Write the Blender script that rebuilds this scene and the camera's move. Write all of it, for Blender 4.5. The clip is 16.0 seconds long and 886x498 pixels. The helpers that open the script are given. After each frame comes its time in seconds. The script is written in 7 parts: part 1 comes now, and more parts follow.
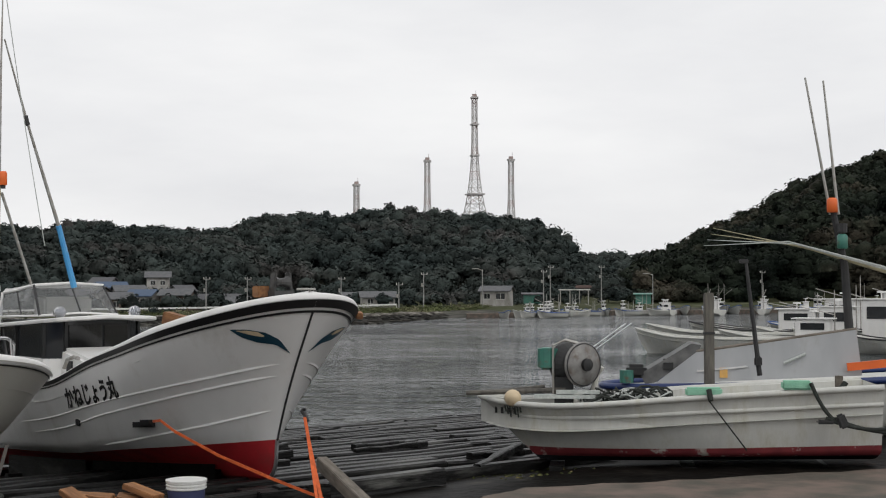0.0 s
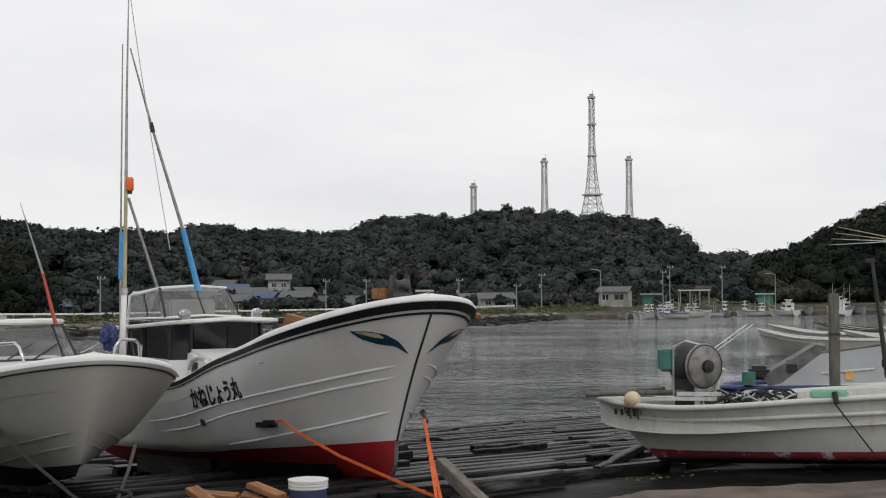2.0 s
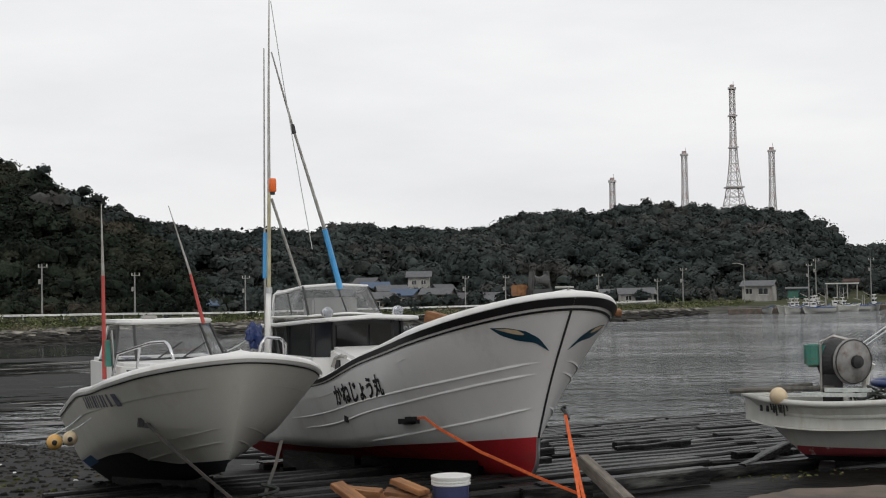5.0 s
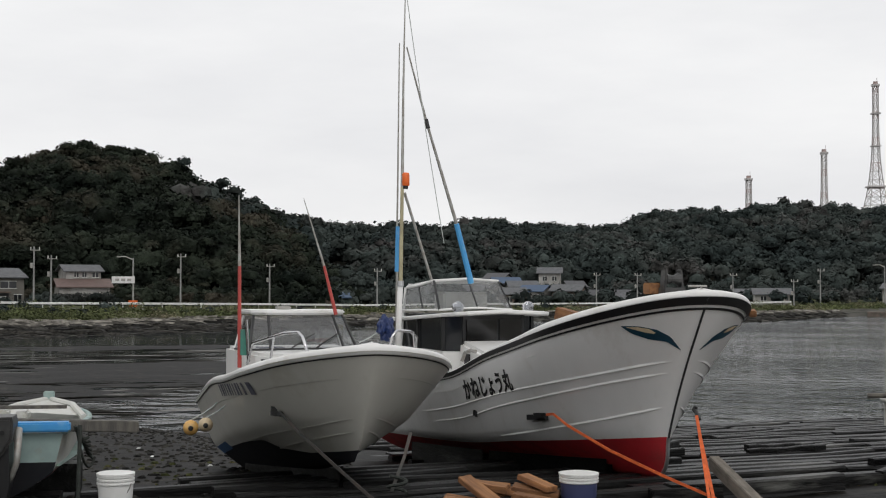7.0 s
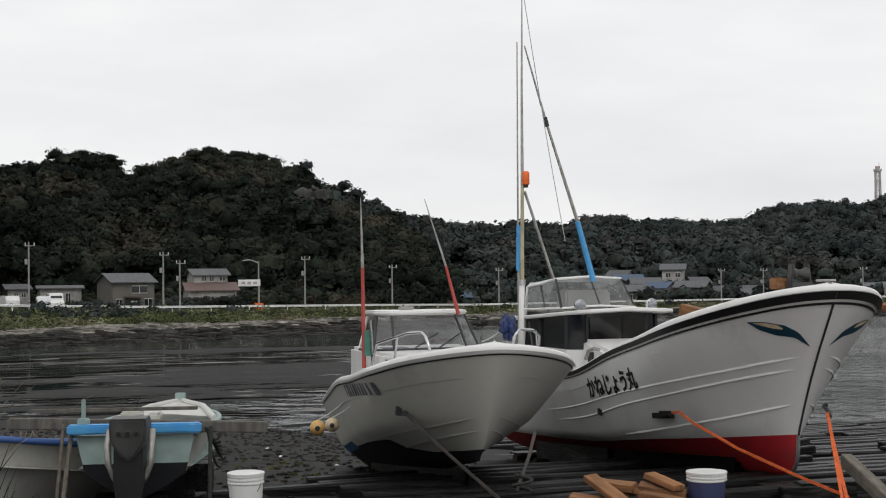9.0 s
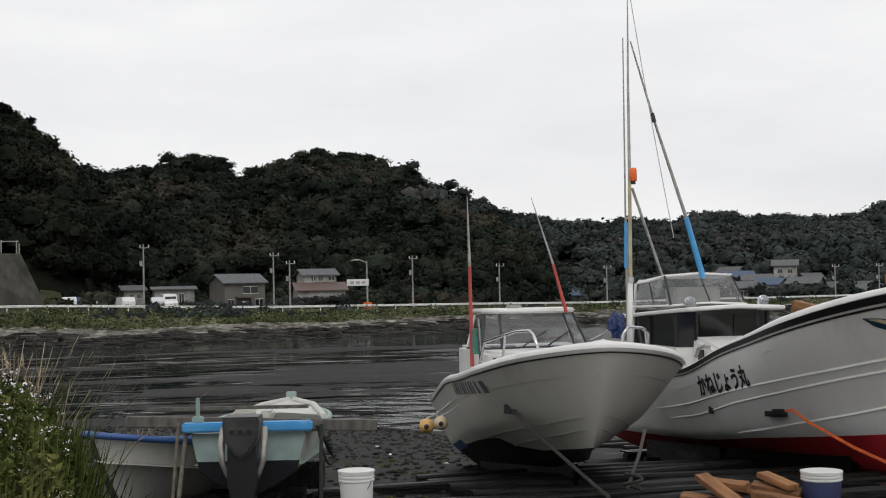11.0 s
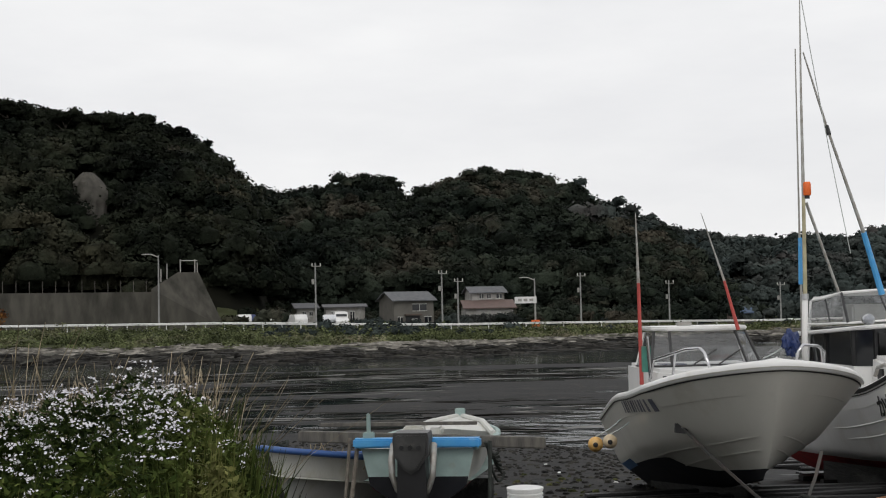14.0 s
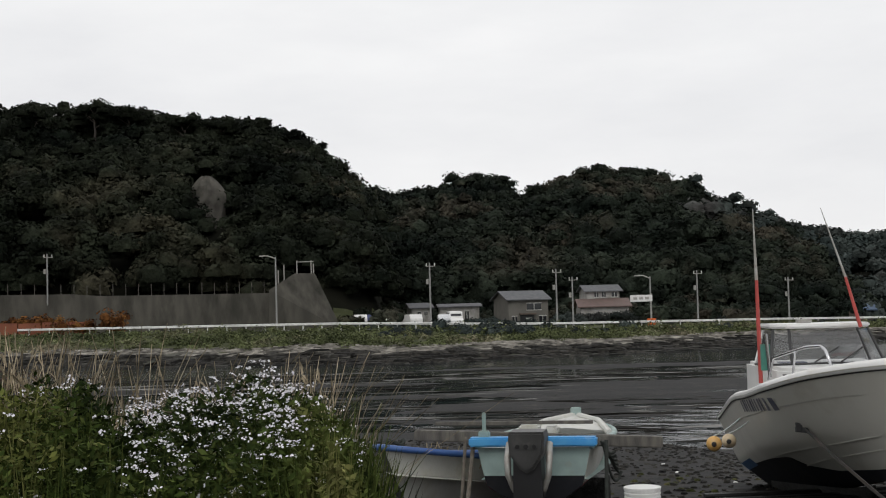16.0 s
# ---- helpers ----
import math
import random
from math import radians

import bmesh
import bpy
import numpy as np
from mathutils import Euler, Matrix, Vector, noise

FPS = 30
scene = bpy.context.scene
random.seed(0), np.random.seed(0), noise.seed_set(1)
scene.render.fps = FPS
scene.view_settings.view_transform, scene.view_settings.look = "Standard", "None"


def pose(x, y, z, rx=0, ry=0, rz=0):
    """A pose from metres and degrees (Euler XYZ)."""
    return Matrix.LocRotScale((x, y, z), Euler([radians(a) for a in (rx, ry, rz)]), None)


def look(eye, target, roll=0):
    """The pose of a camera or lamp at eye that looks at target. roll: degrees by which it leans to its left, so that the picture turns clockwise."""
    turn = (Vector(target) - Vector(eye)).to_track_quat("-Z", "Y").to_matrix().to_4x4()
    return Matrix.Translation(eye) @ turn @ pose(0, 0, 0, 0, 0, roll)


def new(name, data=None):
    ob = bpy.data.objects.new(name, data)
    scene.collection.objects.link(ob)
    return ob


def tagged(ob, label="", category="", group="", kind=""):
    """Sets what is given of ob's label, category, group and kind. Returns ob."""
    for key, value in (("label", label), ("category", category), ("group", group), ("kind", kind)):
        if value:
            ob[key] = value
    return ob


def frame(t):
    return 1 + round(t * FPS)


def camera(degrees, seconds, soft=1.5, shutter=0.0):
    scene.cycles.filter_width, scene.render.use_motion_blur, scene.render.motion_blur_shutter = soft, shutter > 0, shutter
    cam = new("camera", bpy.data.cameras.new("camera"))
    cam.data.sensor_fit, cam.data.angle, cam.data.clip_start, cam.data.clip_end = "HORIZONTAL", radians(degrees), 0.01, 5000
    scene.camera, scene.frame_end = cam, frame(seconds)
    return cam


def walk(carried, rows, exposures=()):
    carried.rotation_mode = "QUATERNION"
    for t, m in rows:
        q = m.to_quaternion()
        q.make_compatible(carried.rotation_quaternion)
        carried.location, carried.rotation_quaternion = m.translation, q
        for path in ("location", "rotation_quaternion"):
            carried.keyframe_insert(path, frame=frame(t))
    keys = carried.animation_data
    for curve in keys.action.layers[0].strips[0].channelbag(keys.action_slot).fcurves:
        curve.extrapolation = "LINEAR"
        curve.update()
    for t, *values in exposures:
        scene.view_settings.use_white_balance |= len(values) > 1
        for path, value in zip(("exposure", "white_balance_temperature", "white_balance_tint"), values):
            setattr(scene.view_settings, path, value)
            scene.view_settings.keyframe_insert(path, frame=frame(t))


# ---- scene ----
ROWS = [
    (0.0, -0.000, -0.000, 2.000, 0.00, 1.80, 0.20), (0.5, -0.001, -0.003, 2.001, 1.61, 1.94, 0.11),
    (1.0, -0.002, -0.006, 2.002, 2.80, 2.04, 0.20), (1.5, -0.003, -0.009, 2.003, 4.24, 1.96, 0.19),
    (2.0, -0.003, -0.010, 2.003, 5.03, 1.88, 0.42), (2.5, -0.003, -0.013, 2.004, 6.41, 1.98, 0.53),
    (3.0, -0.004, -0.016, 2.005, 7.92, 2.10, 0.63), (3.5, -0.004, -0.018, 2.005, 8.93, 2.05, 0.63),
    (4.0, -0.004, -0.019, 2.006, 9.35, 1.93, 0.92), (6.5, -0.005, -0.029, 2.007, 15.12, 1.68, 0.09),
    (7.0, -0.004, -0.032, 2.007, 16.56, 1.64, -0.13), (7.5, -0.004, -0.034, 2.007, 17.75, 1.48, 0.01),
    (8.0, -0.004, -0.036, 2.007, 18.95, 1.53, 0.29), (8.5, -0.003, -0.038, 2.007, 20.33, 1.59, 0.53),
    (9.0, -0.003, -0.040, 2.007, 21.76, 1.63, 0.73), (9.5, -0.002, -0.043, 2.007, 23.29, 1.60, 0.73),
    (10.0, -0.001, -0.044, 2.007, 24.29, 1.54, 0.95), (12.5, 0.004, -0.053, 2.004, 30.31, 2.29, 0.78),
    (13.0, 0.005, -0.054, 2.004, 31.70, 2.54, 0.67), (13.5, 0.006, -0.056, 2.003, 32.66, 2.58, 0.94),
    (14.0, 0.007, -0.057, 2.002, 33.52, 2.54, 1.20), (14.5, 0.009, -0.059, 2.001, 35.03, 2.80, 1.30),
    (15.0, 0.010, -0.060, 2.000, 36.25, 2.97, 1.38), (15.5, 0.012, -0.062, 1.999, 37.53, 2.82, 1.40),
    (16.0, 0.013, -0.063, 1.999, 38.41, 2.63, 1.58),
]
cam = camera(36.61, 16.0, soft=1.1)
walk(cam, [(t, pose(x, y, z, 90 + pitch, roll, yaw)) for t, x, y, z, yaw, pitch, roll in ROWS], exposures=[(0.0, -0.1), (16.0, -0.1)])

# ---- sky and light: an even overcast sky with faint clouds ----
world = bpy.data.worlds.new("overcast_sky")
scene.world = world
world.use_nodes = True
wn, wl = world.node_tree.nodes, world.node_tree.links
wn.clear()
w_out = wn.new("ShaderNodeOutputWorld")
w_bg = wn.new("ShaderNodeBackground")
w_sky = wn.new("ShaderNodeTexSky")
w_sky.sky_type = "NISHITA"
w_sky.sun_disc = False
w_sky.sun_elevation = radians(52)
w_sky.sun_rotation = radians(150)
w_sky.dust_density = 4.0
w_hsv = wn.new("ShaderNodeHueSaturation")
w_hsv.inputs["Saturation"].default_value = 0.15
w_gain = wn.new("ShaderNodeMixRGB")
w_gain.blend_type = "MULTIPLY"
w_gain.inputs["Fac"].default_value = 1.0
w_gain.inputs["Color2"].default_value = (0.1, 0.1, 0.1, 1)
w_co = wn.new("ShaderNodeTexCoord")
w_map = wn.new("ShaderNodeMapping")
w_map.inputs["Scale"].default_value = (1.2, 1.2, 4.5)
w_noise = wn.new("ShaderNodeTexNoise")
w_noise.inputs["Scale"].default_value = 2.6
w_noise.inputs["Detail"].default_value = 6.0
w_noise.inputs["Roughness"].default_value = 0.55
w_ramp = wn.new("ShaderNodeValToRGB")
w_ramp.color_ramp.elements[0].position, w_ramp.color_ramp.elements[0].color = 0.3, (0.95, 0.955, 0.98, 1)
w_ramp.color_ramp.elements[1].position, w_ramp.color_ramp.elements[1].color = 0.68, (1.12, 1.12, 1.125, 1)
w_mix = wn.new("ShaderNodeMixRGB")
w_mix.inputs["Fac"].default_value = 0.18
wl.new(w_co.outputs["Generated"], w_map.inputs["Vector"])
wl.new(w_map.outputs["Vector"], w_noise.inputs["Vector"])
wl.new(w_noise.outputs["Fac"], w_ramp.inputs["Fac"])
wl.new(w_sky.outputs["Color"], w_hsv.inputs["Color"])
wl.new(w_hsv.outputs["Color"], w_gain.inputs["Color1"])
wl.new(w_ramp.outputs["Color"], w_mix.inputs["Color1"])
wl.new(w_gain.outputs["Color"], w_mix.inputs["Color2"])
wl.new(w_mix.outputs["Color"], w_bg.inputs["Color"])
w_bg.inputs["Strength"].default_value = 1.0
wl.new(w_bg.outputs["Background"], w_out.inputs["Surface"])

sun = new("sun", bpy.data.lights.new("sun", "SUN"))
sun.data.energy = 0.6
sun.data.angle = radians(25)
sun.data.color = (1.0, 0.97, 0.93)
sun.matrix_basis = look((30, -40, 65), (0, 15, 0))


# ---- materials ----
def mat(name, base, rough=0.6, metal=0.0, vary=None, scale=3.0, bump=0.0, bscale=40.0, dirt=None, dscale=1.2, dirt_at=(0.5, 0.75), spec=0.5, island=0.0, objrand=0.0, stretch=None):
    """Procedural surface: base colour with a grain, larger stains, relief; island and objrand vary the brightness piece by piece."""
    m = bpy.data.materials.new(name)
    m.use_nodes = True
    n, l = m.node_tree.nodes, m.node_tree.links
    b = n["Principled BSDF"]
    b.inputs["Roughness"].default_value = rough
    b.inputs["Metallic"].default_value = metal
    b.inputs["Specular IOR Level"].default_value = spec
    co = n.new("ShaderNodeTexCoord")
    vec = co.outputs["Object"]
    if stretch:
        mp = n.new("ShaderNodeMapping")
        mp.inputs["Scale"].default_value = stretch
        l.new(vec, mp.inputs["Vector"])
        vec = mp.outputs["Vector"]
    t = n.new("ShaderNodeTexNoise")
    t.inputs["Scale"].default_value = scale
    t.inputs["Detail"].default_value = 5.0
    l.new(vec, t.inputs["Vector"])
    r = n.new("ShaderNodeValToRGB")
    vary = vary or tuple(c * 0.8 for c in base)
    r.color_ramp.elements[0].position, r.color_ramp.elements[0].color = 0.35, (*vary, 1)
    r.color_ramp.elements[1].position, r.color_ramp.elements[1].color = 0.65, (*base, 1)
    l.new(t.outputs["Fac"], r.inputs["Fac"])
    col = r.outputs["Color"]
    if dirt:
        t2 = n.new("ShaderNodeTexNoise")
        t2.inputs["Scale"].default_value = dscale
        t2.inputs["Detail"].default_value = 7.0
        t2.inputs["Roughness"].default_value = 0.65
        l.new(vec, t2.inputs["Vector"])
        r2 = n.new("ShaderNodeValToRGB")
        r2.color_ramp.elements[0].position, r2.color_ramp.elements[0].color = dirt_at[0], (0, 0, 0, 1)
        r2.color_ramp.elements[1].position, r2.color_ramp.elements[1].color = dirt_at[1], (1, 1, 1, 1)
        l.new(t2.outputs["Fac"], r2.inputs["Fac"])
        mx = n.new("ShaderNodeMixRGB")
        mx.inputs["Color2"].default_value = (*dirt, 1)
        l.new(r2.outputs["Color"], mx.inputs["Fac"])
        l.new(col, mx.inputs["Color1"])
        col = mx.outputs["Color"]
    for amount, kind in ((island, "isl"), (objrand, "obj")):
        if amount:
            g = n.new("ShaderNodeNewGeometry" if kind == "isl" else "ShaderNodeObjectInfo")
            mr = n.new("ShaderNodeMapRange")
            mr.inputs["To Min"].default_value = 1 - amount
            mr.inputs["To Max"].default_value = 1 + amount
            l.new(g.outputs["Random Per Island" if kind == "isl" else "Random"], mr.inputs["Value"])
            hs = n.new("ShaderNodeHueSaturation")
            l.new(mr.outputs["Result"], hs.inputs["Value"])
            l.new(col, hs.inputs["Color"])
            col = hs.outputs["Color"]
    l.new(col, b.inputs["Base Color"])
    if bump:
        t3 = n.new("ShaderNodeTexNoise")
        t3.inputs["Scale"].default_value = bscale
        t3.inputs["Detail"].default_value = 6.0
        l.new(vec, t3.inputs["Vector"])
        bp = n.new("ShaderNodeBump")
        bp.inputs["Strength"].default_value = bump
        bp.inputs["Distance"].default_value = 0.02
        l.new(t3.outputs["Fac"], bp.inputs["Height"])
        l.new(bp.outputs["Normal"], b.inputs["Normal"])
    return m


M = {
    "gel": mat("gelcoat_white", (0.735, 0.73, 0.715), 0.32, vary=(0.655, 0.65, 0.635), scale=1.5, dirt=(0.45, 0.42, 0.36), dscale=2.2, dirt_at=(0.55, 0.95), stretch=(1, 1, 0.35)),
    "gel_grey": mat("gelcoat_cream", (0.555, 0.545, 0.495), 0.3, vary=(0.495, 0.485, 0.435), scale=1.2, dirt=(0.34, 0.31, 0.24), dscale=2.0, dirt_at=(0.55, 0.95), stretch=(1, 1, 0.35)),
    "gel_worn": mat("worn_white_paint", (0.57, 0.57, 0.54), 0.5, vary=(0.47, 0.47, 0.44), scale=3, dirt=(0.33, 0.31, 0.22), dscale=3.0, dirt_at=(0.5, 0.8), stretch=(1.4, 1.4, 0.3), bump=0.15, bscale=30),
    "red": mat("antifouling_red", (0.42, 0.016, 0.022), 0.6, vary=(0.33, 0.012, 0.018), scale=4, dirt=(0.2, 0.02, 0.02), dscale=3),
    "red_worn": mat("antifouling_red_worn", (0.22, 0.03, 0.035), 0.7, vary=(0.15, 0.02, 0.025), scale=4, dirt=(0.45, 0.4, 0.36), dscale=5, dirt_at=(0.58, 0.66)),
    "black": mat("black_paint", (0.012, 0.012, 0.013), 0.45),
    "rubber": mat("black_rubber", (0.015, 0.015, 0.016), 0.6, vary=(0.03, 0.03, 0.03), bump=0.2),
    "bottom_dark": mat("bottom_black", (0.009, 0.010, 0.013), 0.75, vary=(0.016, 0.016, 0.018), scale=5, spec=0.2),
    "bottom_blue": mat("bottom_blue", (0.03, 0.10, 0.22), 0.6, vary=(0.02, 0.07, 0.16), scale=4),
    "navy": mat("navy_paint", (0.012, 0.03, 0.12), 0.45),
    "teal": mat("dark_teal_paint", (0.01, 0.05, 0.08), 0.4),
    "blue": mat("blue_paint", (0.05, 0.28, 0.62), 0.4, vary=(0.08, 0.33, 0.62), scale=6, dirt=(0.4, 0.5, 0.55), dscale=5, dirt_at=(0.58, 0.85)),
    "deep_blue": mat("deep_blue_paint", (0.03, 0.08, 0.25), 0.5, vary=(0.04, 0.1, 0.26), scale=6),
    "pale_green": mat("pale_green_paint", (0.31, 0.41, 0.39), 0.55, vary=(0.24, 0.32, 0.30), scale=5, dirt=(0.25, 0.26, 0.2), dscale=4, dirt_at=(0.55, 0.85)),
    "green_pad": mat("green_pad", (0.25, 0.5, 0.36), 0.8, vary=(0.2, 0.42, 0.3), scale=9, bump=0.3),
    "machine_green": mat("machine_green", (0.05, 0.2, 0.15), 0.45, vary=(0.04, 0.15, 0.12), scale=8, dirt=(0.12, 0.08, 0.05), dscale=7, dirt_at=(0.55, 0.7)),
    "orange": mat("orange_plastic", (0.75, 0.14, 0.02), 0.5, vary=(0.62, 0.11, 0.02)),
    "strap": mat("orange_strap", (0.72, 0.13, 0.025), 0.7, vary=(0.5, 0.09, 0.02), scale=20, bump=0.3, bscale=200),
    "strap_grey": mat("faded_strap", (0.05, 0.053, 0.05), 0.8, spec=0.2, vary=(0.085, 0.07, 0.062), scale=4),
    "rope_dark": mat("dark_rope", (0.03, 0.035, 0.03), 0.9, vary=(0.015, 0.018, 0.015), scale=30),
    "rope_pale": mat("pale_rope", (0.5, 0.52, 0.5), 0.9, vary=(0.35, 0.38, 0.36), scale=30),
    "yellow": mat("yellow_float", (0.72, 0.42, 0.12), 0.5, vary=(0.6, 0.34, 0.1), scale=9, dirt=(0.4, 0.3, 0.18), dscale=8),
    "float_pale": mat("pale_float", (0.62, 0.5, 0.33), 0.6, vary=(0.5, 0.4, 0.26), scale=9),
    "alu": mat("aluminium", (0.55, 0.56, 0.57), 0.35, metal=0.9, vary=(0.45, 0.46, 0.47), scale=8),
    "steel": mat("stainless_steel", (0.65, 0.65, 0.66), 0.18, metal=1.0),
    "galv": mat("galvanised_pipe", (0.4, 0.4, 0.38), 0.5, metal=0.6, vary=(0.3, 0.28, 0.25), scale=12),
    "pole_yel": mat("weathered_bamboo", (0.42, 0.38, 0.24), 0.6, vary=(0.3, 0.27, 0.17), scale=6),
    "pole_red": mat("red_rod_wrap", (0.42, 0.06, 0.05), 0.55, vary=(0.34, 0.05, 0.04), scale=12),
    "wood_new": mat("fresh_timber", (0.29, 0.135, 0.052), 0.75, vary=(0.15, 0.066, 0.027), scale=7, bump=0.25, bscale=30, stretch=(0.4, 3, 3), objrand=0.2),
    "wood_grey": mat("weathered_timber", (0.19, 0.165, 0.135), 0.85, vary=(0.10, 0.087, 0.07), scale=6, bump=0.4, bscale=40, stretch=(0.5, 3, 3), objrand=0.2),
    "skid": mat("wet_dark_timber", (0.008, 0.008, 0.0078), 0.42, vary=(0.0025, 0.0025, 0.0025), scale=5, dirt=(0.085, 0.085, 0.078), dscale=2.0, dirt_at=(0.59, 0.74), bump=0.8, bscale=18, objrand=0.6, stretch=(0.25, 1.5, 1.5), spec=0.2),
    "post": mat("old_post_wood", (0.14, 0.13, 0.11), 0.85, vary=(0.07, 0.065, 0.06), scale=5, bump=0.4, stretch=(3, 3, 0.5)),
    "name_ink": mat("faded_navy_ink", (0.07, 0.075, 0.11), 0.6, vary=(0.16, 0.16, 0.18), scale=9),
    "concrete": mat("concrete", (0.17, 0.13, 0.11), 0.9, spec=0.15, vary=(0.09, 0.084, 0.07), scale=2, dirt=(0.06, 0.056, 0.048), dscale=0.9, bump=0.25, bscale=25),
    "pole_grey": mat("pale_concrete_pole", (0.30, 0.30, 0.29), 0.85, vary=(0.2, 0.2, 0.19), scale=2),
    "board_grey": mat("weathered_white_board", (0.43, 0.44, 0.45), 0.6, vary=(0.35, 0.36, 0.37), scale=2, dirt=(0.28, 0.26, 0.22), dscale=1.6, dirt_at=(0.56, 0.85), stretch=(1, 1, 0.4)),
    "wall_conc": mat("stained_retaining_wall", (0.085, 0.080, 0.068), 0.95, spec=0.1, vary=(0.05, 0.048, 0.041), scale=0.8, dirt=(0.022, 0.022, 0.018), dscale=0.35, stretch=(1, 1, 0.25)),
    "plate_grey": mat("grey_metal_plate", (0.045, 0.045, 0.044), 0.45, vary=(0.026, 0.026, 0.025), scale=6, dirt=(0.08, 0.077, 0.07), dscale=5, dirt_at=(0.52, 0.7)),
    "tarp": mat("grey_tarpaulin", (0.16, 0.16, 0.155), 0.7, vary=(0.08, 0.08, 0.08), scale=5, bump=0.4, bscale=12),
    "cliff": mat("pale_cliff_rock", (0.2, 0.188, 0.165), 0.95, spec=0.1, vary=(0.10, 0.094, 0.083), scale=0.5, dirt=(0.05, 0.052, 0.04), dscale=0.3, bump=0.6, bscale=2),
    "pail": mat("white_plastic", (0.75, 0.75, 0.73), 0.4, vary=(0.68, 0.68, 0.66)),
    "vinyl": mat("navy_vinyl", (0.05, 0.06, 0.14), 0.45),
    "lead": mat("tower_steel", (0.5, 0.48, 0.47), 0.6, vary=(0.42, 0.4, 0.39), scale=0.3),
    "tower_red": mat("tower_red_steel", (0.38, 0.29, 0.27), 0.6, vary=(0.33, 0.25, 0.23), scale=0.3),
    "rail_white": mat("white_guardrail", (0.75, 0.75, 0.73), 0.5),
    "asphalt": mat("asphalt", (0.055, 0.055, 0.056), 0.9, vary=(0.04, 0.04, 0.041), scale=1),
    "house_grey": mat("grey_render", (0.14, 0.132, 0.116), 0.9, vary=(0.105, 0.1, 0.088), scale=0.7),
    "house_white": mat("white_render", (0.40, 0.39, 0.37), 0.85, vary=(0.28, 0.27, 0.25), scale=0.9, dirt=(0.16, 0.15, 0.13), dscale=0.6, dirt_at=(0.5, 0.72), stretch=(1, 1, 0.5)),
    "house_brown": mat("brown_boards", (0.12, 0.09, 0.07), 0.85, vary=(0.08, 0.06, 0.05), scale=1),
    "roof_dark": mat("dark_roof_tile", (0.07, 0.07, 0.075), 0.6, vary=(0.05, 0.05, 0.055), scale=2),
    "roof_grey": mat("grey_roof_tile", (0.11, 0.113, 0.118), 0.7, vary=(0.075, 0.078, 0.082), scale=2),
    "roof_blue": mat("blue_roof_sheet", (0.05, 0.085, 0.15), 0.6, vary=(0.04, 0.07, 0.12), scale=2),
    "roof_red": mat("faded_red_roof", (0.13, 0.085, 0.075), 0.7, vary=(0.1, 0.07, 0.06), scale=2),
    "dark_glass": mat("dark_window_glass", (0.02, 0.022, 0.025), 0.08, spec=0.6),
    "red_soil": mat("rusty_plate", (0.24, 0.08, 0.04), 0.9, vary=(0.17, 0.06, 0.035), scale=1),
    "cloth_faded": mat("faded_cloth", (0.3, 0.17, 0.16), 0.9, vary=(0.12, 0.1, 0.1), scale=9),
    "drum_plate": mat("worn_drum_plate", (0.24, 0.235, 0.225), 0.6, vary=(0.14, 0.135, 0.13), scale=8, dirt=(0.1, 0.07, 0.05), dscale=9),
    "foam": mat("foam_litter", (0.72, 0.72, 0.7), 0.8, objrand=0.3),
    "bark": mat("bark", (0.10, 0.085, 0.07), 0.95, vary=(0.06, 0.05, 0.045), scale=2),
}


def glass(name, tint, haze=0.2, gloss=0.05):
    """A thin clear pane: tinted see-through, a little haze, and a sheen that grows towards grazing."""
    m = bpy.data.materials.new(name)
    m.use_nodes = True
    n, l = m.node_tree.nodes, m.node_tree.links
    n.clear()
    out = n.new("ShaderNodeOutputMaterial")
    clear = n.new("ShaderNodeBsdfTransparent")
    clear.inputs["Color"].default_value = (*tint, 1)
    dull = n.new("ShaderNodeBsdfDiffuse")
    dull.inputs["Color"].default_value = (0.5, 0.5, 0.5, 1)
    shine = n.new("ShaderNodeBsdfGlossy")
    shine.inputs["Roughness"].default_value = gloss
    fres = n.new("ShaderNodeLayerWeight")
    fres.inputs["Blend"].default_value = 0.22
    half = n.new("ShaderNodeMath")
    half.operation = "MULTIPLY_ADD"
    half.inputs[1].default_value = 0.45
    half.inputs[2].default_value = 0.03
    l.new(fres.outputs["Facing"], half.inputs[0])
    a, b = n.new("ShaderNodeMixShader"), n.new("ShaderNodeMixShader")
    a.inputs["Fac"].default_value = haze
    l.new(clear.outputs[0], a.inputs[1])
    l.new(dull.outputs[0], a.inputs[2])
    l.new(half.outputs[0], b.inputs["Fac"])
    l.new(a.outputs[0], b.inputs[1])
    l.new(shine.outputs[0], b.inputs[2])
    l.new(b.outputs[0], out.inputs["Surface"])
    return m


M["screen"] = glass("smoked_acrylic", (0.72, 0.73, 0.73), 0.12)
M["screen_dark"] = glass("dark_acrylic", (0.14, 0.14, 0.15), 0.03)
M["lamp_glass"] = glass("lamp_glass", (0.85, 0.87, 0.9), 0.2)


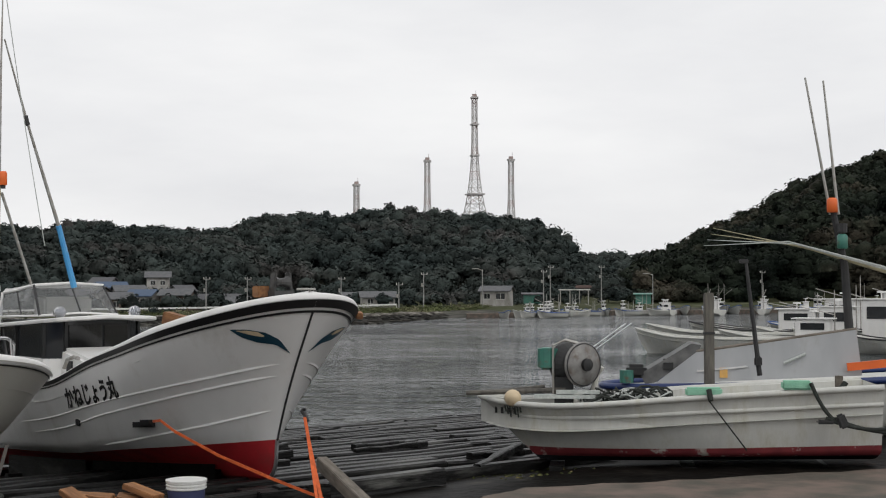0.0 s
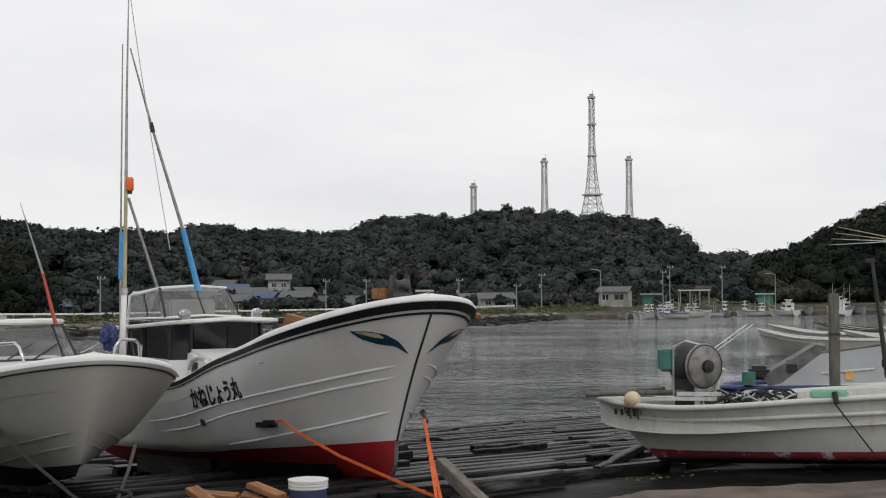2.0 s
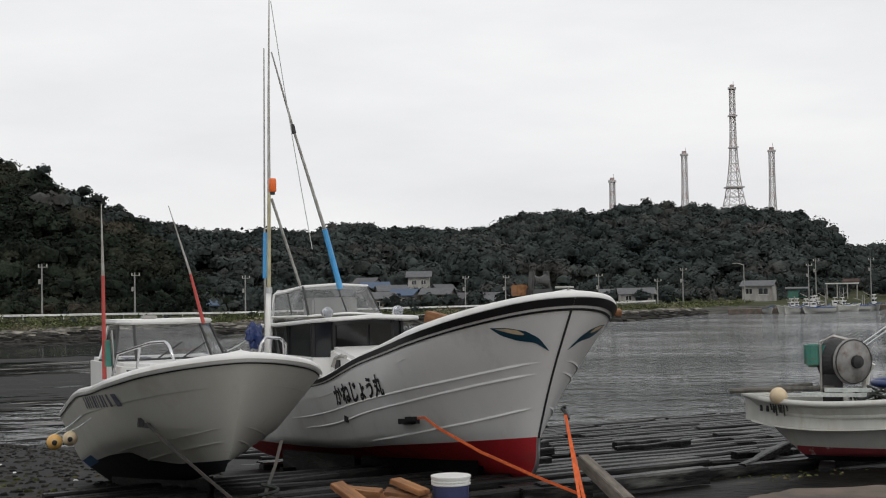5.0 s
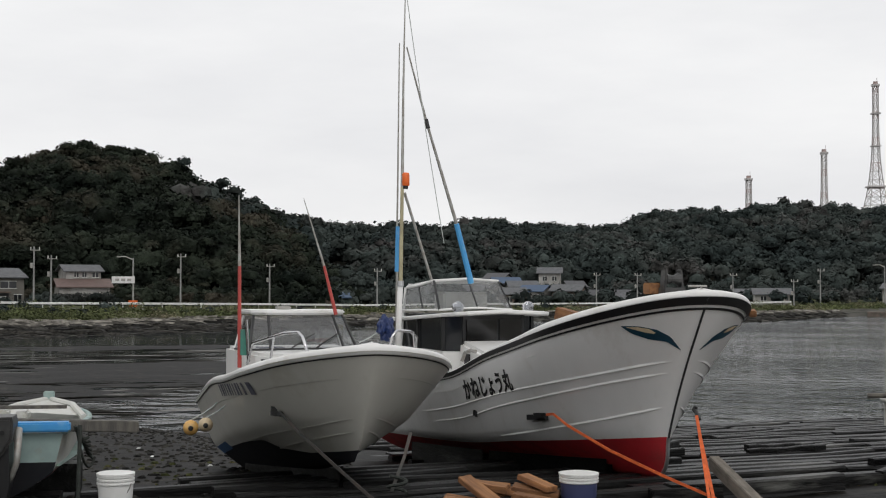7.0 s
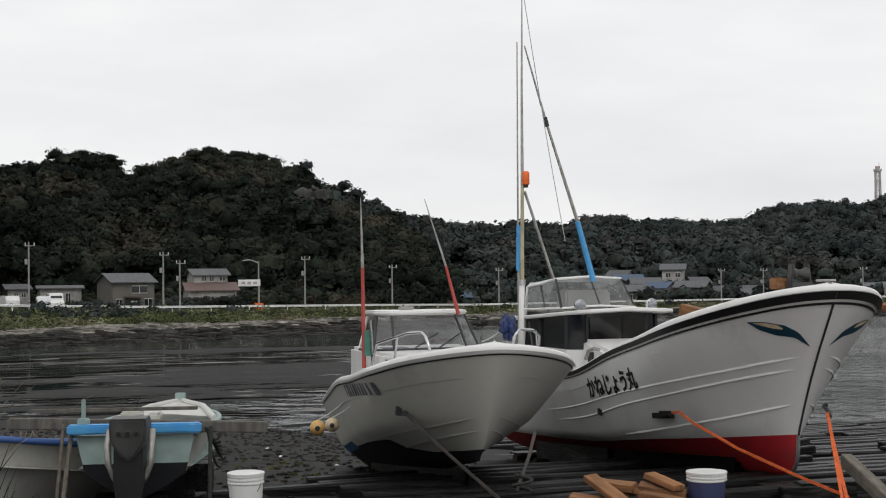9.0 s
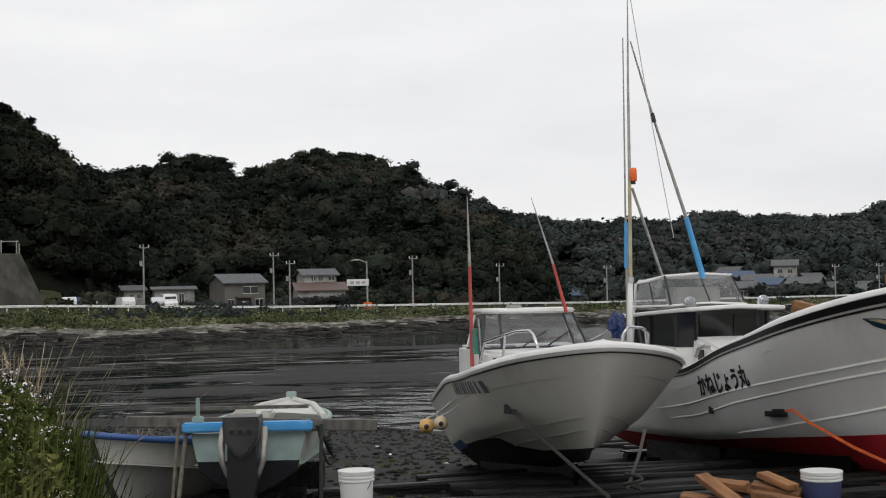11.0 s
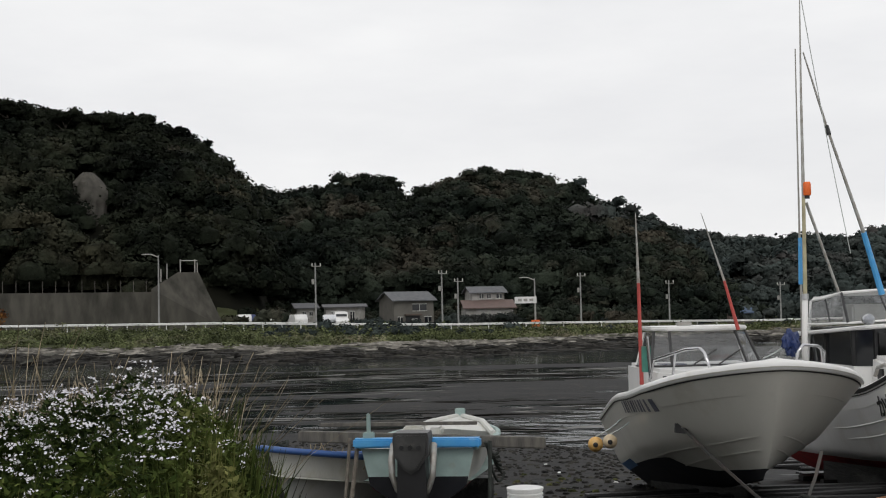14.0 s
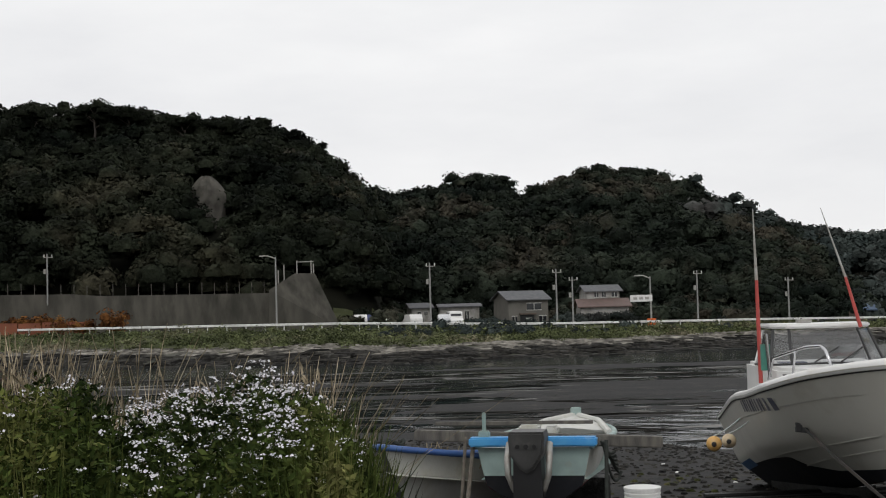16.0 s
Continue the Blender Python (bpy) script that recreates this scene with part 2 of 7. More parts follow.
def foliage(name, dark, mid, brown, amount, scale, relief=0.0):
    """Leaves: greens that differ tree by tree and leaf by leaf, with some bare brown crowns."""
    m = bpy.data.materials.new(name)
    m.use_nodes = True
    n, l = m.node_tree.nodes, m.node_tree.links
    b = n["Principled BSDF"]
    b.inputs["Roughness"].default_value = 0.75
    b.inputs["Specular IOR Level"].default_value = 0.04
    co = n.new("ShaderNodeTexCoord")
    t = n.new("ShaderNodeTexNoise")
    t.inputs["Scale"].default_value = scale
    t.inputs["Detail"].default_value = 3.0
    l.new(co.outputs["Object"], t.inputs["Vector"])
    r = n.new("ShaderNodeValToRGB")
    e = r.color_ramp.elements
    e[0].position, e[0].color = 0.36, (*dark, 1)
    e[1].position, e[1].color = 0.55, (*mid, 1)
    k = e.new(0.55 + (1 - amount) * 0.3)
    k.color = (*brown, 1)
    l.new(t.outputs["Fac"], r.inputs["Fac"])
    g = n.new("ShaderNodeNewGeometry")
    mr = n.new("ShaderNodeMapRange")
    mr.inputs["To Min"].default_value = 0.85
    mr.inputs["To Max"].default_value = 1.15
    l.new(g.outputs["Random Per Island"], mr.inputs["Value"])
    hs = n.new("ShaderNodeHueSaturation")
    l.new(mr.outputs["Result"], hs.inputs["Value"])
    l.new(r.outputs["Color"], hs.inputs["Color"])
    cell = n.new("ShaderNodeTexNoise")
    cell.inputs["Scale"].default_value = scale * 4.5
    cell.inputs["Detail"].default_value = 2.0
    l.new(co.outputs["Object"], cell.inputs["Vector"])
    tint = n.new("ShaderNodeMapRange")
    tint.inputs["From Min"].default_value = 0.36
    tint.inputs["From Max"].default_value = 0.66
    tint.inputs["To Min"].default_value = 0.5
    tint.inputs["To Max"].default_value = 1.4
    l.new(cell.outputs["Fac"], tint.inputs["Value"])
    hs2 = n.new("ShaderNodeHueSaturation")
    l.new(tint.outputs["Result"], hs2.inputs["Value"])
    l.new(hs.outputs["Color"], hs2.inputs["Color"])
    l.new(hs2.outputs["Color"], b.inputs["Base Color"])
    if relief:
        t3 = n.new("ShaderNodeTexNoise")
        t3.inputs["Scale"].default_value = 2.2
        t3.inputs["Detail"].default_value = 4.0
        t3.inputs["Roughness"].default_value = 0.65
        l.new(co.outputs["Object"], t3.inputs["Vector"])
        bp = n.new("ShaderNodeBump")
        bp.inputs["Strength"].default_value = 0.8
        bp.inputs["Distance"].default_value = relief
        l.new(t3.outputs["Fac"], bp.inputs["Height"])
        l.new(bp.outputs["Normal"], b.inputs["Normal"])
    return m


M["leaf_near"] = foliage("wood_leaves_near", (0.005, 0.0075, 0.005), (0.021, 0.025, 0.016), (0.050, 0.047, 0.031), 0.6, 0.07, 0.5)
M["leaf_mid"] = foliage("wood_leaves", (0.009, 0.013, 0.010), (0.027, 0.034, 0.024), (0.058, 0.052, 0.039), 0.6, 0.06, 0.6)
# distance haze is mixed into these paler, greyer leaf greens
M["leaf_haze"] = foliage("wood_leaves_haze", (0.033, 0.043, 0.041), (0.048, 0.058, 0.053), (0.066, 0.063, 0.060), 0.5, 0.045, 0.4)
M["weed"] = foliage("weed_leaves", (0.008, 0.014, 0.004), (0.034, 0.052, 0.012), (0.10, 0.11, 0.03), 0.6, 1.6)
M["bank"] = foliage("bank_grass", (0.05, 0.06, 0.027), (0.105, 0.12, 0.055), (0.21, 0.19, 0.13), 0.6, 0.12)
M["rust_leaf"] = foliage("rust_brown_leaves", (0.05, 0.02, 0.008), (0.13, 0.055, 0.018), (0.2, 0.1, 0.03), 0.6, 0.5)
M["weed_grass"] = foliage("fresh_grass", (0.022, 0.034, 0.009), (0.064, 0.084, 0.021), (0.14, 0.14, 0.05), 0.6, 1.6)
M["straw"] = foliage("dry_stems", (0.16, 0.13, 0.085), (0.29, 0.24, 0.165), (0.42, 0.36, 0.26), 0.6, 2.0)
M["petal"] = mat("white_petals", (0.66, 0.65, 0.68), 0.7, vary=(0.55, 0.53, 0.58), island=0.1)
M["weed_stuff"] = foliage("seaweed", (0.03, 0.035, 0.015), (0.07, 0.075, 0.03), (0.12, 0.1, 0.05), 0.6, 5.0)


# ---- building helpers ----
def part(name, bm, material, parent=None, label="", smooth=False):
    me = bpy.data.meshes.new(name)
    bm.normal_update()
    bm.to_mesh(me)
    bm.free()
    if smooth:
        me.polygons.foreach_set("use_smooth", [True] * len(me.polygons))
    me.materials.append(M[material] if isinstance(material, str) else material)
    ob = new(name, me)
    if parent:
        ob.parent = parent
    if label:
        tagged(ob, label)
    return ob


def thing(name, m, label, category, group="", kind=""):
    ob = new(name)
    ob.matrix_basis = m
    return tagged(ob, label, category, group, kind)


def box(bm, x, y, z, sx, sy, sz, rot=None, bevel=0.0):
    made = bmesh.ops.create_cube(bm, size=1.0)["verts"]
    for v in made:
        v.co = Vector((v.co.x * sx, v.co.y * sy, v.co.z * sz))
    if bevel:
        edges = list({e for v in made for e in v.link_edges})
        res = bmesh.ops.bevel(bm, geom=edges, offset=bevel, segments=2, affect="EDGES")
        made = list({v for f in res["faces"] for v in f.verts} | {v for v in made if v.is_valid})
    mtx = Matrix.Translation((x, y, z)) @ (rot.to_matrix().to_4x4() if rot else Matrix())
    for v in made:
        v.co = mtx @ v.co
    return bm


def boxes(*rows, bevel=0.0):
    bm = bmesh.new()
    for row in rows:
        box(bm, *row, bevel=bevel)
    return bm


def tube(bm, points, r0, r1=None, seg=8, caps=True):
    """A round bar along points, its radius going from r0 to r1."""
    pts = [Vector(p) for p in points]
    r1 = r0 if r1 is None else r1
    rings = []
    side = None
    for i, p in enumerate(pts):
        d = (pts[min(i + 1, len(pts) - 1)] - pts[max(i - 1, 0)]).normalized()
        if side is None:
            side = d.orthogonal().normalized()
        side = (side - d * side.dot(d)).normalized()
        up = d.cross(side)
        r = r0 + (r1 - r0) * i / max(1, len(pts) - 1)
        rings.append([bm.verts.new(p + r * (side * math.cos(a) + up * math.sin(a))) for a in (2 * math.pi * k / seg for k in range(seg))])
    for a, b in zip(rings, rings[1:]):
        for k in range(seg):
            bm.faces.new((a[k], a[(k + 1) % seg], b[(k + 1) % seg], b[k]))
    if caps:
        bm.faces.new(rings[0][::-1])
        bm.faces.new(rings[-1])
    return bm


def tubes(*rows, seg=8):
    bm = bmesh.new()
    for pts, r0, *rest in rows:
        tube(bm, pts, r0, rest[0] if rest else None, seg)
    return bm


def sag(a, b, drop, n=10):
    a, b = Vector(a), Vector(b)
    return [a.lerp(b, i / n) - Vector((0, 0, drop * 4 * (i / n) * (1 - i / n))) for i in range(n + 1)]


def sheet(bm, grid, closed=False):
    rows = [[bm.verts.new(p) for p in row] for row in grid]
    for a, b in zip(rows, rows[1:]):
        for k in range(len(a) - 1):
            quad = (a[k], a[k + 1], b[k + 1], b[k])
            if len({tuple(v.co) for v in quad}) >= 3:
                try:
                    bm.faces.new(quad)
                except ValueError:
                    pass
    return bm


def prism(bm, outline, depth, axis="y", start=0.0):
    """A flat outline (2D) given thickness along one axis."""
    def at(p, d):
        return {"x": (d, p[0], p[1]), "y": (p[0], d, p[1]), "z": (p[0], p[1], d)}[axis]
    a = [bm.verts.new(at(p, start)) for p in outline]
    b = [bm.verts.new(at(p, start + depth)) for p in outline]
    n = len(outline)
    bm.faces.new(a)
    bm.faces.new(b[::-1])
    for k in range(n):
        bm.faces.new((a[k], b[k], b[(k + 1) % n], a[(k + 1) % n]))
    bmesh.ops.recalc_face_normals(bm, faces=bm.faces)
    return bm


def lathe(bm, profile, m=None, seg=24):
    """A turned body about z: profile of (radius, height)."""
    rings = []
    m = m or Matrix()
    for r, z in profile:
        rings.append([bm.verts.new(m @ Vector((r * math.cos(a), r * math.sin(a), z))) for a in (2 * math.pi * k / seg for k in range(seg))])
    for a, b in zip(rings, rings[1:]):
        for k in range(seg):
            bm.faces.new((a[k], a[(k + 1) % seg], b[(k + 1) % seg], b[k]))
    bm.faces.new(rings[0][::-1])
    bm.faces.new(rings[-1])
    return bm


def lerp_table(table, v):
    """Smooth interpolation in a short table of (key, value)."""
    if v <= table[0][0]:
        return table[0][1]
    for (a, p), (b, q) in zip(table, table[1:]):
        if v <= b:
            k = (v - a) / (b - a)
            k = k * k * (3 - 2 * k) * 0.5 + k * 0.5
            return p + (q - p) * k
    return table[-1][1]


def fair_table(table, v):
    """A fair curve (Catmull-Rom) through a short table of (key, value)."""
    if v <= table[0][0]:
        return table[0][1]
    for k in range(len(table) - 1):
        (a, p), (b, q) = table[k], table[k + 1]
        if v <= b:
            a0, p0 = table[k - 1] if k else (2 * a - b, 2 * p - q)
            b1, q1 = table[k + 2] if k + 2 < len(table) else (2 * b - a, 2 * q - p)
            ta, tb = (q - p0) / (b - a0) * (b - a), (q1 - p) / (b1 - a) * (b - a)
            t = (v - a) / (b - a)
            return p * (2 * t ** 3 - 3 * t * t + 1) + ta * (t ** 3 - 2 * t * t + t) + q * (3 * t * t - 2 * t ** 3) + tb * (t ** 3 - t * t)
    return table[-1][1]


# ---- ground: the slip slopes to the water along SLIP ----
SLIP = Vector((-0.62, 0.785))
ALONG = Vector((0.785, 0.62))
WATER = -1.6
SHORE = [(-90, 60), (-50, 120), (-30, 210), (-18, 226), (-8, 203), (-1, 180), (3.5, 147), (9, 150), (14, 142), (20, 124), (27, 108), (33, 99), (40, 93), (49, 101), (57, 113), (90, 120), (120, 110)]
PLATEAU = [(-20, 0.0), (0, -0.5), (12, -0.8), (20, -0.75), (26, -0.45), (33, -0.25), (43, 0.35), (57, 0.5)]  # height of the road bench by bearing
HILLS = [  # ridge distance, foot distance, crown height, [(bearing, slope to the ridge line)]
    (215, 160, 7.0, [(40.3, 0.0), (41.6, 0.085), (42.8, 0.118), (44.2, 0.135), (46.1, 0.149), (48.9, 0.152), (51.7, 0.160), (54.2, 0.157), (57, 0.160), (70, 0.15), (90, 0.12)]),
    (285, 200, 7.0, [(21.5, 0.0), (23.2, 0.060), (24.4, 0.066), (26.5, 0.081), (28.3, 0.0985), (30, 0.107), (31.7, 0.109), (33.4, 0.103), (34.9, 0.091), (36.4, 0.103), (37.5, 0.104), (38.3, 0.0965), (41.6, 0.096), (45, 0.08), (50, 0.03)]),
    (390, 255, 7.0, [(8.0, 0.03), (9.2, 0.0485), (10.6, 0.0477), (12.9, 0.050), (15.2, 0.054), (16.4, 0.048), (18, 0.0495), (20.2, 0.0503), (22.7, 0.0525), (24.2, 0.05), (28, 0.03)]),
    (450, 300, 7.0, [(-6.3, 0.0), (-5.2, 0.039), (-4.0, 0.0535), (-1.4, 0.0595), (0.8, 0.0605), (2.0, 0.0645), (4.4, 0.0585), (6.4, 0.060), (7.8, 0.058), (9.2, 0.047), (12, 0.03)]),
    (620, 420, 7.0, [(-14, 0.032), (-9.1, 0.0309), (-6.4, 0.0321), (-5, 0.03), (0, 0.02)]),
    (360, 255, 7.0, [(-60, 0.07), (-35, 0.09), (-24, 0.1), (-18.4, 0.0966), (-16.4, 0.0884), (-14.6, 0.0729), (-12.8, 0.055), (-10.9, 0.0439), (-9.1, 0.027), (-7.5, 0.0)]),
]


def hill_height(k, az, r):
    far, foot, crown, line = HILLS[k]
    if az < line[0][0] or az > line[-1][0]:
        return 0.0
    top = 2.0 + lerp_table(line, az) * far - crown
    if top < 0.5 or r < foot:
        return 0.0
    if r <= far:
        return max(0.0, top * ((r - foot) / (far - foot)) ** 0.75)
    return max(0.0, top * (1 - 0.6 * min(1, (r - far) / 250)))


def ground_height(x, y):
    r = math.hypot(x, y)
    az = math.degrees(math.atan2(-x, y))
    s = x * SLIP.x + y * SLIP.y
    a = x * ALONG.x + y * ALONG.y
    shore = lerp_table(SHORE, az)
    if abs(az) > 120:
        return 0.35
    if r < shore - 8:
        edge = 29.3 + 11.0 * max(0.0, min(1.0, (9.0 - a) / 7.0))
        if s < 5.0:
            z = 0.35
        elif s < 7.5:
            z = 0.35 * (7.5 - s) / 2.5
        elif s < 10.5:
            z = 0.0
        else:
            z = -(s - 10.5) * 1.6 / (edge - 10.5)
        low = -2.4
        flats = max(0.0, min(1.0, (az - 16.0) / 8.0))
        if flats > 0:
            bars = noise.noise(Vector((a * 0.045, s * 0.13, 3.1))) + 0.5 * noise.noise(Vector((a * 0.11, s * 0.4, 7.7))) + 0.45 * noise.noise(Vector((a * 0.2, s * 0.95, 2.2)))
            low = -2.4 + flats * (0.785 + 0.12 * bars - 0.0012 * max(0, s - 40))
        return max(z, low) + (0.03 * noise.noise(Vector((x * 0.9, y * 0.9, 0))) if s > 9.5 else 0.0)
    q = r - shore
    rough = noise.noise(Vector((x * 0.12, y * 0.12, 1.7)))
    if q < 0:
        z = -2.4 + (q + 8) / 8 * 0.75
    elif q < 9:
        z = -1.65 + q / 9 * 0.85 + 0.3 * rough
    elif q < 26:
        z = -0.8 + (q - 9) / 17 * (lerp_table(PLATEAU, az) + 0.8) + 0.25 * rough
    else:
        z = lerp_table(PLATEAU, az) + 0.25 * rough * max(0.0, 1 - (q - 26) / 4)
    return z + max(hill_height(k, az, r) for k in range(len(HILLS)))


def ground_kind(x, y, z):
    r = math.hypot(x, y)
    az = math.degrees(math.atan2(-x, y))
    s = x * SLIP.x + y * SLIP.y
    if abs(az) > 120:
        return 3
    q = r - lerp_table(SHORE, az)
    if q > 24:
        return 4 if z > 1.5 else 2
    if q > 9:
        return 2
    if q > -8:
        return 1
    return 3 if s < 6.0 else 0


def build_ground():
    mats = [
        mat("wet_mud", (0.010, 0.009, 0.008), 0.5, vary=(0.003, 0.0028, 0.0025), scale=2.6, dirt=(0.05, 0.044, 0.035), dscale=1.1, dirt_at=(0.58, 0.7), bump=1.0, bscale=6, spec=0.03),
        mat("shore_rock", (0.10, 0.096, 0.083), 0.9, spec=0.1, vary=(0.025, 0.024, 0.021), scale=0.45, dirt=(0.05, 0.055, 0.035), dscale=0.25, bump=0.8, bscale=2, stretch=(1, 1, 6)),
        mat("rough_grass", (0.06, 0.066, 0.034), 0.95, spec=0.05, vary=(0.04, 0.047, 0.023), scale=0.35, dirt=(0.15, 0.14, 0.1), dscale=0.12, bump=0.6, bscale=4),
        mat("dusty_concrete", (0.30, 0.285, 0.25), 0.9, vary=(0.2, 0.19, 0.165), scale=1.2, dirt=(0.1, 0.1, 0.075), dscale=0.8, bump=0.4, bscale=22),
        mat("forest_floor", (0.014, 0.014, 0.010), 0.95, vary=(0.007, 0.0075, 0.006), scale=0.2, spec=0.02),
    ]
    azs = sorted(set([-180 + 10 * k for k in range(37)] + [-24 + 0.55 * k for k in range(165)]))
    rs = [0.0]
    r = 0.6
    while r < 3000:
        rs.append(r)
        r += max(0.35, min(0.014 * r if r < 85 else 0.022 * r, 3.2)) if r < 330 else r * 0.06
    verts, faces, slots = [], [], []
    for r in rs:
        for a in azs:
            x, y = -r * math.sin(radians(a)), r * math.cos(radians(a))
            verts.append((x, y, ground_height(x, y)))
    n = len(azs)
    for i in range(len(rs) - 1):
        for j in range(n - 1):
            f = (i * n + j, (i + 1) * n + j, (i + 1) * n + j + 1, i * n + j + 1)
            faces.append(f)
            c = [sum(verts[k][m] for k in f) / 4 for m in range(3)]
            slots.append(ground_kind(*c))
    me = bpy.data.meshes.new("ground")
    me.from_pydata(verts, [], faces)
    for m in mats:
        me.materials.append(m)
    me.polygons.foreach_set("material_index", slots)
    me.polygons.foreach_set("use_smooth", [True] * len(faces))
    return tagged(new("ground", me), "muddy slip, rocky shore, grass bank and wooded hills", "ground", kind="structure")


def build_water():
    m = bpy.data.materials.new("harbour_water")
    m.use_nodes = True
    n, l = m.node_tree.nodes, m.node_tree.links
    b = n["Principled BSDF"]
    b.inputs["Base Color"].default_value = (0.010, 0.016, 0.018, 1)
    b.inputs["Roughness"].default_value = 0.06
    b.inputs["IOR"].default_value = 1.33
    b.inputs["Specular IOR Level"].default_value = 0.2
    co = n.new("ShaderNodeTexCoord")
    mp = n.new("ShaderNodeMapping")
    mp.inputs["Rotation"].default_value = (0, 0, radians(15))
    mp.inputs["Scale"].default_value = (0.8, 1.3, 1)
    l.new(co.outputs["Object"], mp.inputs["Vector"])
    big = n.new("ShaderNodeTexNoise")
    big.inputs["Scale"].default_value = 0.85
    big.inputs["Detail"].default_value = 4.0
    l.new(mp.outputs["Vector"], big.inputs["Vector"])
    # calm and ruffled stretches
    zone = n.new("ShaderNodeTexNoise")
    zone.inputs["Scale"].default_value = 0.045
    zone.inputs["Detail"].default_value = 4.0
    l.new(mp.outputs["Vector"], zone.inputs["Vector"])
    sep = n.new("ShaderNodeSeparateXYZ")
    l.new(co.outputs["Object"], sep.inputs["Vector"])
    lee = n.new("ShaderNodeMapRange")
    lee.inputs["From Min"].default_value = -24.0
    lee.inputs["From Max"].default_value = -6.0
    lee.inputs["To Min"].default_value = 0.12
    lee.inputs["To Max"].default_value = 1.0
    l.new(sep.outputs["X"], lee.inputs["Value"])
    zr = n.new("ShaderNodeMapRange")
    zr.inputs["From Min"].default_value = 0.35
    zr.inputs["From Max"].default_value = 0.65
    zr.inputs["To Min"].default_value = 0.12
    zr.inputs["To Max"].default_value = 1.0
    l.new(zone.outputs["Fac"], zr.inputs["Value"])
    mul = n.new("ShaderNodeMath")
    mul.operation = "MULTIPLY"
    l.new(zr.outputs["Result"], mul.inputs[0])
    l.new(lee.outputs["Result"], mul.inputs[1])
    bp = n.new("ShaderNodeBump")
    bp.inputs["Distance"].default_value = 0.9
    l.new(mul.outputs["Value"], bp.inputs["Strength"])
    l.new(big.outputs["Fac"], bp.inputs["Height"])
    l.new(bp.outputs["Normal"], b.inputs["Normal"])
    bm = bmesh.new()
    grid = []
    for r in (12, 20, 35, 60, 100, 160, 260):
        grid.append([(-r * math.sin(radians(a)), r * math.cos(radians(a)), WATER) for a in range(-60, 111, 5)])
    sheet(bm, grid)
    return tagged(part("water", bm, m), "grey rippled harbour water at low tide", "water", kind="structure")


def ball_template(level):
    bm = bmesh.new()
    bmesh.ops.create_icosphere(bm, subdivisions=level, radius=1.0)
    v = np.array([q.co[:] for q in bm.verts])
    f = np.array([[q.index for q in t.verts] for t in bm.faces])
    bm.free()
    return v, f


def crown_cloud(rng, trees, leaf, count, flat=0.75, core=0.72):
    """Crowns of a few rough leafy lobes with leaf tufts all over them. Returns tuft quads, lobe vertices and lobe triangles."""
    tv, tf = ball_template(1)
    tf = tf[(tv[tf][:, :, 2].mean(1) > -0.5)]
    out, lumps, tris = [], [np.zeros((0, 3))], [np.zeros((0, 3), int)]
    base = 0
    for x, y, z, r in trees:
        lobes = int(rng.integers(3, 6))
        c = rng.normal(0, 0.42, (lobes, 3)) * r
        c[:, 2] = np.minimum(np.abs(c[:, 2]), 0.6 * r) * 0.9 + 0.1 * r
        c[0] *= (0.4, 0.4, 1.0)
        lr = rng.uniform(0.40, 0.78, lobes) * r
        if core:
            for k in range(lobes):
                rough = 1 + rng.normal(0, 0.13, (len(tv), 1))
                lumps.append(tv * rough * lr[k] * core * (1, 1, flat) + c[k] + (x, y, z))
                tris.append(tf + base)
                base += len(tv)
        pick = rng.choice(lobes, count, p=lr ** 2 / (lr ** 2).sum())
        d = rng.normal(0, 1, (count, 3))
        d /= np.linalg.norm(d, axis=1)[:, None]
        d[:, 2] = np.where(d[:, 2] < -0.35, -d[:, 2], d[:, 2])
        p = c[pick] + d * (lr[pick] * rng.uniform(0.70, 1.04, count))[:, None] * (1, 1, flat)
        nrm = d + (0, 0, 0.25) + rng.normal(0, 0.42, (count, 3))
        nrm /= np.linalg.norm(nrm, axis=1)[:, None]
        t = np.cross(nrm, rng.normal(0, 1, (count, 3)))
        t /= np.linalg.norm(t, axis=1)[:, None] + 1e-9
        b = np.cross(nrm, t)
        size = leaf * rng.uniform(0.5, 1.35, (count, 1))
        t, b = t * size, b * size * rng.uniform(0.55, 1.0, (count, 1))
        quad = np.stack([p - t, p - b * 0.9, p + t, p + b], 1) + (x, y, z)
        out.append(quad.reshape(-1, 3))
    return np.concatenate(out), np.concatenate(lumps), np.concatenate(tris)


def mesh_of_quads(name, v, material):
    """One mesh of loose quads, or of quads and smooth lobes together."""
    lumps, tris = np.zeros((0, 3)), np.zeros((0, 3), int)
    if isinstance(v, tuple):
        v, lumps, tris = v
    n, m = len(v) // 4, len(tris)
    me = bpy.data.meshes.new(name)
    me.vertices.add(len(v) + len(lumps))
    me.vertices.foreach_set("co", np.concatenate([v, lumps]).astype(np.float32).ravel())
    me.loops.add(4 * n + 3 * m)
    me.loops.foreach_set("vertex_index", np.concatenate([np.arange(4 * n), (tris + len(v)).ravel()]).astype(np.int32))
    me.polygons.add(n + m)
    me.polygons.foreach_set("loop_start", np.concatenate([np.arange(0, 4 * n, 4), 4 * n + np.arange(0, 3 * m, 3)]).astype(np.int32))
    me.polygons.foreach_set("use_smooth", [False] * n + [True] * m)
    me.update()
    me.materials.append(M[material])
    return new(name, me)


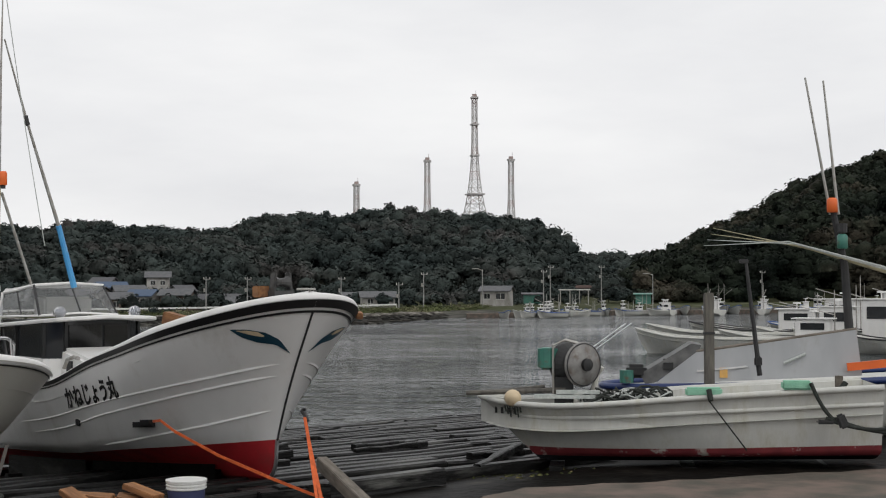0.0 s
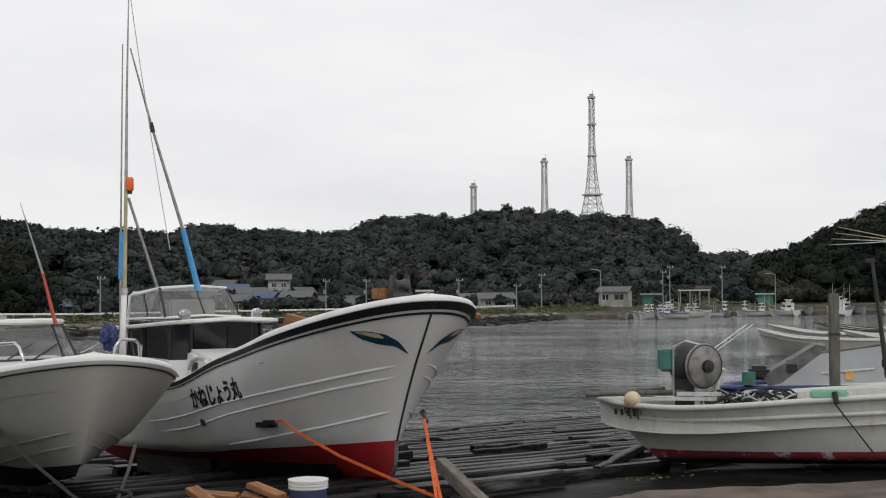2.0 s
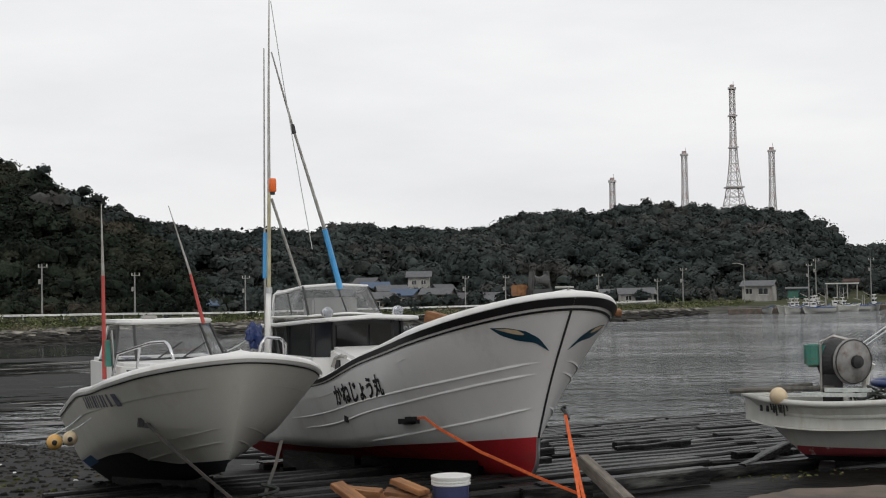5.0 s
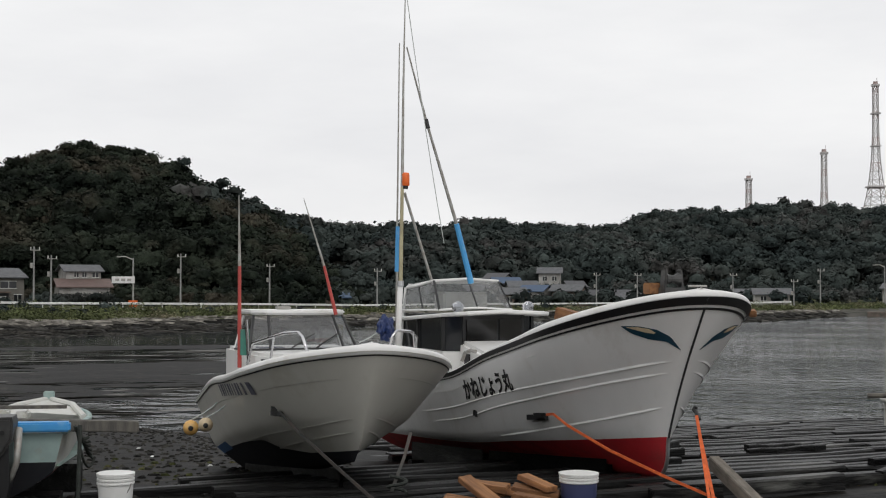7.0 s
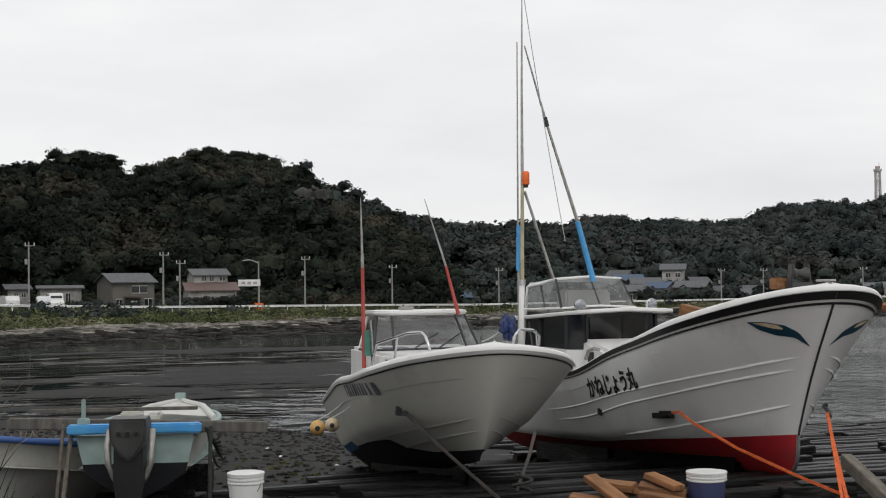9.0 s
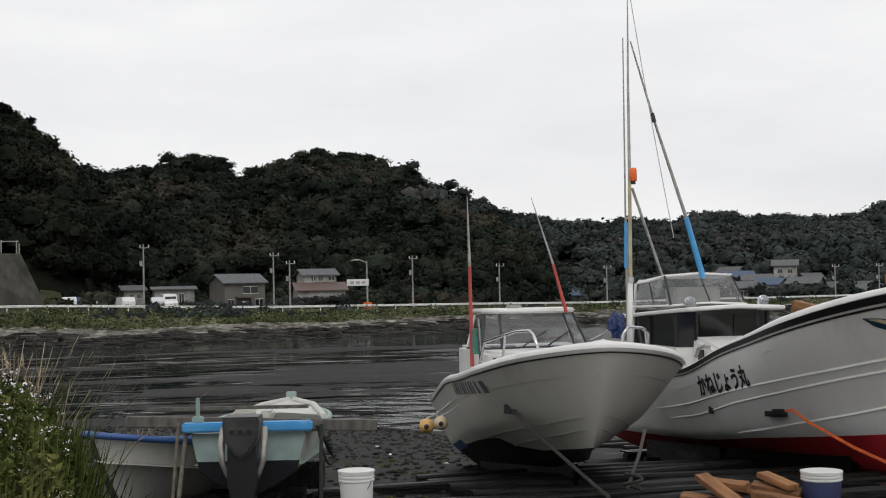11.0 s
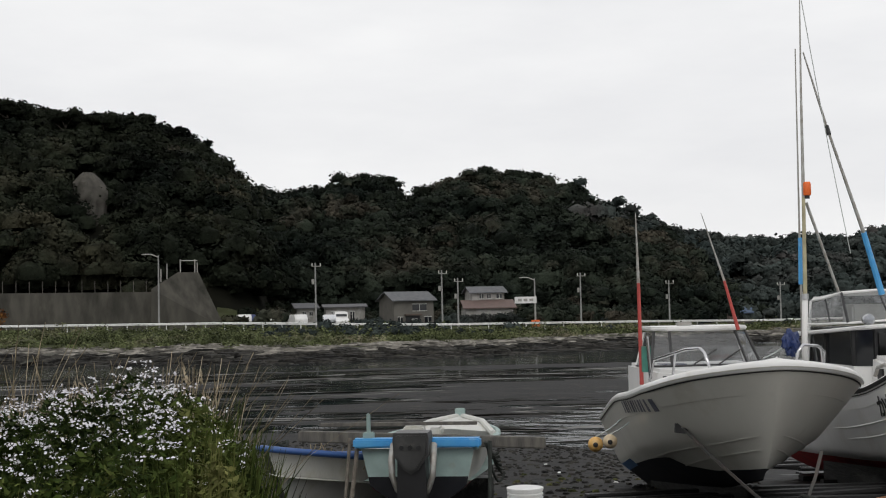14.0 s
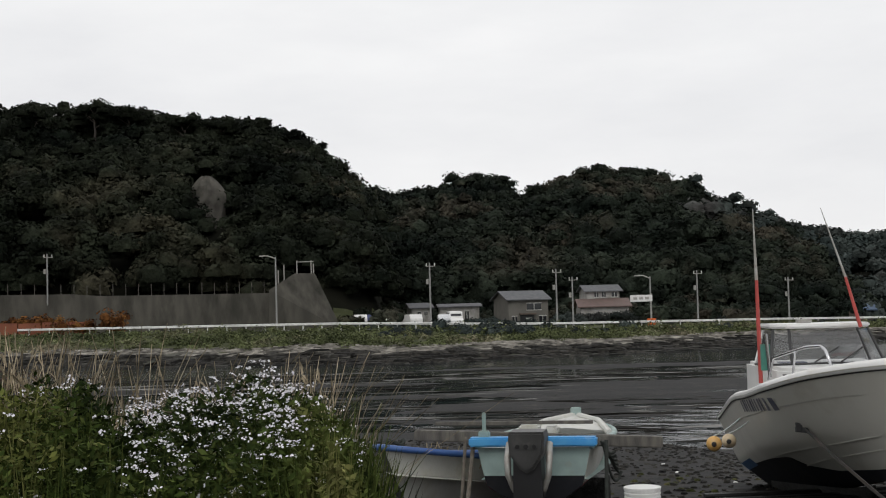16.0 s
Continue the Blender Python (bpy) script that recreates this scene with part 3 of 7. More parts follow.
def build_woods():
    plan = [  # hill, bearings, crowns, tufts, tuft size, crown radius, leaves, label
        (0, (40.5, 62), 720, 340, 0.28, (1.8, 4.4), "leaf_near", "dense dark evergreen wood on the steep near hill"),
        (1, (21.8, 46), 900, 260, 0.35, (2.2, 5.2), "leaf_mid", "mixed evergreen wood on the round hill"),
        (2, (8, 28), 760, 110, 0.46, (2.6, 5.4), "leaf_haze", "wooded ridge behind the village"),
        (3, (-6.3, 12), 950, 130, 0.48, (2.8, 6.2), "leaf_haze", "wooded headland under the radio towers"),
        (4, (-14, 0), 240, 40, 0.65, (4, 6.5), "leaf_haze", "far wooded ridge across the bay"),
        (5, (-26, -7.6), 800, 120, 0.42, (2.4, 5.2), "leaf_mid", "dark wooded hill above the harbour quay"),
    ]
    for k, (a0, a1), count, tufts, leaf, radius, material, label in plan:
        rng = np.random.default_rng(10 + k)
        far, foot, crown, line = HILLS[k]
        trees = []
        tries = 0
        while len(trees) < count and tries < count * 6:
            tries += 1
            a = rng.uniform(a0, a1)
            q = rng.random()
            r = foot + (far + 6 - foot) * q
            if len(trees) < count // 5:
                r = far + rng.uniform(-5, 2)
            x, y = -r * math.sin(radians(a)), r * math.cos(radians(a))
            h = hill_height(k, a, r)
            if h < 0.4:
                continue
            if k == 0 and 47.0 < a < 49.4 and 0.045 < (h + 1.5) / r < 0.105:
                continue
            if k == 0 and 41.5 < a < 46.2 and h < 4.6:
                continue
            if k == 0 and a >= 46.2 and h < 2.6:
                continue
            size = rng.uniform(*radius)
            trees.append((x, y, ground_height(x, y) + crown + (1.8 if k > 1 else 0.0) - size * 1.55 + rng.uniform(-0.9, 0.9), size))
        ob = mesh_of_quads("wood", crown_cloud(rng, trees, leaf, tufts), material)
        tagged(ob, label, "wood", kind="stuff")


def foot_wood():
    """Trees and scrub that come down from the hills to the houses and the road."""
    rng = np.random.default_rng(90)
    for (a0, a1), count, material, size in (((-26, -8), 330, "leaf_mid", (1.4, 3.2)), ((-8, 10), 210, "leaf_haze", (1.2, 2.8)), ((7, 21), 280, "leaf_haze", (1.2, 3.0)), ((20, 41), 330, "leaf_mid", (1.0, 2.6)), ((40.5, 43), 30, "leaf_near", (0.9, 1.8))):
        trees = []
        while len(trees) < count:
            a = rng.uniform(a0, a1)
            k = rng.random() ** 1.4
            shore = lerp_table(SHORE, a)
            foot = 255 if a < 20 else 206
            start = {True: 30 if a < 3 else 41, False: 44}[a < 24]
            if a > 30 and a < 40.5:
                start = 180 - shore
            r = shore + start + max(4.0, foot + 8 - shore - start) * (1 - k)
            x, y = -r * math.sin(radians(a)), r * math.cos(radians(a))
            g = ground_height(x, y)
            q = rng.uniform(*size) * (0.75 + 0.5 * (1 - k))
            trees.append((x, y, g + q * rng.uniform(0.1, 0.7) * (1.6 if k < 0.5 else 0.6), q))
        tagged(mesh_of_quads("foot_wood", crown_cloud(rng, trees, 0.3 if a0 < 20 else 0.24, 120), material), "trees and scrub at the foot of the hill", "wood", kind="stuff")


def hull_shape(L, B, rake, power, D, sheer, keel, chine=(0.35, 0.72), tuck=0.9, sharp=1.0, stem=None, full=0.47):
    """Surface of a boat's side: s from stern to bow, u from keel to sheer; the bow tip is at x 0 and the stern at -L. side 1 is port."""
    def reach(u):
        return fair_table(stem, u) if stem else rake * (1 - u) ** power

    def S(s, u, side=1, out=0.0):
        if out:
            e = 1e-3
            p = S(s, u, side)
            ps = S(min(1, s + e), u, side) - S(max(0, s - e), u, side)
            pu = S(s, min(1, u + e), side) - S(s, max(0, u - e), side)
            n = ps.cross(pu) * -side
            if n.length > 1e-12:
                p = p + n.normalized() * (-out if (n.y * side) < 0 else out)
            return p
        end = reach(u)
        x = -L + s * (L - end)
        d = -x - end
        dd = D + (1 - u) * 2.2 * sharp
        k = max(0.0, min(1.0, d / dd))
        m = 1.0 - (1 - full) * u
        plan = (1 - (1 - k) ** 2) ** m
        plan *= tuck + (1 - tuck) * min(1.0, s * 2.5)
        uc, gc = chine
        g = gc * (u / uc) ** 0.75 if u < uc else gc + (1 - gc) * ((u - uc) / (1 - uc)) ** 0.9
        zk, zs = fair_table(keel, -x), fair_table(sheer, -x)
        return Vector((x, side * B / 2 * plan * g, zk + (zs - zk) * u))

    def find(x, z):
        u = 0.7
        s = 0.5
        for _ in range(12):
            s = max(0, min(1, (x + L) / (L - reach(u))))
            zk, zs = fair_table(keel, -x), fair_table(sheer, -x)
            u = max(0.01, min(1, (z - zk) / (zs - zk)))
        return s, u

    S.find = find
    return S


def band(S, u0, u1, side, out=0.0, s0=0.0, s1=1.0, n=48, rows=6, thick=0.0):
    bm = bmesh.new()
    grid = [[S(s0 + (s1 - s0) * (1 - (1 - i / n) ** 1.7), u0 + (u1 - u0) * j / rows, side, out) for i in range(n + 1)] for j in range(rows + 1)]
    sheet(bm, grid)
    bmesh.ops.remove_doubles(bm, verts=bm.verts, dist=1e-5)
    return bm


def both(S, u0, u1, out=0.0, rows=6, s0=0.0, s1=1.0):
    """Both sides of the hull between two heights, in one mesh; a height may be a table of (s, u)."""
    bm = bmesh.new()
    low = u0 if isinstance(u0, list) else [(0, u0), (1, u0)]
    high = u1 if isinstance(u1, list) else [(0, u1), (1, u1)]
    for side in (1, -1):
        grid = []
        for j in range(rows + 1):
            row = []
            for i in range(57):
                s = s0 + (s1 - s0) * (1 - (1 - i / 56) ** 1.8)
                a, b = lerp_table(low, s), lerp_table(high, s)
                row.append(S(s, a + (b - a) * j / rows, side, out))
            grid.append(row)
        sheet(bm, grid)
    bmesh.ops.remove_doubles(bm, verts=bm.verts, dist=1e-4)
    bmesh.ops.recalc_face_normals(bm, faces=bm.faces)
    return bm


def transom(S, u0, u1, n=8):
    bm = bmesh.new()
    left = [S(0, u0 + (u1 - u0) * j / n, 1) for j in range(n + 1)]
    right = [S(0, u0 + (u1 - u0) * j / n, -1) for j in range(n + 1)]
    sheet(bm, [left, right])
    return bm


def rail_along(S, u, out, r, side, s0=0.0, s1=1.0, n=44, seg=8):
    bm = bmesh.new()
    pts = [S(s0 + (s1 - s0) * (1 - (1 - i / n) ** 1.7), u, side, out) for i in range(n + 1)]
    return tube(bm, pts, r, seg=seg)


def deck(S, drop, s0=0.0, s1=0.985, n=40):
    bm = bmesh.new()
    row = []
    for i in range(n + 1):
        s = s0 + (s1 - s0) * i / n
        a = S(s, 1.0, 1)
        row.append((Vector((a.x, a.y * 0.95, a.z - drop)), Vector((a.x, 0, a.z - drop + 0.02)), Vector((a.x, -a.y * 0.95, a.z - drop))))
    sheet(bm, row)
    return bm


def hull_patch(S, outline, side, out=0.006, mid=None):
    """A painted shape on the hull: outline of (x, z) laid on its surface, filled from a fan of strips."""
    bm = bmesh.new()
    half = len(outline) // 2
    top, low = outline[:half], outline[half:][::-1]
    grid = []
    for (xa, za), (xb, zb) in zip(top, low):
        row = []
        for k in range(4):
            q = k / 3
            row.append(S(*S.find(xa + (xb - xa) * q, za + (zb - za) * q), side, out))
        grid.append(row)
    sheet(bm, grid)
    return bm


def hull_text(S, text, x0, z0, size, slope, side, name, material, parent, out=0.008, stretch=1.0, label=""):
    """Lettering laid onto the hull's curved side."""
    cu = bpy.data.curves.new("lettering", "FONT")
    cu.body = text
    cu.size = size
    cu.resolution_u = 3
    cu.offset = size * 0.035
    ob = bpy.data.objects.new("lettering", cu)
    scene.collection.objects.link(ob)
    me = bpy.data.meshes.new_from_object(ob.evaluated_get(bpy.context.evaluated_depsgraph_get()))
    bpy.data.objects.remove(ob)
    bm = bmesh.new()
    bm.from_mesh(me)
    bpy.data.meshes.remove(me)
    bmesh.ops.triangulate(bm, faces=bm.faces)
    bmesh.ops.subdivide_edges(bm, edges=[e for e in bm.edges if e.calc_length() > size * 0.25], cuts=1)
    for v in bm.verts:
        lx, lz = v.co.x * stretch, v.co.y
        x, z = (x0 + lx, z0 + lz + slope * lx) if side < 0 else (x0 - lx, z0 + lz + slope * lx)
        v.co = S(*S.find(x, z), side, out)
    return part(name, bm, material, parent, label)


def find_across(S, y, z):
    """Where on the bow the half-width is y at the height z."""
    lo, hi = 0.5, 1.0
    u = 0.8
    for _ in range(30):
        s = (lo + hi) / 2
        p = S(s, 0.5)
        for _ in range(6):
            p = S(s, u)
            zk, zs = S(s, 0.0).z, S(s, 1.0).z
            u = max(0.02, min(1.0, u + (z - p.z) / (zs - zk)))
        if p.y > y:
            lo = s
        else:
            hi = s
    return (lo + hi) / 2, u


def bow_patch(S, top, low, side, out=0.006, steps=18):
    bm = bmesh.new()
    grid = []
    for i in range(steps + 1):
        q = i / steps * (len(top) - 1)
        k = min(int(q), len(top) - 2)
        f = q - k
        a = [top[k][m] + (top[k + 1][m] - top[k][m]) * f for m in (0, 1)]
        b = [low[k][m] + (low[k + 1][m] - low[k][m]) * f for m in (0, 1)]
        grid.append([S(*find_across(S, a[0] + (b[0] - a[0]) * j / 3, a[1] + (b[1] - a[1]) * j / 3), side, out) for j in range(4)])
    sheet(bm, grid)
    return bm


def strake(S, table, r, side, s0, s1, n=40):
    """A moulded ledge along the hull whose height follows a table of (s, u)."""
    rows = [[], [], []]
    for i in range(n + 1):
        s = s0 + (s1 - s0) * i / n
        u, fade = fair_table(table, s), min(1.0, 0.15 + (1 - i / n) * 25, 0.2 + i / n * 6)
        for row, du, out in zip(rows, (0.013, 0.0, -0.006), (-0.002, r * 0.38 * fade, -0.004)):
            row.append(S(s, max(0.0, min(1.0, u + du)), side, out))
    return sheet(bmesh.new(), rows)


def cap_rail(S, height, closed_from, n=52, inset=0.16):
    """The white moulded top of the hull above the rubbing band; forward of closed_from it closes as a foredeck."""
    bm = bmesh.new()
    rows = []
    for i in range(n + 1):
        s = 1 - (1 - i / n) ** 1.6
        p = S(s, 1.0)
        h = lerp_table(height, -p.x)
        row = []
        for k, q in ((0.0, 0.0), (0.0, 0.45), (0.18, 0.85), (0.5, 1.0), (1.0, 1.0)):
            y = max(0.0, p.y - inset * k)
            row.append(Vector((p.x - inset * 0.9 * k * max(0, 1 - p.y * 1.5), y, p.z + h * q)))
        tail = row[-1]
        row.append(Vector((tail.x, 0.0 if s > closed_from else tail.y, tail.z + (0.03 if s > closed_from else -0.12))))
        rows.append(row)
    for side in (1, -1):
        sheet(bm, [[Vector((v.x, v.y * side, v.z)) for v in row] for row in rows])
    bmesh.ops.remove_doubles(bm, verts=bm.verts, dist=1e-4)
    bmesh.ops.recalc_face_normals(bm, faces=bm.faces)
    return bm


def ribbon(bm, points, width, side=(0, 0, 1), thick=0.006):
    """A flat webbing strap along points."""
    w = Vector(side).normalized() * width / 2
    pts = [Vector(p) for p in points]
    rows = []
    for i, p in enumerate(pts):
        d = (pts[min(i + 1, len(pts) - 1)] - pts[max(i - 1, 0)]).normalized()
        o = w - d * w.dot(d)
        o = o.normalized() * width / 2
        nrm = d.cross(o).normalized() * thick / 2
        rows.append([p + o + nrm, p - o + nrm, p - o - nrm, p + o - nrm, p + o + nrm])
    return sheet(bm, rows)


# ---- boats drawn up on the slip ----
HEAD = -52.2


def crumple(c, size, seed):
    """A bunched-up cloth: a lump folded by noise."""
    bm = bmesh.new()
    bmesh.ops.create_icosphere(bm, subdivisions=3, radius=1.0)
    for v in bm.verts:
        d = 1 + 0.55 * noise.noise(v.co * 2.3 + Vector((seed, 0, 0))) + 0.3 * noise.noise(v.co * 5 + Vector((0, seed, 0)))
        v.co = Vector(c) + Vector((v.co.x * size[0] * d, v.co.y * size[1] * d, v.co.z * size[2] * d))
    return bm


def big_fishing_boat():
    t = thing("fishing_boat", pose(-1.285, 13.62, 0.0, 0, 0, HEAD), "white fishing boat with red bottom hauled up on the slip", "boat", "boats on the slip")
    sheer = [(0, 1.93), (0.5, 1.79), (1.2, 1.617), (2.0, 1.435), (3.0, 1.228), (4.2, 0.925), (5.6, 0.82), (8.8, 0.77)]
    S = hull_shape(8.8, 2.33, 0.97, 1.25, 1.806, sheer, [(0, 0.031), (8.8, -0.62)], chine=(0.3, 0.76), sharp=0.64, full=0.444,
                   stem=[(0, 0.976), (0.1, 0.823), (0.28, 0.769), (0.65, 0.441), (1, 0.0)])
    WL = 0.265
    part("topside", both(S, WL, 1.0, rows=14), "gel", t, smooth=True)
    part("bottom", both(S, 0.0, WL, rows=6), "red", t, "red antifouling paint below the waterline", smooth=True)
    part("transom", transom(S, 0, 1), "gel", t)
    part("deck", deck(S, 0.22, 0.0, 0.8), "gel", t)
    part("rubbing_band", both(S, 0.938, 0.949, out=0.010, rows=2), "black", t, "black rubber band along the sheer", smooth=True)
    part("rubbing_band", both(S, 0.962, 0.999, out=0.014, rows=2), "black", t, smooth=True)
    part("cap_rail", cap_rail(S, [(0, 0.062), (0.6, 0.075), (1.5, 0.078), (2.4, 0.05), (3.2, 0.02), (8.8, 0.02)], 0.72), "gel", t, smooth=True)
    bm = bmesh.new()
    tube(bm, [S(1.0, 0.26 + 0.685 * k / 16, 1) + Vector((0.008, 0, 0)) for k in range(17)], 0.012, seg=6)
    part("stem_strip", bm, "rubber", t, "black rubber strip down the stem")
    bm = bmesh.new()
    tube(bm, [S(1.0, 0.26 * k / 10, 1) + Vector((0.004, 0, 0)) for k in range(11)], 0.022, seg=6)
    part("stem_shoe", bm, "alu", t, "pale metal shoe round the forefoot")
    for side in (1, -1):
        for tab, s0, s1, r in (([(0.3, 0.56), (0.42, 0.60), (0.567, 0.655), (0.696, 0.652), (0.8, 0.66), (0.92, 0.672), (0.992, 0.692)], 0.4, 0.994, 0.03), ([(0.4, 0.47), (0.529, 0.515), (0.65, 0.542), (0.758, 0.565), (0.888, 0.6), (0.992, 0.63)], 0.45, 0.992, 0.03), ([(0.7, 0.31), (0.771, 0.33), (0.858, 0.366), (0.925, 0.395), (0.996, 0.44)], 0.7, 0.99, 0.03)):
            part("spray_rail", strake(S, tab, r, side, s0, s1, 90), "gel", t)
        part("bow_eye", bow_patch(S, [(0.70, 1.62), (0.57, 1.62), (0.40, 1.585), (0.25, 1.51), (0.11, 1.375)], [(0.70, 1.615), (0.59, 1.54), (0.44, 1.485), (0.27, 1.46), (0.11, 1.37)], side), "teal", t, "dark teal painted eye on the bow")
        part("eye_inset", bow_patch(S, [(0.655, 1.612), (0.57, 1.612), (0.47, 1.595), (0.40, 1.555)], [(0.655, 1.608), (0.57, 1.58), (0.48, 1.555), (0.41, 1.545)], side, 0.010), "float_pale", t, "pale gold inset of the painted eye")
    hull_text(S, "かねじょう丸", -3.83, 0.635, 0.27, 0.155, -1, "boat_name", "black", t, stretch=0.86, label="black brushed boat name")
    bm = bmesh.new()
    for x, z in ((-3.68, 0.47), (-3.64, 0.46)):
        p = S(*S.find(x, z), -1, 0.012)
        box(bm, p.x, p.y, p.z, 0.05, 0.02, 0.07)
    part("drain_cover", bm, "black", t)
    bm = bmesh.new()
    p = S(*S.find(-2.2, 0.55), -1, 0.02)
    box(bm, p.x, p.y, p.z, 0.34, 0.05, 0.06, Euler((0, radians(-4), radians(12))))
    box(bm, p.x + 0.1, p.y - 0.02, p.z + 0.035, 0.16, 0.05, 0.05, Euler((0, radians(-4), radians(12))))
    part("tow_fitting", bm, "black", t, "black fitting on the hull side")
    q = Vector((p.x + 0.15, p.y - 0.03, p.z - 0.01))
    # foredeck fittings
    bm = bmesh.new()
    for y in (-0.1, 0.1):
        box(bm, -0.7, y, 2.06, 0.1, 0.03, 0.28, Euler((radians(-6 if y < 0 else 6), 0, 0)), 0.008)
    lathe(bm, [(0.05, -0.09), (0.075, -0.085), (0.045, -0.03), (0.04, 0.0), (0.045, 0.03), (0.075, 0.085), (0.05, 0.09)], pose(-0.7, 0, 2.1, 90, 0, 0), 12)
    box(bm, -0.7, 0, 1.93, 0.14, 0.24, 0.16)
    part("bow_roller", bm, "plate_grey", t, "worn grey metal anchor roller on the bow")
    bm = bmesh.new()
    tube(bm, [(-0.2 + 0.06 * math.cos(a), 0.06 * math.sin(a) * 1.6, 2.0 + 0.025) for a in (k * math.pi / 8 for k in range(17))], 0.012, seg=6)
    part("bow_ring", bm, "galv", t)
    part("wood_block", boxes((-0.84, -0.16, 2.0, 0.14, 0.14, 0.12), bevel=0.01), "wood_new", t, "bare wooden block on the foredeck")
    part("wood_block", boxes((-1.14, -0.97, 1.70, 0.34, 0.13, 0.13, Euler((0, radians(12), radians(24)))), bevel=0.01), "wood_new", t)
    part("wood_block", boxes((-0.62, 0.94, 1.74, 0.15, 0.08, 0.07, Euler((0, radians(10), radians(-28)))), bevel=0.01), "wood_new", t)
    # wheelhouse
    bm = bmesh.new()
    prism(bm, [(-7.7, -0.72), (-5.5, -0.72), (-5.32, -0.45), (-5.32, 0.45), (-5.5, 0.72), (-7.7, 0.72)], 0.55, "z", 0.58)
    part("wheelhouse", bm, "gel", t)
    part("foredeck_hatch", boxes((-4.85, 0, 1.0, 1.0, 1.1, 0.42, Euler((0, radians(9), 0))), bevel=0.05), "gel", t)
    part("vent_plate", boxes((-5.0, -0.565, 1.02, 0.16, 0.02, 0.2)), "black", t)
    bm = bmesh.new()
    prism(bm, [(-7.6, -0.66), (-5.62, -0.66), (-5.44, -0.42), (-5.44, 0.42), (-5.62, 0.66), (-7.6, 0.66)], 0.49, "z", 1.13)
    part("window_band", bm, "dark_glass", t, "dark wheelhouse windows")
    for y0, y1 in ((-0.40, 0.05), (0.09, 0.42)):
        part("window_pane", boxes((-5.425, (y0 + y1) / 2, 1.39, 0.02, y1 - y0, 0.36)), "screen_dark", t)
    for x, y in ((-5.44, -0.44), (-5.44, 0.44), (-5.62, -0.67), (-5.62, 0.67), (-6.6, -0.67), (-6.6, 0.67)):
        part("window_post", boxes((x, y, 1.375, 0.05, 0.04, 0.488)), "black", t)
    bm = bmesh.new()
    prism(bm, [(-7.8, -0.78), (-6.6, -0.80), (-5.15, -0.68), (-5.02, -0.55), (-5.0, 0.0), (-5.02, 0.58), (-5.15, 0.72), (-6.6, 0.80), (-7.8, 0.78)], 0.05, "z", 1.61)
    for v in bm.verts:
        v.co.z += 0.05 * (1 - (v.co.y / 0.8) ** 2) - 0.05 * max(0, (-5.3 - v.co.x)) * (1 if abs(v.co.y) > 0.5 else 0)
    bmesh.ops.bevel(bm, geom=list(bm.edges), offset=0.012, segments=1, affect="EDGES")
    part("roof_visor", bm, "gel", t)
    # upper steering position with its screen
    lowf, top = -6.05, -6.42
    ring_low = [(-7.2, -0.72, 1.66), (-6.45, -0.66, 1.68), (lowf, -0.56, 1.69), (lowf + 0.06, 0.0, 1.72), (lowf, 0.56, 1.69), (-6.45, 0.66, 1.68)]
    ring_top = [(-7.3, -0.60, 2.0), (-6.9, -0.56, 2.03), (top, -0.50, 2.10), (top + 0.05, 0.0, 2.13), (top, 0.50, 2.10), (-6.9, 0.56, 2.03)]
    for k in range(5):
        bm = bmesh.new()
        sheet(bm, [[Vector(ring_low[k]), Vector(ring_low[k + 1])], [Vector(ring_top[k]), Vector(ring_top[k + 1])]])
        geom = bmesh.ops.solidify(bm, geom=list(bm.faces), thickness=0.006)
        part("screen_panel", bm, "screen", t, "hazy clear acrylic screen panel")
    for k in (1, 2, 3, 4):
        part("screen_frame", tubes(([ring_low[k], ring_top[k]], 0.012 if k != 2 else 0.02), seg=6), "black", t)
    part("screen_rim", tubes((ring_low, 0.016), seg=6), "gel", t)
    bm = bmesh.new()
    tube(bm, ring_top, 0.022, seg=6)
    part("screen_rim", bm, "gel", t, "white top rim of the screen")
    bm = bmesh.new()
    sheet(bm, [[Vector(p) + Vector((0, 0, 0.02)) for p in ring_top], [Vector((-7.4, p[1] * 0.9, 2.06)) for p in ring_top]])
    bmesh.ops.solidify(bm, geom=list(bm.faces), thickness=0.03)
    part("canopy", bm, "gel", t)
    part("console", boxes((-6.75, 0.05, 1.8, 0.4, 0.7, 0.28), bevel=0.03), "gel_worn", t)
    part("stay_post", tubes(([(-7.2, -0.74, 1.0), (-7.3, -0.62, 2.0)], 0.022)), "gel", t)
    for y in (-0.62, 0.42):
        bm = bmesh.new()
        m = pose(-5.2, y, 1.74, 0, 90, 0)
        lathe(bm, [(0.02, -0.1), (0.065, -0.07), (0.08, 0.0), (0.08, 0.02)], m, 16)
        tube(bm, [(-5.2, y, 1.62), (-5.2, y, 1.7)], 0.014)
        lamp = part("floodlight", bm, "steel", t, "round chrome floodlight", smooth=True)
        bm = bmesh.new()
        lathe(bm, [(0.072, 0.021), (0.05, 0.034), (0.01, 0.04)], m, 16)
        part("lens", bm, "lamp_glass", lamp)
    # masts and outrigger poles
    inv = t.matrix_basis.inverted()

    def loc(p):
        return inv @ (Vector(p) + Vector((-0.045, -0.015, 0)))
    part("mast", tubes(([loc((-5.594, 16.793, 0.872)), loc((-5.548, 16.808, 2.064))], 0.036), seg=12), "gel", t, "white lower mast tube", smooth=True)
    part("mast_collar", tubes(([loc((-5.548, 16.808, 2.019)), loc((-5.548, 16.808, 2.093))], 0.045), seg=12), "alu", t)
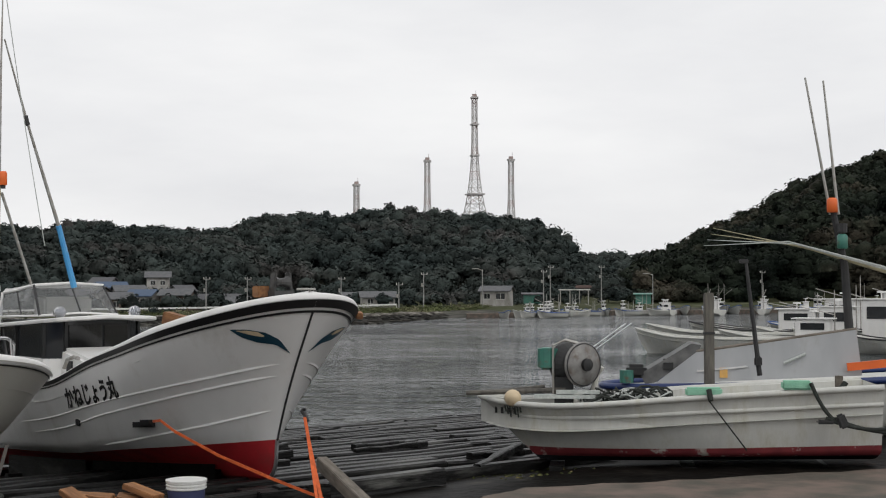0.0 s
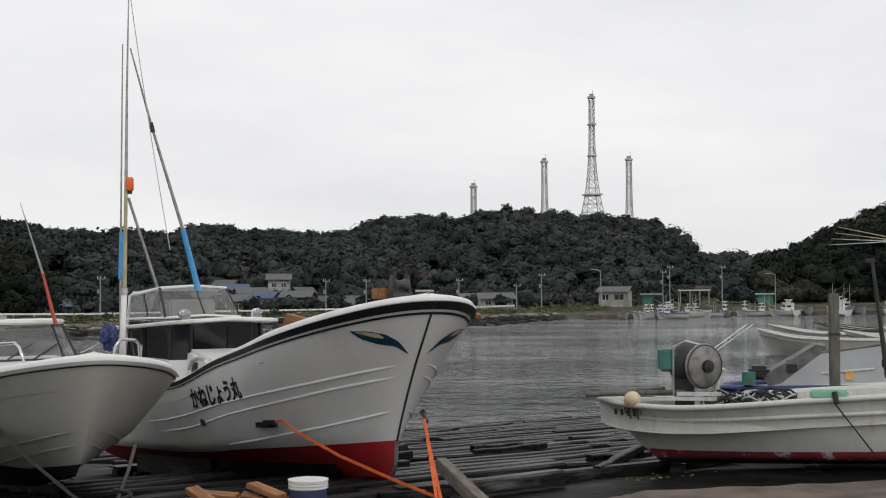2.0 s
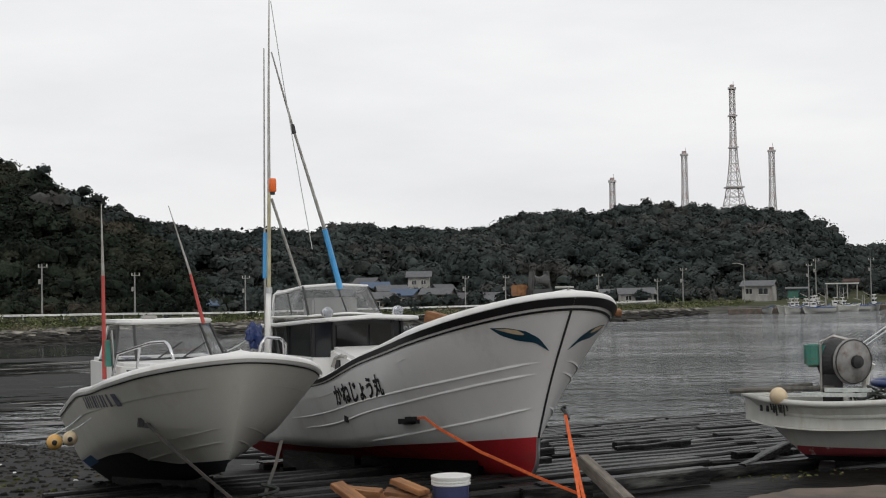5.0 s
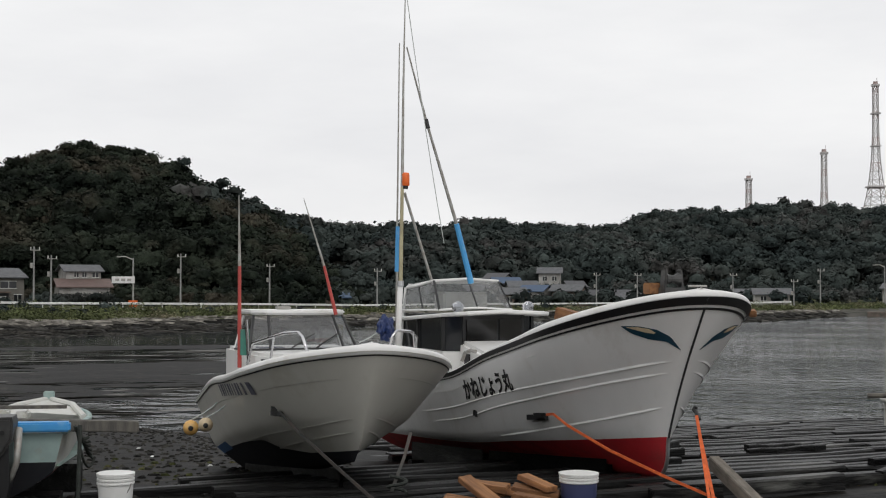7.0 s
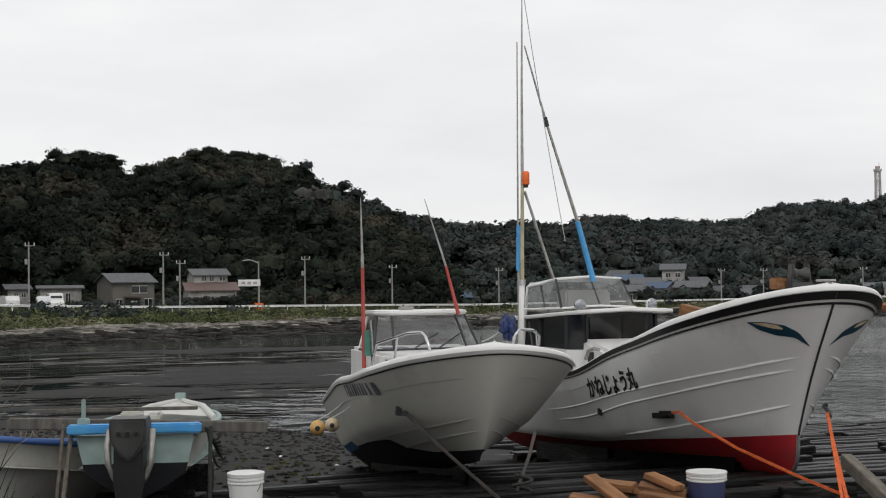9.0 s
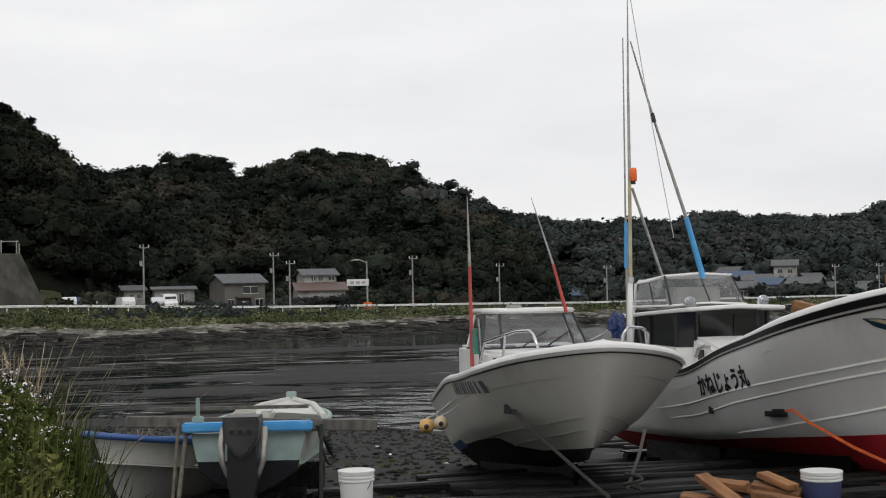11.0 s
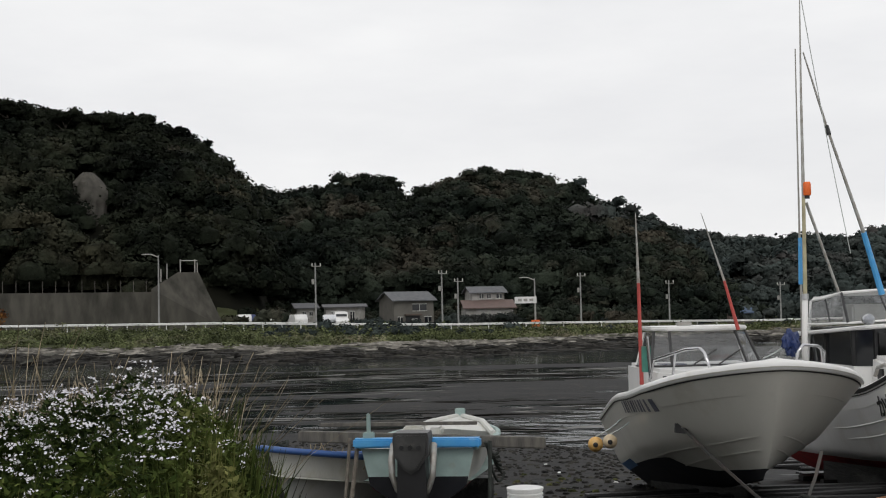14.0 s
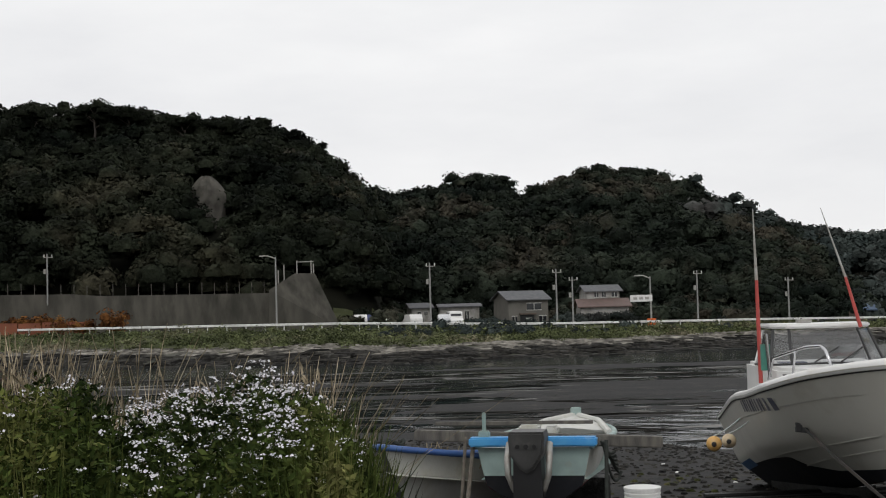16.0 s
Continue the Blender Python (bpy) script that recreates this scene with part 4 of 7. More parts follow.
    part("mast_pole", tubes(([loc((-5.548, 16.808, 2.064)), loc((-5.531, 16.814, 3.335))], 0.028, 0.024), seg=8), "pole_yel", t, "weathered yellow pole")
    part("whip_aerial", tubes(([loc((-5.659, 16.982, 1.386)), loc((-5.656, 16.983, 2.820)), loc((-5.635, 16.990, 5.287))], 0.02, 0.008), seg=8), "galv", t)
    part("whip_aerial", tubes(([loc((-5.531, 16.814, 3.335)), loc((-5.520, 16.817, 4.686)), loc((-5.500, 16.824, 5.904))], 0.024, 0.007), seg=8), "galv", t, "tall tapering aerial")
    part("pole_wrap", tubes(([loc((-5.655, 16.962, 2.215)), loc((-5.643, 16.966, 2.819))], 0.028), seg=8), "blue", t, "blue wrap round the pole")
    part("outrigger_pole", tubes(([loc((-4.839, 17.752, 2.068)), loc((-4.980, 17.505, 2.874))], 0.042, 0.036), seg=10), "blue", t, "blue wrapped foot of the outrigger pole")
    part("outrigger_pole", tubes(([loc((-4.980, 17.505, 2.874)), loc((-5.308, 17.200, 4.213)), loc((-5.541, 17.021, 5.235))], 0.026, 0.010), seg=8), "galv", t, "grey upper outrigger pole")
    part("pole_joint", tubes(([loc((-5.293, 17.204, 4.152)), loc((-5.322, 17.195, 4.274))], 0.03), seg=8), "rubber", t)
    part("boom", tubes(([loc((-5.533, 16.918, 3.267)), loc((-5.244, 17.219, 2.104))], 0.02), seg=8), "galv", t)
    part("stay_line", tubes((sag(loc((-5.480, 16.830, 5.875)), loc((-5.085, 17.267, 2.598)), 0.1), 0.006), seg=4), "rope_pale", t)
    part("stay_line", tubes((sag(loc((-5.607, 16.683, 1.618)), loc((-5.648, 15.503, 1.330)), 0.05), 0.008), seg=4), "rope_pale", t)
    bm = bmesh.new()
    c = loc((-5.488, 16.828, 3.440))
    lathe(bm, [(0.045, -0.09), (0.052, -0.08), (0.052, 0.06), (0.04, 0.085)], Matrix.Translation(c), 14)
    part("signal_lamp", bm, "orange", t, "orange signal lamp on the mast", smooth=True)
    part("lamp_base", tubes(([c + Vector((0, 0, -0.13)), c + Vector((0, 0, -0.09))], 0.035)), "rubber", t)
    bm = crumple(loc((-5.478, 15.988, 1.491)), (0.1, 0.1, 0.15), 9)
    part("hung_cloth", bm, "navy", t, "dark blue cloth bundle hung on a line")
    bm = bmesh.new()
    for y in (-0.5,):
        tube(bm, [(-4.6, -0.8, 1.05), (-4.55, -0.78, 1.16), (-4.35, -0.78, 1.2), (-4.2, -0.78, 1.19)], 0.025)
    part("deck_pipe", bm, "galv", t)
    # keel blocks, and dark blockers added along the bilges to shut out light
    for k, x in enumerate((-1.5, -3.4, -5.4, -7.6)):
        zk = -0.62 * -x / 8.8
        part("keel_block", boxes((x, 0, zk - 0.07, 0.22, 1.5, 0.14), bevel=0.01), "skid", t, "dark timber bearer under the keel")
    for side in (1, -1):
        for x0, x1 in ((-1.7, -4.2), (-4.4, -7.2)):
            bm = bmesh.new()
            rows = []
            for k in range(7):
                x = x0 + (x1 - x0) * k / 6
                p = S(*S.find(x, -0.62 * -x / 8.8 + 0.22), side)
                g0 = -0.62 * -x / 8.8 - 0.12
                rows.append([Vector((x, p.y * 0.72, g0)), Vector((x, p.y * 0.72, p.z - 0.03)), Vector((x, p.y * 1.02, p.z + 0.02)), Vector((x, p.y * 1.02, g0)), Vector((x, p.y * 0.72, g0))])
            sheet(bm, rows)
            part("bilge_bearer", bm, "skid", t, "unseen dark blocker added to keep light from under the bilge")
    return t, S


def cruiser():
    t = thing("motor_cruiser", pose(-4.295, 12.15, 0.0, 0, 0, -56.5), "cream motor cruiser with small cabin propped on the slip", "boat", "boats on the slip")
    S = hull_shape(6.0, 2.28, 0.95, 1.4, 1.479, [(0, 1.398), (0.5, 1.29), (1.2, 1.14), (2.3, 1.0), (3.6, 0.87), (6.0, 0.456)], [(0, 0.378), (6.0, -0.68)], chine=(0.46, 0.74), sharp=0.45, full=0.62,
                   stem=[(0, 0.883), (0.2, 0.583), (0.5, 0.336), (1, 0.0)])
    edge = [(0, 0.40), (0.3, 0.37), (0.6, 0.345), (0.64, 0.33), (0.67, 0.235), (0.8, 0.15), (1.0, 0.11)]
    part("topside", both(S, edge, 1.0, rows=18), "gel_grey", t, smooth=True)
    part("bottom", both(S, 0.0, edge, rows=6), "bottom_dark", t, "dark antifouling on the bottom", smooth=True)
    part("boot_stripe", both(S, 0.36, 0.44, out=0.006, rows=2, s0=0.0, s1=0.2), "bottom_blue", t, "blue boot stripe at the quarter", smooth=True)
    part("transom", transom(S, 0, 1), "gel_grey", t)
    part("gunwale_trim", both(S, 0.960, 0.972, out=0.010, rows=2), "rubber", t, "dark trim line under the gunwale", smooth=True)
    part("gunwale_trim", both(S, 0.982, 1.0, out=0.018, rows=2), "gel", t, smooth=True)
    part("foredeck", cap_rail(S, [(0, 0.065), (1.5, 0.065), (6, 0.05)], 0.30, inset=0.2), "gel", t, smooth=True)
    for side in (1, -1):
        part("chine_rail", strake(S, [(0.5, 0.36), (0.78, 0.38), (0.9, 0.392), (0.985, 0.41)], 0.026, side, 0.5, 0.98), "gel_grey", t, smooth=True)
        part("chine_rail", strake(S, [(0.66, 0.235), (0.83, 0.265), (0.985, 0.285)], 0.026, side, 0.66, 0.98), "gel_grey", t, smooth=True)
        part("knuckle", strake(S, [(0.3, 0.78), (0.8, 0.80), (0.9, 0.79), (0.99, 0.775)], 0.013, side, 0.1, 0.99), "gel_grey", t, smooth=True)
    # faded registration lettering: plain bars
    for k in range(11):
        x = -3.05 + 0.165 * k
        row = []
        for dx in (0, 0.07 + 0.04 * (k % 3 == 1)):
            z0 = 0.77 + 0.014 * k + 0.09 * dx
            row.append([S(*S.find(x + dx + 0.07 * j / 3, z0 - 0.02 + 0.135 * j / 3), -1, 0.006) for j in range(4)])
        bm = bmesh.new()
        sheet(bm, row)
        part("name_bar", bm, "name_ink", t, "faded navy lettering bar")
    # cabin
    bm = bmesh.new()
    prism(bm, [(-5.1, -0.74), (-3.1, -0.68), (-2.6, -0.45), (-2.6, 0.45), (-3.1, 0.68), (-5.1, 0.74)], 0.62, "z", 0.62)
    bmesh.ops.bevel(bm, geom=[e for e in bm.edges if abs(e.verts[0].co.z - e.verts[1].co.z) < 0.01], offset=0.04, segments=2, affect="EDGES")
    part("coachroof", bm, "gel", t)
    low = [(-4.6, -0.70, 1.22), (-3.62, -0.66, 1.25), (-3.38, -0.45, 1.26), (-3.33, 0.0, 1.27), (-3.38, 0.45, 1.26), (-3.62, 0.66, 1.25), (-4.6, 0.70, 1.22)]
    top = [(-4.66, -0.58, 1.64), (-4.0, -0.56, 1.655), (-3.84, -0.40, 1.665), (-3.8, 0.0, 1.675), (-3.84, 0.40, 1.665), (-4.0, 0.56, 1.655), (-4.66, 0.58, 1.64)]
    for a, b in ((0, 1), (1, 2), (2, 4), (4, 5), (5, 6)):
        bm = bmesh.new()
        sheet(bm, [[Vector(p) for p in low[a:b + 1]], [Vector(p) for p in top[a:b + 1]]])
        bmesh.ops.solidify(bm, geom=list(bm.faces), thickness=0.006)
        part("window_pane", bm, "screen", t, "smoked grey cabin glazing")
    for k in (0, 1, 2, 4, 5, 6):
        part("window_post", tubes(([low[k], top[k]], 0.018), seg=6), "gel" if k in (0, 6) else "rubber", t)
    part("window_sill", tubes((low, 0.014), seg=6), "rubber", t)
    bm = bmesh.new()
    prism(bm, [(-4.8, -0.62), (-4.02, -0.60), (-3.8, -0.44), (-3.75, 0.0), (-3.8, 0.44), (-4.02, 0.60), (-4.8, 0.62)], 0.055, "z", 1.665)
    bmesh.ops.bevel(bm, geom=list(bm.edges), offset=0.02, segments=2, affect="EDGES")
    part("cabin_roof", bm, "gel", t)
    part("roof_hatch", boxes((-4.5, -0.1, 1.74, 0.16, 0.18, 0.05), bevel=0.01), "galv", t)
    for y0, y1 in ((-0.2, 0.12), (0.1, 0.42)):
        part("wiper", tubes(([(-3.33, y0, 1.28), (-3.55, y1, 1.45)], 0.010), seg=5), "rubber", t)
    part("helm_seat", boxes((-4.3, -0.3, 1.0, 0.4, 0.4, 0.5), bevel=0.04), "vinyl", t)
    # bow rails
    part("hand_rail", tubes(([(-2.9, -0.80, 1.12), (-2.5, -0.80, 1.38), (-1.5, -0.62, 1.52), (-1.1, -0.55, 1.54), (-0.98, -0.53, 1.5), (-0.85, -0.5, 1.34)], 0.016), seg=8), "steel", t, "stainless bow rail", smooth=True)
    part("rail_post", tubes(([(-1.8, -0.72, 1.2), (-1.8, -0.68, 1.48)], 0.013)), "steel", t)
    part("hand_rail", tubes(([(-0.95, 0.36, 1.34), (-0.9, 0.40, 1.5), (-0.95, 0.46, 1.56), (-1.15, 0.66, 1.54), (-1.6, 0.86, 1.46), (-1.75, 0.88, 1.2)], 0.016), seg=8), "steel", t, "stainless bow rail", smooth=True)
    part("rail_post", tubes(([(-1.25, 0.74, 1.28), (-1.25, 0.72, 1.53)], 0.013)), "steel", t)
    part("grab_rail", tubes(([(-3.0, -0.62, 1.16), (-2.3, -0.52, 1.15)], 0.012)), "rubber", t)
    bm = crumple((-1.6, 0.12, 1.3), (0.26, 0.15, 0.06), 4)
    part("cloth_bundle", bm, "cloth_faded", t, "faded pinkish cloth bundle on the foredeck")
    inv = t.matrix_basis.inverted()

    def loc(p):
        return inv @ Vector(p)
    part("rod", tubes(([loc((-6.779, 14.383, 1.060)), loc((-6.786, 14.379, 2.251))], 0.025, 0.02)), "pole_red", t, "faded red wrapped lower rod")
    part("rod_tip", tubes(([loc((-6.786, 14.379, 2.251)), loc((-6.797, 14.374, 3.081))], 0.02, 0.005)), "galv", t)
    part("rod", tubes(([loc((-5.924, 15.293, 1.671)), loc((-6.061, 15.239, 2.263))], 0.024, 0.016)), "pole_red", t)
    part("rod_tip", tubes(([loc((-6.061, 15.239, 2.263)), loc((-6.294, 15.144, 3.089))], 0.016, 0.004)), "galv", t)
    part("grab_pole", tubes(([loc((-6.558, 14.155, 1.142)), loc((-6.584, 14.142, 1.629))], 0.02)), "steel", t)
    part("side_flag", boxes((*loc((-6.642, 14.226, 1.365)), 0.06, 0.1, 0.3)), "machine_green", t)
    # fitting and props
    bm = bmesh.new()
    p = S(0.833, 0.57, -1, 0.02)
    box(bm, p.x, p.y, p.z, 0.16, 0.04, 0.05, Euler((0, 0, radians(30))))
    box(bm, p.x, p.y - 0.03, p.z + 0.03, 0.05, 0.06, 0.09)
    part("tow_fitting", bm, "rubber", t)
    for x in (-1.6, -3.6, -5.4):
        zk = -0.10 - 0.58 * -x / 6.0
        part("keel_block", boxes((x, 0, zk - 0.06, 0.2, 1.3, 0.12), bevel=0.01), "skid", t)
    # added dark sheets under the bilges that keep the space below black
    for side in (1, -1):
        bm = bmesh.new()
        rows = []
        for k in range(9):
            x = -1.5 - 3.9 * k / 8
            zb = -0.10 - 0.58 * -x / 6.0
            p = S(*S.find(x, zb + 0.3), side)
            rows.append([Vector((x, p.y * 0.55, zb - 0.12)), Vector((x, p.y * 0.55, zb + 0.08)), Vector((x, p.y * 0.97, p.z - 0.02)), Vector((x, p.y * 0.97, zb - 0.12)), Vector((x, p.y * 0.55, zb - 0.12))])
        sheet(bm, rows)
        part("bilge_bearer", bm, "skid", t, "unseen dark blocker added to keep light from under the bilge")
    return t, S


def work_skiff():
    t = thing("work_skiff", pose(0.45, 15.95, 0.0, 0, 0, 173), "worn white open work skiff with red bottom", "boat", "boats on the slip")
    S = hull_shape(4.5, 1.5, 0.72, 1.1, 2.0, [(0, 0.76), (0.35, 0.71), (1.0, 0.70), (2.5, 0.81), (4.5, 0.93)], [(0, 0.02), (0.6, 0.0), (4.5, 0.06)], chine=(0.15, 0.72), sharp=0.35, full=0.7)
    WL = 0.25
    part("topside", both(S, WL, 1.0, rows=10), "gel_worn", t, smooth=True)
    part("bottom", both(S, 0.0, 0.10, rows=3), "bottom_dark", t, smooth=True)
    part("boot_top", both(S, 0.10, WL, rows=3), "red_worn", t, "peeling red band along the waterline", smooth=True)
    part("transom", transom(S, 0, 1), "gel_worn", t)
    part("floor", deck(S, 0.3), "gel_worn", t)
    for side in (1, -1):
        part("gunwale", rail_along(S, 1.0, 0.012, 0.035, side), "gel_worn", t, smooth=True)
        part("rub_strake", rail_along(S, 0.78, 0.0, 0.026, side), "gel_worn", t, smooth=True)
        bm = bmesh.new()
        sheet(bm, [[S(i / 30, 1.0, side) * 1.0 for i in range(31)], [Vector((S(i / 30, 1.0).x, side * max(0, S(i / 30, 1.0).y - 0.11), S(i / 30, 1.0).z)) for i in range(31)], [Vector((S(i / 30, 1.0).x, side * max(0, S(i / 30, 1.0).y - 0.12), S(i / 30, 1.0).z - 0.3)) for i in range(31)]])
        part("side_deck", bm, "gel_worn", t)
    bm = bmesh.new()
    for k in range(5):
        p = S(*S.find(-0.12 - 0.075 * k, 0.62), 1, 0.012)
        bm = bmesh.new()
        box(bm, p.x, p.y, p.z, 0.035, 0.01, 0.085, Euler((0, 0, radians(-45))))
        part("name_bar", bm, "black", t, "black lettering bar on the bow")
    # net drum and its drive
    m = pose(-1.09, 0.05, 1.14, -90, 0, 40)
    bm = bmesh.new()
    lathe(bm, [(0.05, -0.02), (0.15, -0.03), (0.25, -0.02), (0.262, 0.0), (0.25, 0.03), (0.10, 0.06), (0.07, 0.07), (0.04, 0.06)], m @ pose(0, 0, 0.17, 0, 0, 0), 28)
    drum = part("net_drum", bm, "drum_plate", t, "grey dished plate of the net hauler", smooth=True)
    bm = bmesh.new()
    for rr in (0.245,):
        tube(bm, [m @ Vector((rr * math.cos(k * math.pi / 14), rr * math.sin(k * math.pi / 14), 0.20 + (0.245 - rr) * 0.2)) for k in range(29)], 0.008, seg=5)
    part("plate_ring", bm, "rubber", drum)
    bm = bmesh.new()
    lathe(bm, [(0.25, -0.14), (0.24, -0.1), (0.16, 0.0), (0.16, 0.08), (0.24, 0.14), (0.25, 0.17)], m, 24)
    part("sheave", bm, "rubber", drum)
    bm = bmesh.new()
    lathe(bm, [(0.06, 0.0), (0.075, 0.02), (0.07, 0.06), (0.02, 0.07)], m @ pose(0, 0, 0.225, 0, 0, 0), 16)
    for k in range(6):
        a = k * math.pi / 3
        lathe(bm, [(0.014, 0), (0.014, 0.03)], m @ pose(0.055 * math.cos(a), 0.055 * math.sin(a), 0.21, 0, 0, 0), 6)
    part("hub", bm, "black", drum)
    bm = bmesh.new()
    tube(bm, [(-0.80, 0.02, 1.1), (-0.80, 0.02, 1.32)], 0.13, seg=14)
    box(bm, -0.78, 0.0, 1.2, 0.16, 0.22, 0.26, None, 0.02)
    part("drive_motor", bm, "machine_green", t, "green hydraulic drive housing")
    part("guard_frame", tubes(([(-0.86, -0.12, 0.75), (-0.86, -0.12, 1.36), (-1.0, -0.1, 1.42), (-1.22, -0.1, 1.36)], 0.014), ([(-0.86, 0.16, 0.75), (-0.86, 0.16, 1.36), (-1.0, 0.14, 1.42), (-1.22, 0.14, 1.36)], 0.014), ([(-0.86, -0.12, 1.36), (-0.86, 0.16, 1.36)], 0.012)), "galv", t)
    part("drum_stand", boxes((-0.98, 0.0, 0.74, 0.22, 0.26, 0.5), (-0.95, 0.0, 0.5, 0.5, 0.5, 0.06), bevel=0.01), "rubber", t)
    part("white_post", tubes(([(-1.28, -0.1, 0.55), (-1.36, -0.12, 1.0), (-1.42, -0.1, 1.1)], 0.035)), "gel_worn", t)
    part("plank", boxes((-1.0, 0.35, 0.78, 0.7, 0.12, 0.04), (-1.15, 0.3, 0.83, 0.5, 0.1, 0.04)), "rope_pale", t, "pale board across the bow")
    part("spar", tubes(([(0.15, 0.28, 0.81), (-1.0, 0.12, 0.84)], 0.03), ([(0.02, 0.05, 0.79), (-0.75, -0.1, 0.86)], 0.025)), "post", t, "weathered spar over the bow")
    rng = random.Random(5)
    for kind, material, n, r in (("fishing_net", "rope_dark", 26, 0.013), ("rope_coil", "rope_pale", 14, 0.009)):
        bm = bmesh.new()
        for k in range(n):
            cx, cy = rng.uniform(-2.05, -1.35), rng.uniform(-0.3, 0.4)
            ra, rb = rng.uniform(0.1, 0.3), rng.uniform(0.08, 0.2)
            ph = rng.uniform(0, 6)
            z0 = rng.uniform(0.68, 0.82)
            tube(bm, [(cx + ra * math.cos(ph + a), cy + rb * math.sin(ph + a), z0 + 0.06 * math.sin(2 * a + ph)) for a in (i * 0.45 for i in range(13))], r, seg=5)
        part(kind, bm, material, t, "heap of dark netting" if kind == "fishing_net" else "pale tangled rope on the net")
    part("stow_box", boxes((-1.75, 0.0, 0.62, 1.0, 0.8, 0.16), bevel=0.03), "rope_dark", t)
    part("stow_box", boxes((-1.55, -0.05, 0.72, 0.6, 0.5, 0.14), bevel=0.04), "tarp", t)
    bm = bmesh.new()
    bmesh.ops.create_uvsphere(bm, u_segments=16, v_segments=10, radius=0.1, matrix=pose(-0.40, 0.36, 0.76))
    part("float", bm, "float_pale", t, "tan float hung over the bow", smooth=True)
    bm = bmesh.new()
    for k in range(7):
        p = Vector((-0.3 - 0.03 * k, 0.30 + 0.018 * k, 0.70))
        tube(bm, sag(p, p + Vector((-0.02, 0.02, -0.1 - 0.03 * (k % 3))), 0.0, 4), 0.01, seg=5)
    part("rope_fringe", bm, "rope_dark", t)
    for x, w, z in ((-2.55, 0.40, 0.85), (-3.56, 0.32, 0.93)):
        part("fender_pad", boxes((x, 0.70, z + 0.02, w, 0.16, 0.1), bevel=0.02), "green_pad", t, "pale green foam pad on the gunwale")
    part("tie_rope", tubes((sag((-2.60, 0.80, 0.9), (-2.62, 0.84, 0.78), 0, 3), 0.03), ([(-2.60, 0.82, 0.78), (-3.02, 0.66, 0.22)], 0.008)), "rope_dark", t)
    part("bollard", tubes(([(-4.03, 0.62, 0.88), (-4.03, 0.62, 1.05)], 0.045)), "wood_grey", t)
    part("bollard_rope", tubes((sag((-4.1, 0.66, 0.98), (-3.9, 0.68, 0.9), 0.05), 0.03)), "rope_dark", t)
    part("hanging_rope", tubes((sag((-3.70, 0.80, 0.98), (-4.05, 0.84, 0.55), 0.12), 0.022), (sag((-4.05, 0.84, 0.55), (-4.6, 0.9, 0.46), 0.03), 0.022), (sag((-3.85, 0.83, 0.6), (-4.5, 0.9, 0.5), 0.05), 0.02)), "rope_dark", t, "black mooring rope hung along the side")
    part("rope_knot", boxes((-4.02, 0.85, 0.57, 0.1, 0.08, 0.16, Euler((0, 0.4, 0))), (-3.85, 0.84, 0.56, 0.2, 0.06, 0.05), bevel=0.02), "rubber", t)
    for x in (-0.9, -2.4, -3.9):
        part("keel_block", boxes((x, 0, -0.05, 0.16, 0.9, 0.1)), "skid", t)
    return t, S


